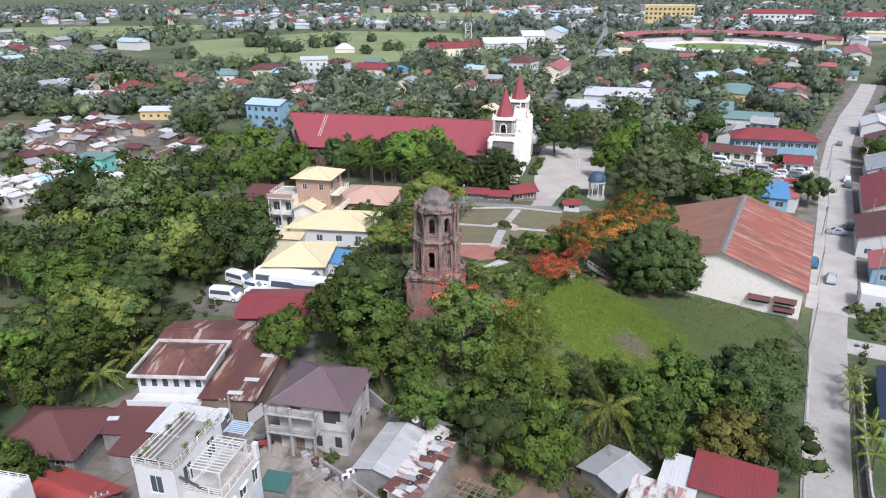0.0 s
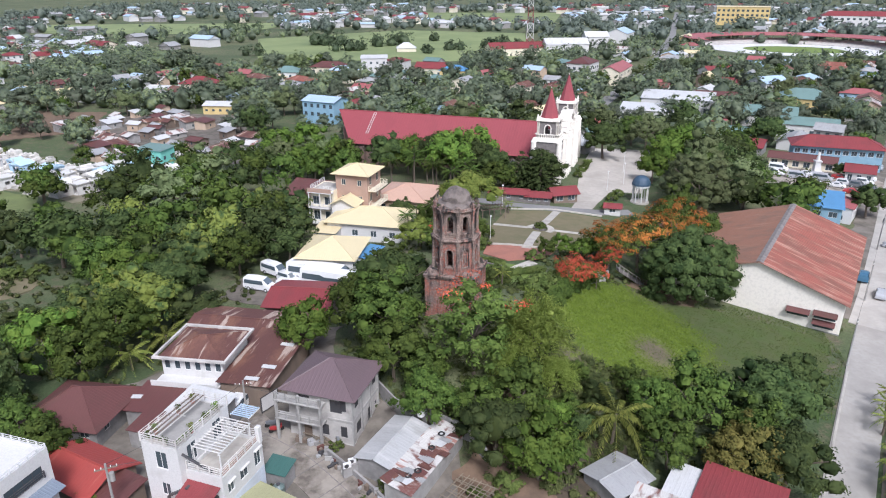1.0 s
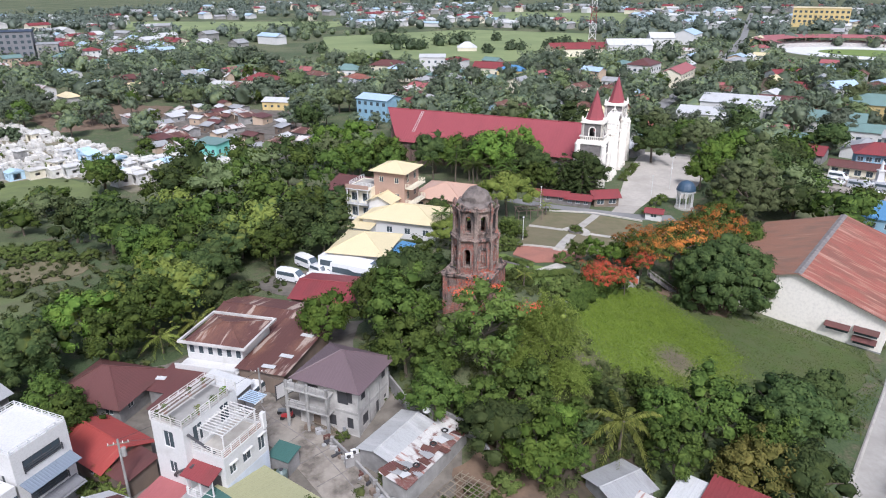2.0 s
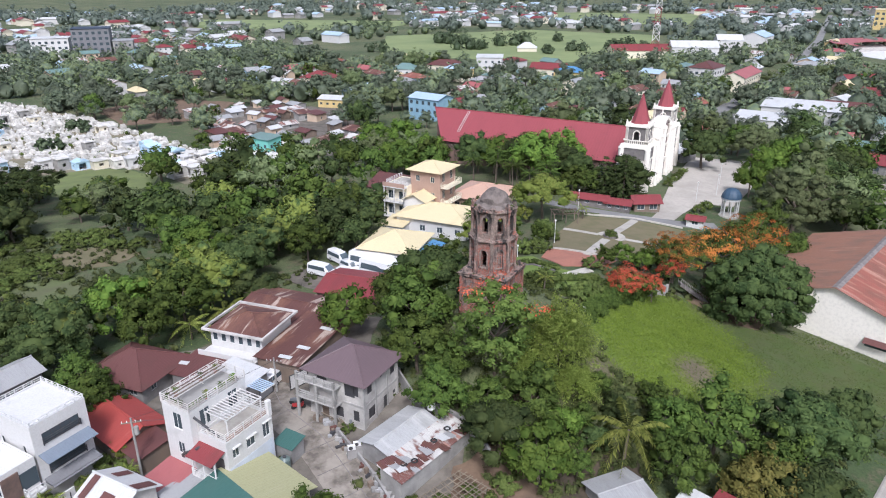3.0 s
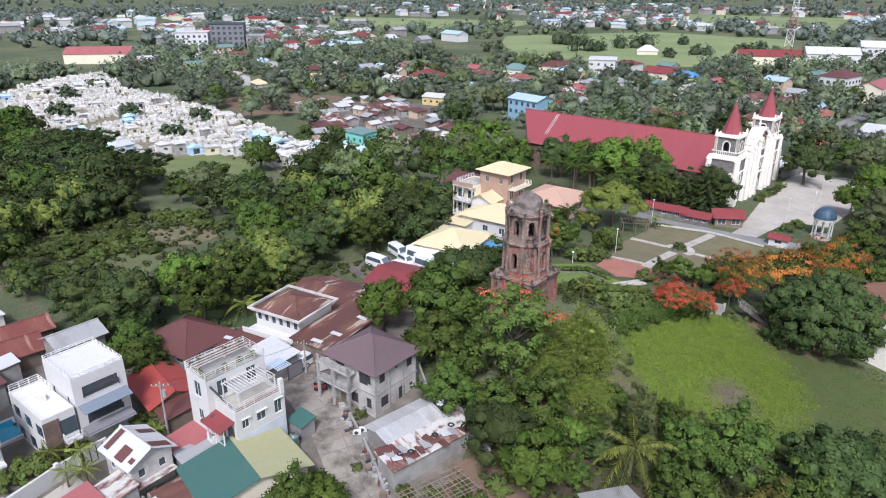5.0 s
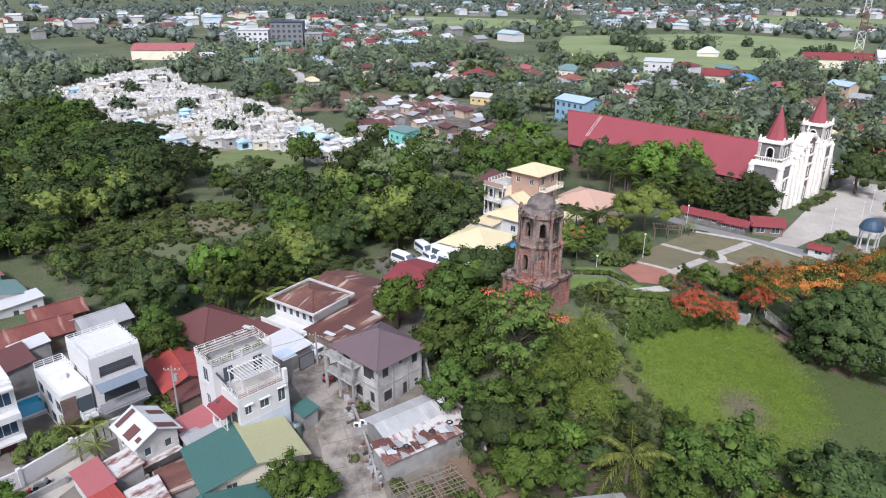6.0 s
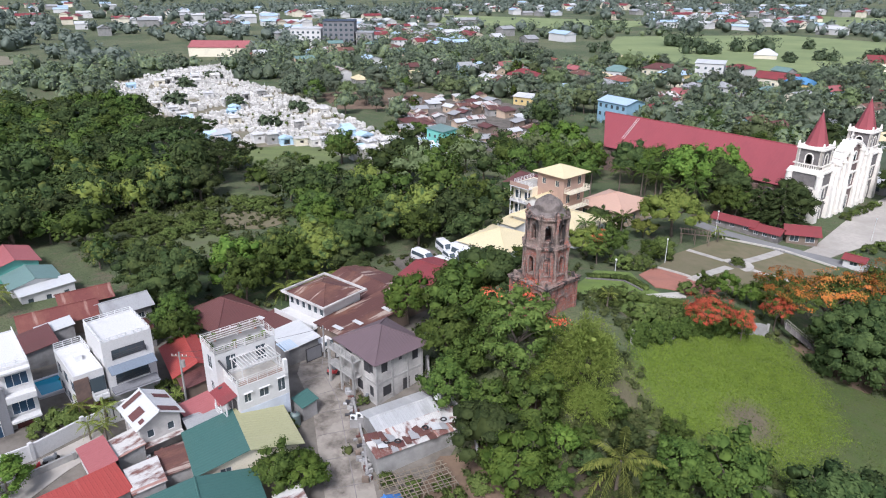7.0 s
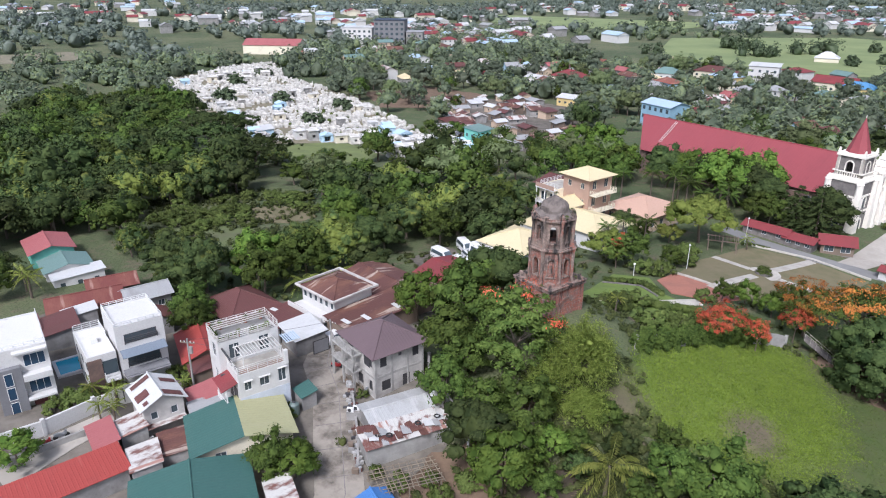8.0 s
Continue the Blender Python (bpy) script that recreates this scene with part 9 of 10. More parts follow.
far_house(-80.0, 436.0, 10, 16, 11, 11.0, M_WHITE, R_WHITE, "shed", 1.0, "white three-storey town building", "white_building", [(0, 4, 7.6, 1.3, 1.4), (0, 4, 4.2, 1.3, 1.4), (0, 4, 1.0, 1.3, 1.4)])
far_house(-42.0, 436.0, -10, 22, 12, 5.4, M_CREAM, R_RED, "gable", 3.0, "long house with red roof", "red_roof_house", [(0, 5, 1.6, 1.4, 1.4)])
far_house(-28.0, 420.0, -10, 16, 10, 6.0, M_YELLOW_WALL, R_BLUE, "hip", 2.6, "yellow house with blue roof", "yellow_house", [(0, 4, 1.6, 1.4, 1.4)])
far_house(12.0, 566.0, 20, 52, 16, 6.0, M_CREAM, R_RED, "gable", 4.0, "long hall with orange-red roof", "red_roof_hall", (), None, "hall")
far_house(48.0, 570.0, 10, 34, 18, 9.0, M_WHITE, R_WHITE, "gable", 4.0, "white warehouse with pale roof", "white_warehouse", [(0, 5, 3.0, 2.0, 2.0)], None, "warehouse")
far_house(78.0, 628.0, 10, 20, 14, 10.0, M_WHITE, R_WHITE, "gable", 4.0, "white gabled house with pale roof", "white_house", [(0, 4, 3.0, 1.6, 1.6)])
far_house(50.0, 440.0, 65, 20, 14, 9.0, M_WHITE, R_MAROON, "hip", 3.0, "white two-storey house with maroon roof", "white_house", [(3, 4, 5.0, 1.8, 1.6), (3, 4, 1.2, 1.8, 1.6), (0, 5, 5.0, 1.8, 1.6)])
far_house(67.0, 418.0, 70, 36, 12, 8.0, M_CREAM, R_PINK, "gable", 2.6, "long pink-roofed shop row beside the road", "shop_row", [(0, 9, 4.6, 1.8, 1.6), (0, 9, 0.8, 2.2, 2.2)], None, "shops")
far_house(80.0, 314.0, -16, 30, 16, 7.0, M_WHITE, R_WHITE, "shed", 1.4, "white flat commercial building", "white_building", [(0, 6, 1.0, 2.6, 2.6)], None, "building")
far_house(62.0, 296.0, -16, 18, 12, 4.5, M_WHITE, R_WHITE, "shed", 1.2, "white low commercial building", "white_building", [(0, 4, 0.8, 2.6, 2.2)], None, "building")
far_house(102.0, 326.0, -16, 22, 14, 6.0, M_WHITE, R_MAROON, "gable", 2.0, "white building with maroon roof", "white_building", [(0, 5, 1.0, 2.0, 2.0)], None, "building")
far_house(136.0, 366.0, 30, 16, 11, 8.0, M_WHITE, R_PALEBLUE, "gable", 2.6, "white house with pale roof", "white_house", [(0, 4, 5.0, 1.4, 1.4), (0, 4, 1.2, 1.4, 1.4)])
far_house(138.0, 326.0, -20, 22, 14, 6.5, M_YELLOW_WALL, R_TEAL, "hip", 3.6, "yellow hall with grey-green roof", "yellow_hall", [(0, 5, 1.4, 1.6, 1.6)], None, "hall")
far_house(110.0, 287.0, -20, 20, 12, 5.0, M_WHITE, R_TEAL, "gable", 3.0, "white house with pale green roof", "green_roof_house", [(0, 4, 1.4, 1.4, 1.4)])
far_house(117.0, 266.0, -20, 20, 9, 5.0, M_WHITE, R_TEAL, "gable", 2.0, "long building with teal roof", "teal_roof_building", [(0, 6, 1.2, 1.6, 1.6)], None, "building")
far_house(128.0, 430.0, 20, 18, 12, 6.0, M_WHITE, R_RED, "gable", 2.4, "white house with red gable roof", "red_roof_house", [(0, 4, 1.4, 1.4, 1.4)])
far_house(108.0, 690.0, 70, 34, 20, 9.0, M_WHITE, R_PALEBLUE, "gable", 4.0, "white hall with pale blue roof", "white_hall", (), None, "hall")
far_house(163.0, 655.0, 75, 20, 14, 8.0, M_YELLOW_WALL, R_CREAM, "gable", 2.0, "yellow building beside the road", "yellow_building", [(0, 4, 1.4, 2.0, 2.0)], None, "building")
far_house(296.0, 945.0, -15, 62, 16, 22.0, M_YELLOW_WALL, R_CREAM, "shed", 1.0, "yellow four-storey school building", "yellow_school", [(0, 11, 16.5, 3.0, 2.6), (0, 11, 11.0, 3.0, 2.6), (0, 11, 5.5, 3.0, 2.6)], None, "school")
far_house(430.0, 920.0, -15, 90, 18, 13.0, M_WHITE, R_RED, "hip", 5.0, "white school building with red roof", "white_school", [(0, 14, 8.0, 3.0, 2.4), (0, 14, 2.0, 3.0, 2.4)], None, "school")
far_house(510.0, 860.0, -20, 60, 18, 12.0, M_WHITE, R_RED, "hip", 5.0, "white school building with red roof", "white_school", [(0, 10, 7.0, 3.0, 2.4)], None, "school")
far_house(300.0, 512.0, 62, 60, 16, 7.0, M_WHITE, R_PINK, "gable", 3.0, "long white hall with faded red roof", "red_roof_hall", [(0, 10, 1.4, 2.0, 2.0)], None, "hall")
far_house(430.0, 640.0, -20, 90, 12, 9.0, M_CREAM, R_CREAM, "shed", 1.0, "long cream building with flat roof", "cream_building", [(0, 14, 2.0, 4.0, 3.0)], None, "building")
far_house(-392.0, 446.0, 35, 26, 18, 22.0, M_SLATE, R_NAVY, "shed", 0.6, "dark grey five-storey building", "dark_building", [(0, 6, 18.0, 2.2, 2.0), (0, 6, 14.0, 2.2, 2.0), (0, 6, 10.0, 2.2, 2.0), (0, 6, 6.0, 2.2, 2.0), (3, 4, 18.0, 2.2, 2.0), (3, 4, 14.0, 2.2, 2.0), (3, 4, 10.0, 2.2, 2.0)], None, "building")
far_house(-422.0, 436.0, 35, 26, 14, 15.0, M_WHITE, R_WHITE, "shed", 0.6, "white four-storey building with flat roof", "white_building", [(0, 6, 11.0, 2.0, 1.8), (0, 6, 7.0, 2.0, 1.8), (3, 3, 11.0, 2.0, 1.8)], None, "building")
far_house(-372.0, 455.0, 35, 14, 12, 13.0, M_CEMENT, R_GREY, "shed", 0.6, "bare cement block with small windows", "cement_building", [(0, 3, 9.0, 1.6, 1.6)], None, "building")
far_house(-420.0, 345.0, 35, 44, 20, 7.0, M_CREAM, R_PINK, "gable", 4.0, "wide hall with faded red roof", "red_roof_hall", (), None, "hall")
far_house(186.0, 286.0, 62, 16, 9, 5.0, M_WHITE, R_GREY, "gable", 2.0, "roadside house with zinc roof", "town_house", [(2, 4, 1.4, 1.4, 1.4)])
far_house(164.5, 258.5, 62, 18, 10, 4.6, M_WHITE, R_WHITE, "gable", 2.0, "roadside house with white roof", "town_house", [(2, 4, 1.4, 1.4, 1.4)])
far_house(144.6, 219.4, 62, 20, 12, 5.0, M_CREAM, R_MAROON, "gable", 2.4, "roadside shop with maroon roof", "roadside_shop", [(2, 5, 1.0, 1.8, 2.0)])
far_house(127.4, 190.2, 62, 18, 11, 4.6, M_WHITE, R_GREY, "gable", 2.0, "roadside house with zinc roof", "town_house", [(2, 4, 1.4, 1.4, 1.4)])

# ---- lattice mast ----
def mast():
    m = thing("radio_mast", "tall red and white lattice mast", "mast", pose(20.1, 570, land(20.1, 570)))
    mats = (R_RED, M_WHITE)
    n, tall = 14, 84.0
    for k in range(n):
        z0, z1 = tall * k / n, tall * (k + 1) / n
        r0, r1 = 4.2 - 3.4 * k / n, 4.2 - 3.4 * (k + 1) / n
        bm = bmesh.new()
        for i in range(4):
            a, b = math.pi / 4 + i * math.pi / 2, math.pi / 4 + (i + 1) * math.pi / 2
            p0, p1 = (r0 * math.cos(a), r0 * math.sin(a), z0), (r1 * math.cos(a), r1 * math.sin(a), z1)
            q0, q1 = (r0 * math.cos(b), r0 * math.sin(b), z0), (r1 * math.cos(b), r1 * math.sin(b), z1)
            rod(bm, p0, p1, 0.22, 4)
            rod(bm, p0, q1, 0.12, 4)
            rod(bm, q0, p1, 0.12, 4)
            rod(bm, p1, q1, 0.12, 4)
        part("mast_section", bm, mats[(k // 2) % 2], m)


mast()


# ---- stadium ----
def stadium():
    s = thing("stadium", "oval stadium with red-roofed stands and pale track", "stadium", pose(243, 622, land(243, 622), 0, 0, -14))
    k = 48
    for nm, r0, r1, z0, z1, mat in (("track", 0.50, 0.84, 0.3, 0.35, M_PLASTIC), ("stand", 0.84, 1.04, 0.5, 5.0, M_PLASTER), ("stand_roof", 0.90, 1.12, 8.0, 9.6, R_PINK)):
        bm = bmesh.new()
        rows = []
        for i in range(k + 1):
            a = -0.35 + (math.pi + 0.7) * i / k if nm != "track" else 2 * math.pi * i / k
            c, d = math.cos(a) * 80, math.sin(a) * 62
            rows.append([bm.verts.new(p) for p in ((c * r0, d * r0, z0), (c * r1, d * r1, z1), (c * r1, d * r1, z1 - 0.4 if nm != "stand" else -1), (c * r0, d * r0, z0 - 0.4 if nm != "stand" else -1))])
        for p, q in zip(rows, rows[1:]):
            for j in range(4):
                bm.faces.new((p[j], q[j], q[(j + 1) % 4], p[(j + 1) % 4]))
        if nm != "track":
            bm.faces.new(rows[0])
            bm.faces.new(rows[-1][::-1])
        bmesh.ops.recalc_face_normals(bm, faces=bm.faces[:])
        part(nm, bm, mat, s)
    for i in range(25):
        a = -0.35 + (math.pi + 0.7) * i / 24
        bm = bmesh.new()
        rod(bm, (math.cos(a) * 81, math.sin(a) * 62.8, 0), (math.cos(a) * 81, math.sin(a) * 62.8, 8.6), 0.5, 6)
        part("column", bm, M_CREAM, s)
    bm = bmesh.new()
    prism(bm, [(40 * math.cos(2 * math.pi * i / 40), 30 * math.sin(2 * math.pi * i / 40)) for i in range(40)], 0.2, 0.28)
    part("field", bm, M_LAWN, s)


stadium()

# ---- cemetery ----
CEMETERY = [(-172, 160), (-194, 168), (-239, 180), (-266, 172), (-350, 216), (-370, 272), (-371, 308), (-299, 266), (-238, 252), (-178, 230), (-154, 220), (-128, 200), (-118, 190), (-134, 180), (-152, 186), (-166, 177)]
MARBLE = surface("whitewashed_tombs", (0.66, 0.635, 0.59), (0.27, 0.26, 0.235), (0.45, 0.66), big=0.3, small=1.0)
M_PALEBLUE = surface("pale_blue_wash", (0.45, 0.62, 0.75), (0.36, 0.5, 0.62), vary=0.1)


def mausoleum(k):
    wall = (M_WHITE, MARBLE, M_CREAM, M_PALEBLUE, M_CEMENT)[k % 5]
    m = thing("mausoleum", "small whitewashed mausoleum with an open front" if k % 5 < 2 else "small painted mausoleum with an open front", "mausoleum", None, "mausoleums")
    w, d, h = ((3.2, 3.6, 2.8), (4.2, 4.0, 3.0), (3.6, 4.4, 2.6), (5.0, 4.0, 2.7), (3.0, 3.2, 3.2))[k % 5]
    bm = wall_shell(w, d, h, 0.2, {0: [(w / 2, 0.2, w * 0.5, h * 0.75)], 1: [(d / 2, 1.0, d * 0.3, 0.9)], 3: [(d / 2, 1.0, d * 0.3, 0.9)]})
    bmesh.ops.recalc_face_normals(bm, faces=bm.faces[:])
    part("wall", bm, wall, m)
    bm = bmesh.new()
    if k % 2:
        a = [bm.verts.new(p) for p in ((-w / 2 - 0.2, -d / 2 - 0.3, h), (w / 2 + 0.2, -d / 2 - 0.3, h), (0, -d / 2 - 0.3, h + 0.9))]
        b = [bm.verts.new((v.co.x, d / 2 + 0.3, v.co.z)) for v in a]
        bm.faces.new(a)
        bm.faces.new(b[::-1])
        for i in range(3):
            bm.faces.new((a[i], b[i], b[(i + 1) % 3], a[(i + 1) % 3]))
        bmesh.ops.recalc_face_normals(bm, faces=bm.faces[:])
    else:
        box(bm, -w / 2 - 0.3, -d / 2 - 0.3, h, w / 2 + 0.3, d / 2 + 0.3, h + 0.25)
    part("roof", bm, MARBLE if k % 3 else wall, m)
    bm = bmesh.new()
    zt = h + (0.9 if k % 2 else 0.25)
    box(bm, -0.07, -d / 2 - 0.2, zt, 0.07, -d / 2 - 0.06, zt + 0.9)
    box(bm, -0.3, -d / 2 - 0.2, zt + 0.5, 0.3, -d / 2 - 0.06, zt + 0.64)
    part("cross", bm, MARBLE, m)
    bm = bmesh.new()
    box(bm, -w / 2 - 0.2, -d / 2 - 0.4, -1.2, w / 2 + 0.2, d / 2 + 0.2, 0.0)
    part("plinth", bm, M_KERB, m)
    return m


for x, y, s in ((-76, 263, 0.6), (-66, 259, 0.65), (-58, 266, 0.7)):
    plant("wood_mid", x, y, s)
mrng = random.Random(77)
crypts = []
sites = [(-92 - 4.8 * i, 187.5 - 2.1 * i + mrng.uniform(-0.6, 0.6)) for i in range(7)]
sites += [(-96 - 5.2 * i, 193 - 2.0 * i + mrng.uniform(-0.8, 0.8)) for i in range(8)]
sites += [(-102 - 5.4 * i, 198 - 1.4 * i + mrng.uniform(-0.8, 0.8)) for i in range(8)]
sites += [(-112 - 5.4 * i, 202 - 0.8 * i + mrng.uniform(-0.8, 0.8)) for i in range(6)]
sites += [(-140 - 5.2 * i, 187.5 - 2.4 * i + mrng.uniform(-0.6, 0.6)) for i in range(7)]
sites += [(-174 - 6.5 * i, 160 + 2.2 * i + mrng.uniform(-0.8, 0.8)) for i in range(9)]
sites += [(mrng.uniform(-330, -150), 0) for i in range(60)]
for i, (x, y) in enumerate(sites):
    if y == 0:
        y = mrng.uniform(180, 290)
        if not inside(x, y, CEMETERY):
            continue
    k = i % 5
    m = place(x, y, land(x, y) + 0.2, -24 + mrng.choice([0, 0, 90, 180]) + mrng.uniform(-8, 8), mrng.uniform(0.85, 1.2))
    OCCUPIED.append((x, y, 3.0))
    if i < 5:
        crypts.append(mausoleum(i))
        crypts[i].matrix_basis = place(x, y, land(x, y) + 0.2, -24)
    else:
        copy_thing(crypts[k], m)


def tombs():
    """Row upon row of low tombs, steps, headstones and crosses."""
    bm_v, bm_f = [], []
    q = random.Random(5)
    cube = ((0, 3, 2, 1), (4, 5, 6, 7), (0, 1, 5, 4), (1, 2, 6, 5), (2, 3, 7, 6), (3, 0, 4, 7))

    def add(x, y, z, w, d, h, a, taper=1.0):
        n = len(bm_v)
        c, s = math.cos(a), math.sin(a)
        for zz, k in ((-0.8, 1.0), (h, taper)):
            for px, py in ((-w, -d), (w, -d), (w, d), (-w, d)):
                px, py = px * k / 2, py * k / 2
                bm_v.append((x + c * px - s * py, y + s * px + c * py, z + zz))
        bm_f.extend([tuple(n + i for i in f) for f in cube])
    y = 158.0
    while y < 312:
        x = -372.0
        while x < -116:
            px, py = x + q.uniform(-0.9, 0.9), y + q.uniform(-0.9, 0.9)
            if inside(px, py, CEMETERY) and noise.noise(Vector((px * 0.07, py * 0.07, 1))) > -0.3:
                z, a = land(px, py), radians(-24 + q.choice([0, 90]) + q.uniform(-10, 10))
                kind = q.random()
                w, d, h = q.uniform(1.0, 1.9), q.uniform(1.9, 2.9), q.uniform(0.5, 1.7)
                add(px, py, z, w, d, h, a)
                if kind < 0.35:
                    add(px, py, z + h, w * 0.8, d * 0.8, q.uniform(0.25, 0.6), a, 0.9)
                elif kind < 0.7:
                    add(px + math.cos(a) * w * 0.3, py + math.sin(a) * w * 0.3, z + h, 0.2, d * 0.5, q.uniform(0.6, 1.2), a, 0.8)
                else:
                    add(px, py, z + h, w * 1.1, d * 1.05, 0.15, a)
                    add(px, py, z + h + 0.15, w * 0.9, d * 0.9, 0.5, a, 0.3)
            x += 3.3
        y += 2.9
    ob = array_part("tombs", bm_v, bm_f, MARBLE)
    tagged(ob, "crowded rows of whitewashed tombs", "tombs", "", "stuff")


tombs()
tv = Leaves(77)
tp = []
while len(tp) < 170:
    x, y = tv.rng.uniform(-372, -92), tv.rng.uniform(150, 300)
    if inside(x, y, CEMETERY) and noise.noise(Vector((x * 0.05, y * 0.05, 4))) > 0.05:
        tp.append((x, y, land(x, y) + 0.9))
tv.clumps(np.array(tp), tv.rng.uniform(0.6, 1.7, len(tp)), 26, 0.6, np.array([-200, 200, -20]), 0.6, 0.8, 0.75)
tagged(tv.mesh_object("bushes", F_SCRUB, None), "green bushes growing between the tombs", "bushes", "", "stuff")
far_house(-184, 166, -24, 9, 6, 3.4, M_PALEBLUE, R_WHITE, "shed", 0.4, "pale blue chapel with open front", "chapel", [(0, 3, 0.6, 1.4, 2.0)], None, "chapel")

# ---- the hamlet of small houses beside the cemetery ----
TOWN_ROADS = [([(30.6, 37), (62, 97), (91.8, 150.6), (118.6, 201.0), (142.5, 242.4), (175, 294), (241.5, 394.4), (330, 530)], 7.5), ([(20, 262), (42, 311), (69.6, 397), (116.8, 549), (175, 773), (290, 1286)], 4.5), ([(60, 330), (38, 290), (8, 240), (-2, 222)], 6)]
KEEP_CLEAR = [CEMETERY, [(-84, 236), (-58, 232), (-54, 278), (-86, 284)], [(-134, 276), (-112, 276), (-114, 298), (-134, 300)], [(20, 155), (30, 156), (34, 172), (40, 172), (48, 193), (54, 230), (30, 226), (24, 190)], GARDEN, [(74, 180), (80, 216), (118, 206), (116, 190), (100, 172)],
              [(-250, 700), (-190, 530), (-60, 510), (20, 540), (20, 790), (-120, 830)], [(-250, 440), (-200, 480), (-150, 470), (-190, 425)], [(-166, 160), (-160, 175), (-150, 181), (-128, 176), (-118, 158), (-140, 146)],
              [(160, 530), (180, 680), (350, 660), (360, 540)], [(-70, 208), (-36, 184), (24, 170), (36, 214), (-60, 240)], [(-620, 900), (-520, 760), (-300, 760), (-280, 960)], [(-120, 1000), (60, 960), (90, 1250), (-150, 1260)], [(-560, 160), (-490, 150), (-470, 235), (-550, 250)]]


def near_line(x, y, line, gap):
    for (ax, ay), (bx, by) in zip(line, line[1:]):
        dx, dy = bx - ax, by - ay
        f = max(0, min(1, ((x - ax) * dx + (y - ay) * dy) / (dx * dx + dy * dy)))
        if math.hypot(x - ax - f * dx, y - ay - f * dy) < gap:
            return True
    return False


def free(x, y, r, clear=True):
    if any(abs(x - a) < r + b_ and abs(y - b) < r + b_ and math.hypot(x - a, y - b) < r + b_ for a, b, b_ in OCCUPIED):
        return False
    if any(near_line(x, y, ln, g + r * 0.7) for ln, g in TOWN_ROADS):
        return False
    return not (clear and any(inside(x, y, o) for o in KEEP_CLEAR))


drape("hamlet_ground", [(-186, 268), (-160, 300), (-118, 296), (-84, 236), (-82, 208), (-96, 204), (-128, 212), (-150, 232)], M_YARD, 0.09, 4.0, "trodden dirt between the shacks", category="soil", ragged=2.4)
hrng = random.Random(101)
HAMLET = [(-186, 268), (-160, 300), (-118, 296), (-84, 236), (-82, 208), (-96, 204), (-128, 212), (-150, 232)]
WALLS = [M_WHITE, M_CREAM, M_BLOCK, M_WOODWALL, M_CEMENT, M_TAN_WALL, M_WHITE, M_PALEBLUE]
ROOFS = [R_RUST, R_GREY, R_WHITE, R_MAROON, R_RED, R_RUSTWHITE, R_PALEBLUE, R_TEAL, R_GREY, R_RUST, R_PINK]
ROOF_WORD = {R_RUST: "rusted", R_GREY: "zinc", R_WHITE: "white", R_MAROON: "maroon", R_RED: "red", R_RUSTWHITE: "patched white", R_PALEBLUE: "pale blue", R_TEAL: "green", R_PINK: "faded red", R_CREAM: "cream", R_ORANGE: "orange"}
count = 0
for i in range(900):
    x, y = hrng.uniform(-190, -78), hrng.uniform(200, 304)
    L = hrng.uniform(4.0, 7.5)
    if inside(x, y, HAMLET) and free(x, y, L * 0.42):
        rf = hrng.choice([R_RUST, R_GREY, R_WHITE, R_RUSTWHITE, R_GREY, R_RUSTWHITE, R_RUST, R_MAROON, R_WHITE])
        far_house(x, y, hrng.choice([-24, 66]) + hrng.uniform(-14, 14), L, L * hrng.uniform(0.6, 0.9), hrng.uniform(2.2, 3.2), hrng.choice(WALLS[2:6]), rf, hrng.choice(["gable", "shed"]), 0.8, "small crowded shack with a " + ROOF_WORD[rf] + " roof", "small_shack", [(0, 1, 0.9, 0.8, 0.9)], None, "shack")
        count += 1
        if count > 54:
            break
# houses of the town
for zone, want, size in (((-230, 318, 40, 470), 62, (8, 15)), ((-60, 215, 40, 320), 16, (8, 13)), ((70, 225, 270, 470), 58, (8, 16)), ((80, 470, 200, 600), 14, (10, 18)), ((-260, 300, -180, 420), 14, (8, 13)), ((100, 90, 180, 220), 26, (8, 14)), ((-420, 330, -300, 500), 16, (10, 18)), ((60, 100, 110, 125), 4, (6, 9))):
    got = 0
    for i in range(want * 14):
        x, y = hrng.uniform(zone[0], zone[2]), hrng.uniform(zone[1], zone[3])
        L = hrng.uniform(*size)
        if free(x, y, L * 0.6) and not inside(x, y, HAMLET):
            rf = hrng.choice(ROOFS + [R_CREAM, R_ORANGE])
            tall = hrng.choice([3.2, 3.4, 6.2])
            wn_ = [(0, 3, 1.0, 1.2, 1.2)] + ([(0, 3, 4.0, 1.2, 1.2)] if tall > 5 else [])
            far_house(x, y, hrng.choice([-28, 62]) + hrng.uniform(-8, 8), L, L * hrng.uniform(0.55, 0.8), tall, hrng.choice(WALLS), rf, hrng.choice(["gable", "hip", "gable"]), 1.8, "town house with a " + ROOF_WORD[rf] + " metal roof", "town_house", wn_)
            got += 1
            if got >= want:
                break


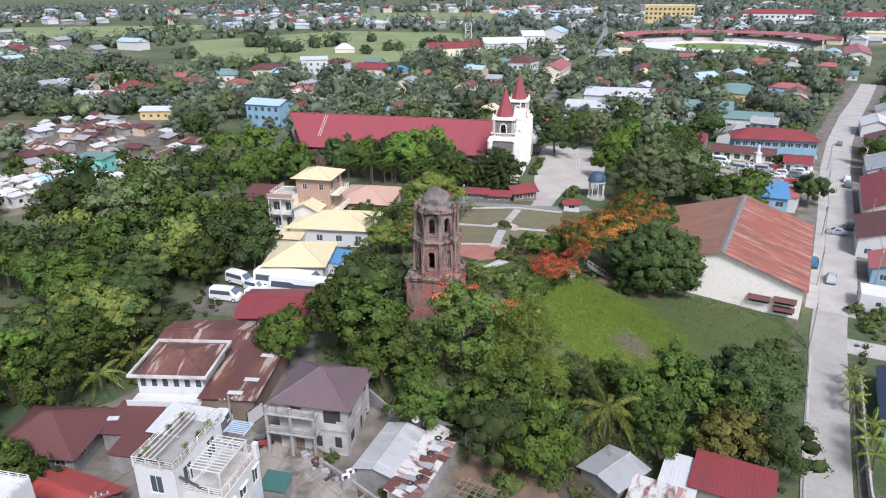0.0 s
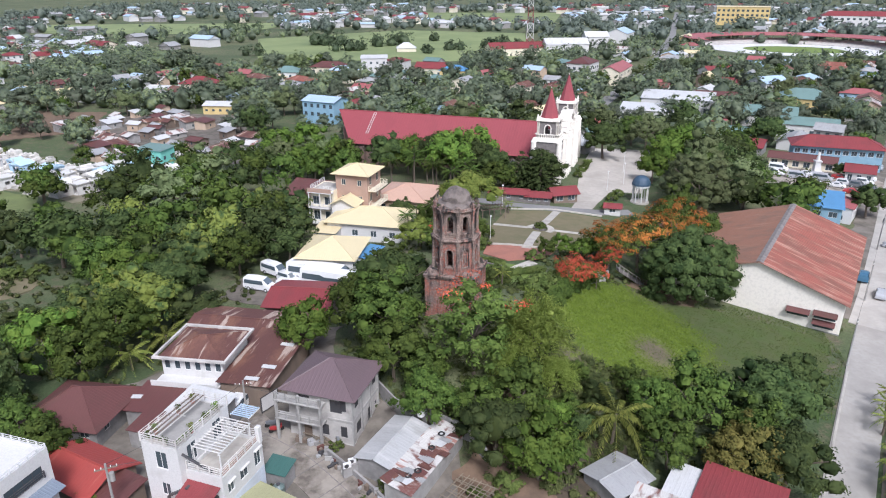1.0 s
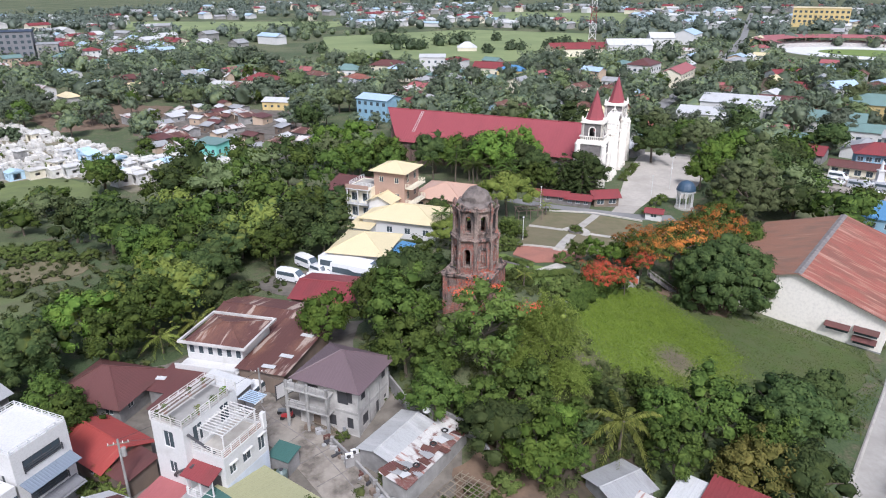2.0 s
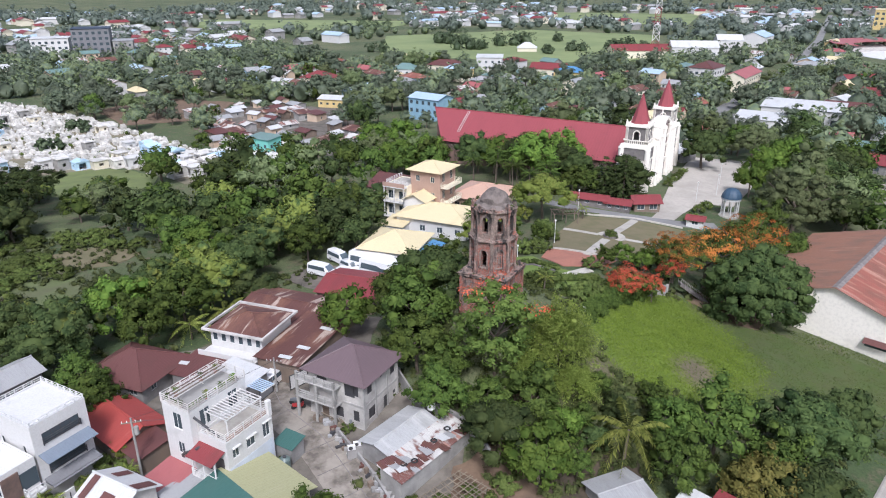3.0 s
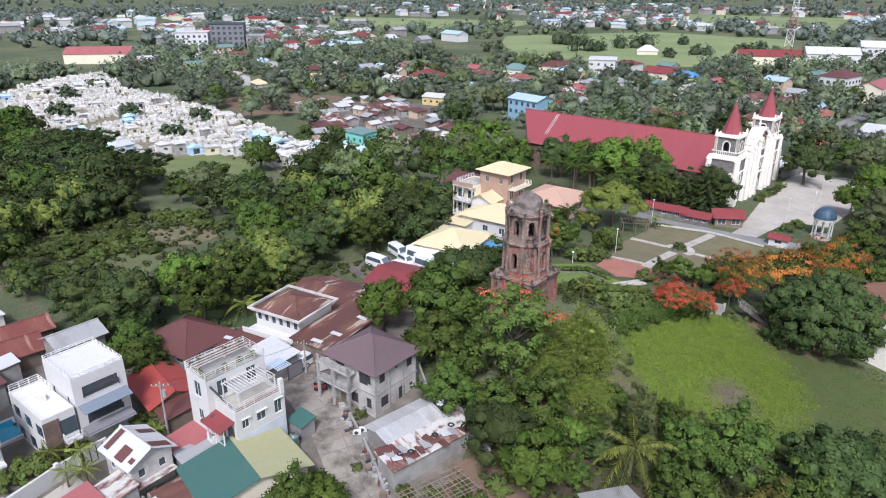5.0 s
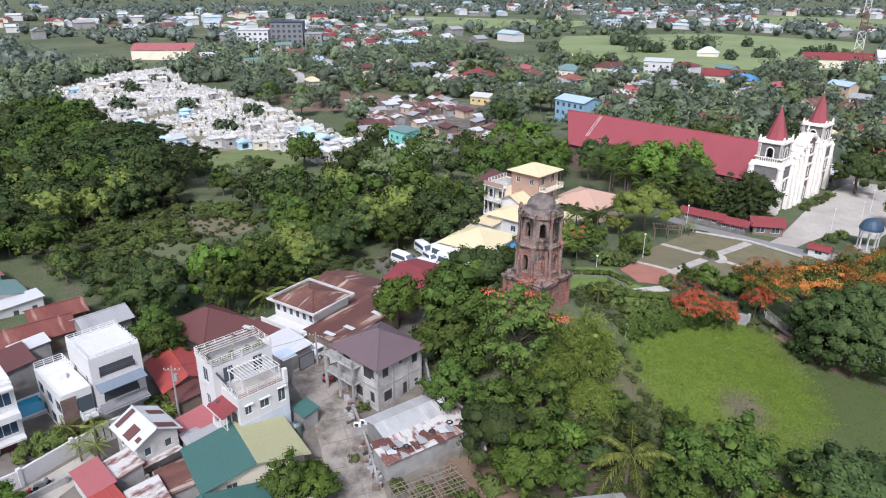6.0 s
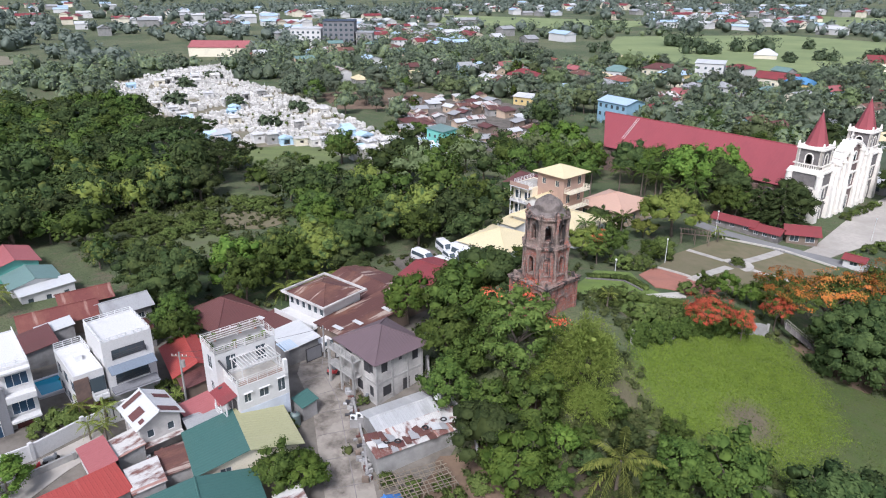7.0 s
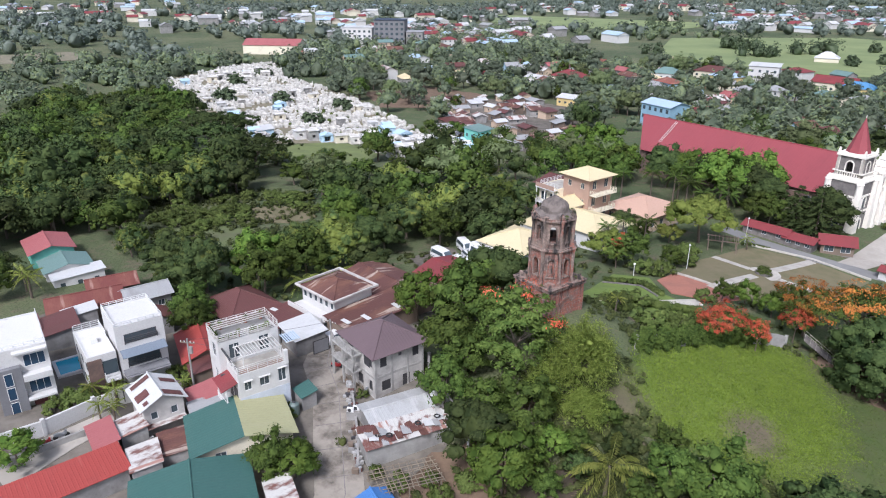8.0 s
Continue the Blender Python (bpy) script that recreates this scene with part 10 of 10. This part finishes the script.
def far_roofs(name, label, zones, seed):
    """The distant town, a joined mass of small gabled houses."""
    q = random.Random(seed)
    for mi, (wall, roof) in enumerate(((M_WHITE, R_WHITE), (M_CREAM, R_RED), (M_CEMENT, R_GREY), (M_WHITE, R_PALEBLUE))):
        wv_, wf_, rv_, rf_ = [], [], [], []
        for x0, y0, x1, y1, k in zones:
            for i in range(k):
                x, y = q.uniform(x0, x1), q.uniform(y0, y1)
                if any(inside(x, y, o) for o in KEEP_CLEAR) or any(near_line(x, y, ln, g + 6) for ln, g in TOWN_ROADS):
                    continue
                L, W, h, a = q.uniform(9, 26), q.uniform(8, 14), q.uniform(3.5, 8), radians(q.choice([-28, 62]) + q.uniform(-15, 15))
                c, s = math.cos(a), math.sin(a)

                def put(store, pts):
                    n = len(store)
                    store.extend((x + c * px - s * py, y + s * px + c * py, land(x, y) + pz) for px, py, pz in pts)
                    return n
                l, w = L / 2, W / 2
                n = put(wv_, [(-l, -w, -1), (l, -w, -1), (l, w, -1), (-l, w, -1), (-l, -w, h), (l, -w, h), (l, w, h), (-l, w, h), (-l, 0, h + w * 0.4), (l, 0, h + w * 0.4)])
                wf_ += [(n, n + 1, n + 5, n + 4), (n + 2, n + 3, n + 7, n + 6), (n + 1, n + 2, n + 6, n + 9, n + 5), (n + 3, n, n + 4, n + 8, n + 7)]
                l, w = l + 0.6, w + 0.6
                n = put(rv_, [(-l, -w, h - 0.1), (l, -w, h - 0.1), (l, 0, h + W * 0.2 + 0.15), (-l, 0, h + W * 0.2 + 0.15), (l, w, h - 0.1), (-l, w, h - 0.1), (-l, -w, h - 0.3), (l, -w, h - 0.3), (l, w, h - 0.3), (-l, w, h - 0.3)])
                rf_ += [(n, n + 1, n + 2, n + 3), (n + 3, n + 2, n + 4, n + 5), (n, n + 6, n + 7, n + 1), (n + 4, n + 8, n + 9, n + 5), (n + 6, n + 9, n + 8, n + 7)]
        t = thing(name, label, "distant houses", None, "", "stuff")
        array_part("walls", wv_, wf_, wall, t)
        array_part("roofs", rv_, rf_, roof, t)


far_roofs("distant_town", "distant town houses with pale and red roofs", [(-700, 800, 700, 1500, 70), (-900, 500, -420, 900, 22), (250, 420, 700, 1000, 34), (-350, 860, 200, 1300, 22), (-1300, 300, -600, 700, 20), (-500, 460, -260, 640, 12)], 41)


# ---- woods ----
def wood_tree(lv, x, y, z, r, tall, clumps, each, size):
    """A far tree: an uneven crown of leaf flakes in rounded bunches round a solid heart."""
    c = dome_points(lv.rng, clumps, r, tall * 0.58, 0, 0.62, -0.3) + np.array([x, y, z + tall * 0.38])
    lv.clumps(c, r * lv.rng.uniform(0.3, 0.5, len(c)), each, size, np.array([x, y, z]), 0.85, 0.8, 0)
    lv.lump(np.array([x, y, z + tall * 0.36]), np.array([r * 0.72, r * 0.72, tall * 0.42]))


wrng = random.Random(55)
planted = 0
while planted < 470:
    x, y = wrng.uniform(-260, 250), wrng.uniform(150, 470)
    dense = noise.noise(Vector((x * 0.016, y * 0.016, 7)))
    inhabited = inside(x, y, HAMLET)
    if dense < -0.12 and wrng.random() < 0.55 or inhabited and wrng.random() < 0.35:
        continue
    if -46 < x < 60 and 120 < y < 176 or not free(x, y, 1.2) or (x < -100 and y < 150 + 0.1 * -x):
        continue
    s = wrng.uniform(0.7, 1.25) * (0.65 if inhabited else 1.0)
    near = math.hypot(x, y) < 270
    plant(wrng.choices(["grove_dark", "grove_mid", "wood_light", "wood_grey"] if near else ["wood_dark", "wood_mid", "wood_light", "wood_grey"], [4, 4, 1.5, 1.2])[0], x, y, s, s * wrng.uniform(0.85, 1.15), variants=3)
    planted += 1
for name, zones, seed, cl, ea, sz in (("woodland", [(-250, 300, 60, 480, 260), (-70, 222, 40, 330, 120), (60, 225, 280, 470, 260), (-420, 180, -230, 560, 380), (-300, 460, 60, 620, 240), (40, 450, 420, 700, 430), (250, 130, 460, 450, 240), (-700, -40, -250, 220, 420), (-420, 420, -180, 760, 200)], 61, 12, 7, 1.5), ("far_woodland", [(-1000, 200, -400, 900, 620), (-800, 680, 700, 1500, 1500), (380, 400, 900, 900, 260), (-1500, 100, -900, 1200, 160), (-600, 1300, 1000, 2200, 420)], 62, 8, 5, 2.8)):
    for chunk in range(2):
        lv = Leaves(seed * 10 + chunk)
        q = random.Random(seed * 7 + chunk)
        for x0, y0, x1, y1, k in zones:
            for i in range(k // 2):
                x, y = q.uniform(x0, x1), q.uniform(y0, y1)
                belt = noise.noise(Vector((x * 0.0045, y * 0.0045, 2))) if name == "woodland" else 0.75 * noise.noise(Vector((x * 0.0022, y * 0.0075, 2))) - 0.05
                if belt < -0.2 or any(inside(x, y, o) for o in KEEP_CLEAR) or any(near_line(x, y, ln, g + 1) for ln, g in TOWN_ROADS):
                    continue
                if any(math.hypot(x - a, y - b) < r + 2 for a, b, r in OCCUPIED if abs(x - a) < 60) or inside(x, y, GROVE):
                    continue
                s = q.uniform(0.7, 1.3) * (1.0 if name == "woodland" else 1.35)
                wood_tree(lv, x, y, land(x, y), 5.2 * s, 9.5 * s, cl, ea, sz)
        # both leaf colours carry painted haze, the farther woods more of it
        tagged(lv.mesh_object(name, F_TOWN_HAZED if name == "woodland" else F_FAR_HAZED, None), "distant broadleaf woods in loose clumps", "woods", "", "stuff")
lv = Leaves(99)
for x, y, s in ((-190, 196, 0.8), (-236, 214, 0.9), (-205, 226, 0.8), (-262, 200, 1.0), (-300, 232, 1.0), (-318, 262, 0.9), (-308, 790, 2.4), (-290, 800, 2.2), (-170, 632, 2.2), (-158, 640, 2.4), (-136, 585, 1.8), (-124, 592, 1.6), (-109, 632, 2.2), (-98, 640, 2.1), (-42, 600, 1.5), (-20, 620, 1.2), (-10, 640, 1.2), (0, 655, 1.1), (8, 630, 1.2), (-70, 690, 1.3), (-200, 545, 1.6), (-60, 575, 1.2)):
    for k in range(3):
        a, g = lv.rng.uniform(0, 6.28), lv.rng.uniform(0.55, 0.8)
        wood_tree(lv, x + 3.2 * s * math.cos(a), y + 3.2 * s * math.sin(a), land(x, y) - 0.8 * s, 4.4 * s * g, 10.0 * s * g, 24, 12, 1.2)
tagged(lv.mesh_object("field_trees", F_FIELD, None), "scattered dark trees among fields and tombs", "woods", "", "stuff")
far_house(-82, 588, 10, 16, 12, 3.4, M_CREAM, R_WHITE, "hip", 4.0, "field hut with white hip roof", "field_hut", (), None, "hut")
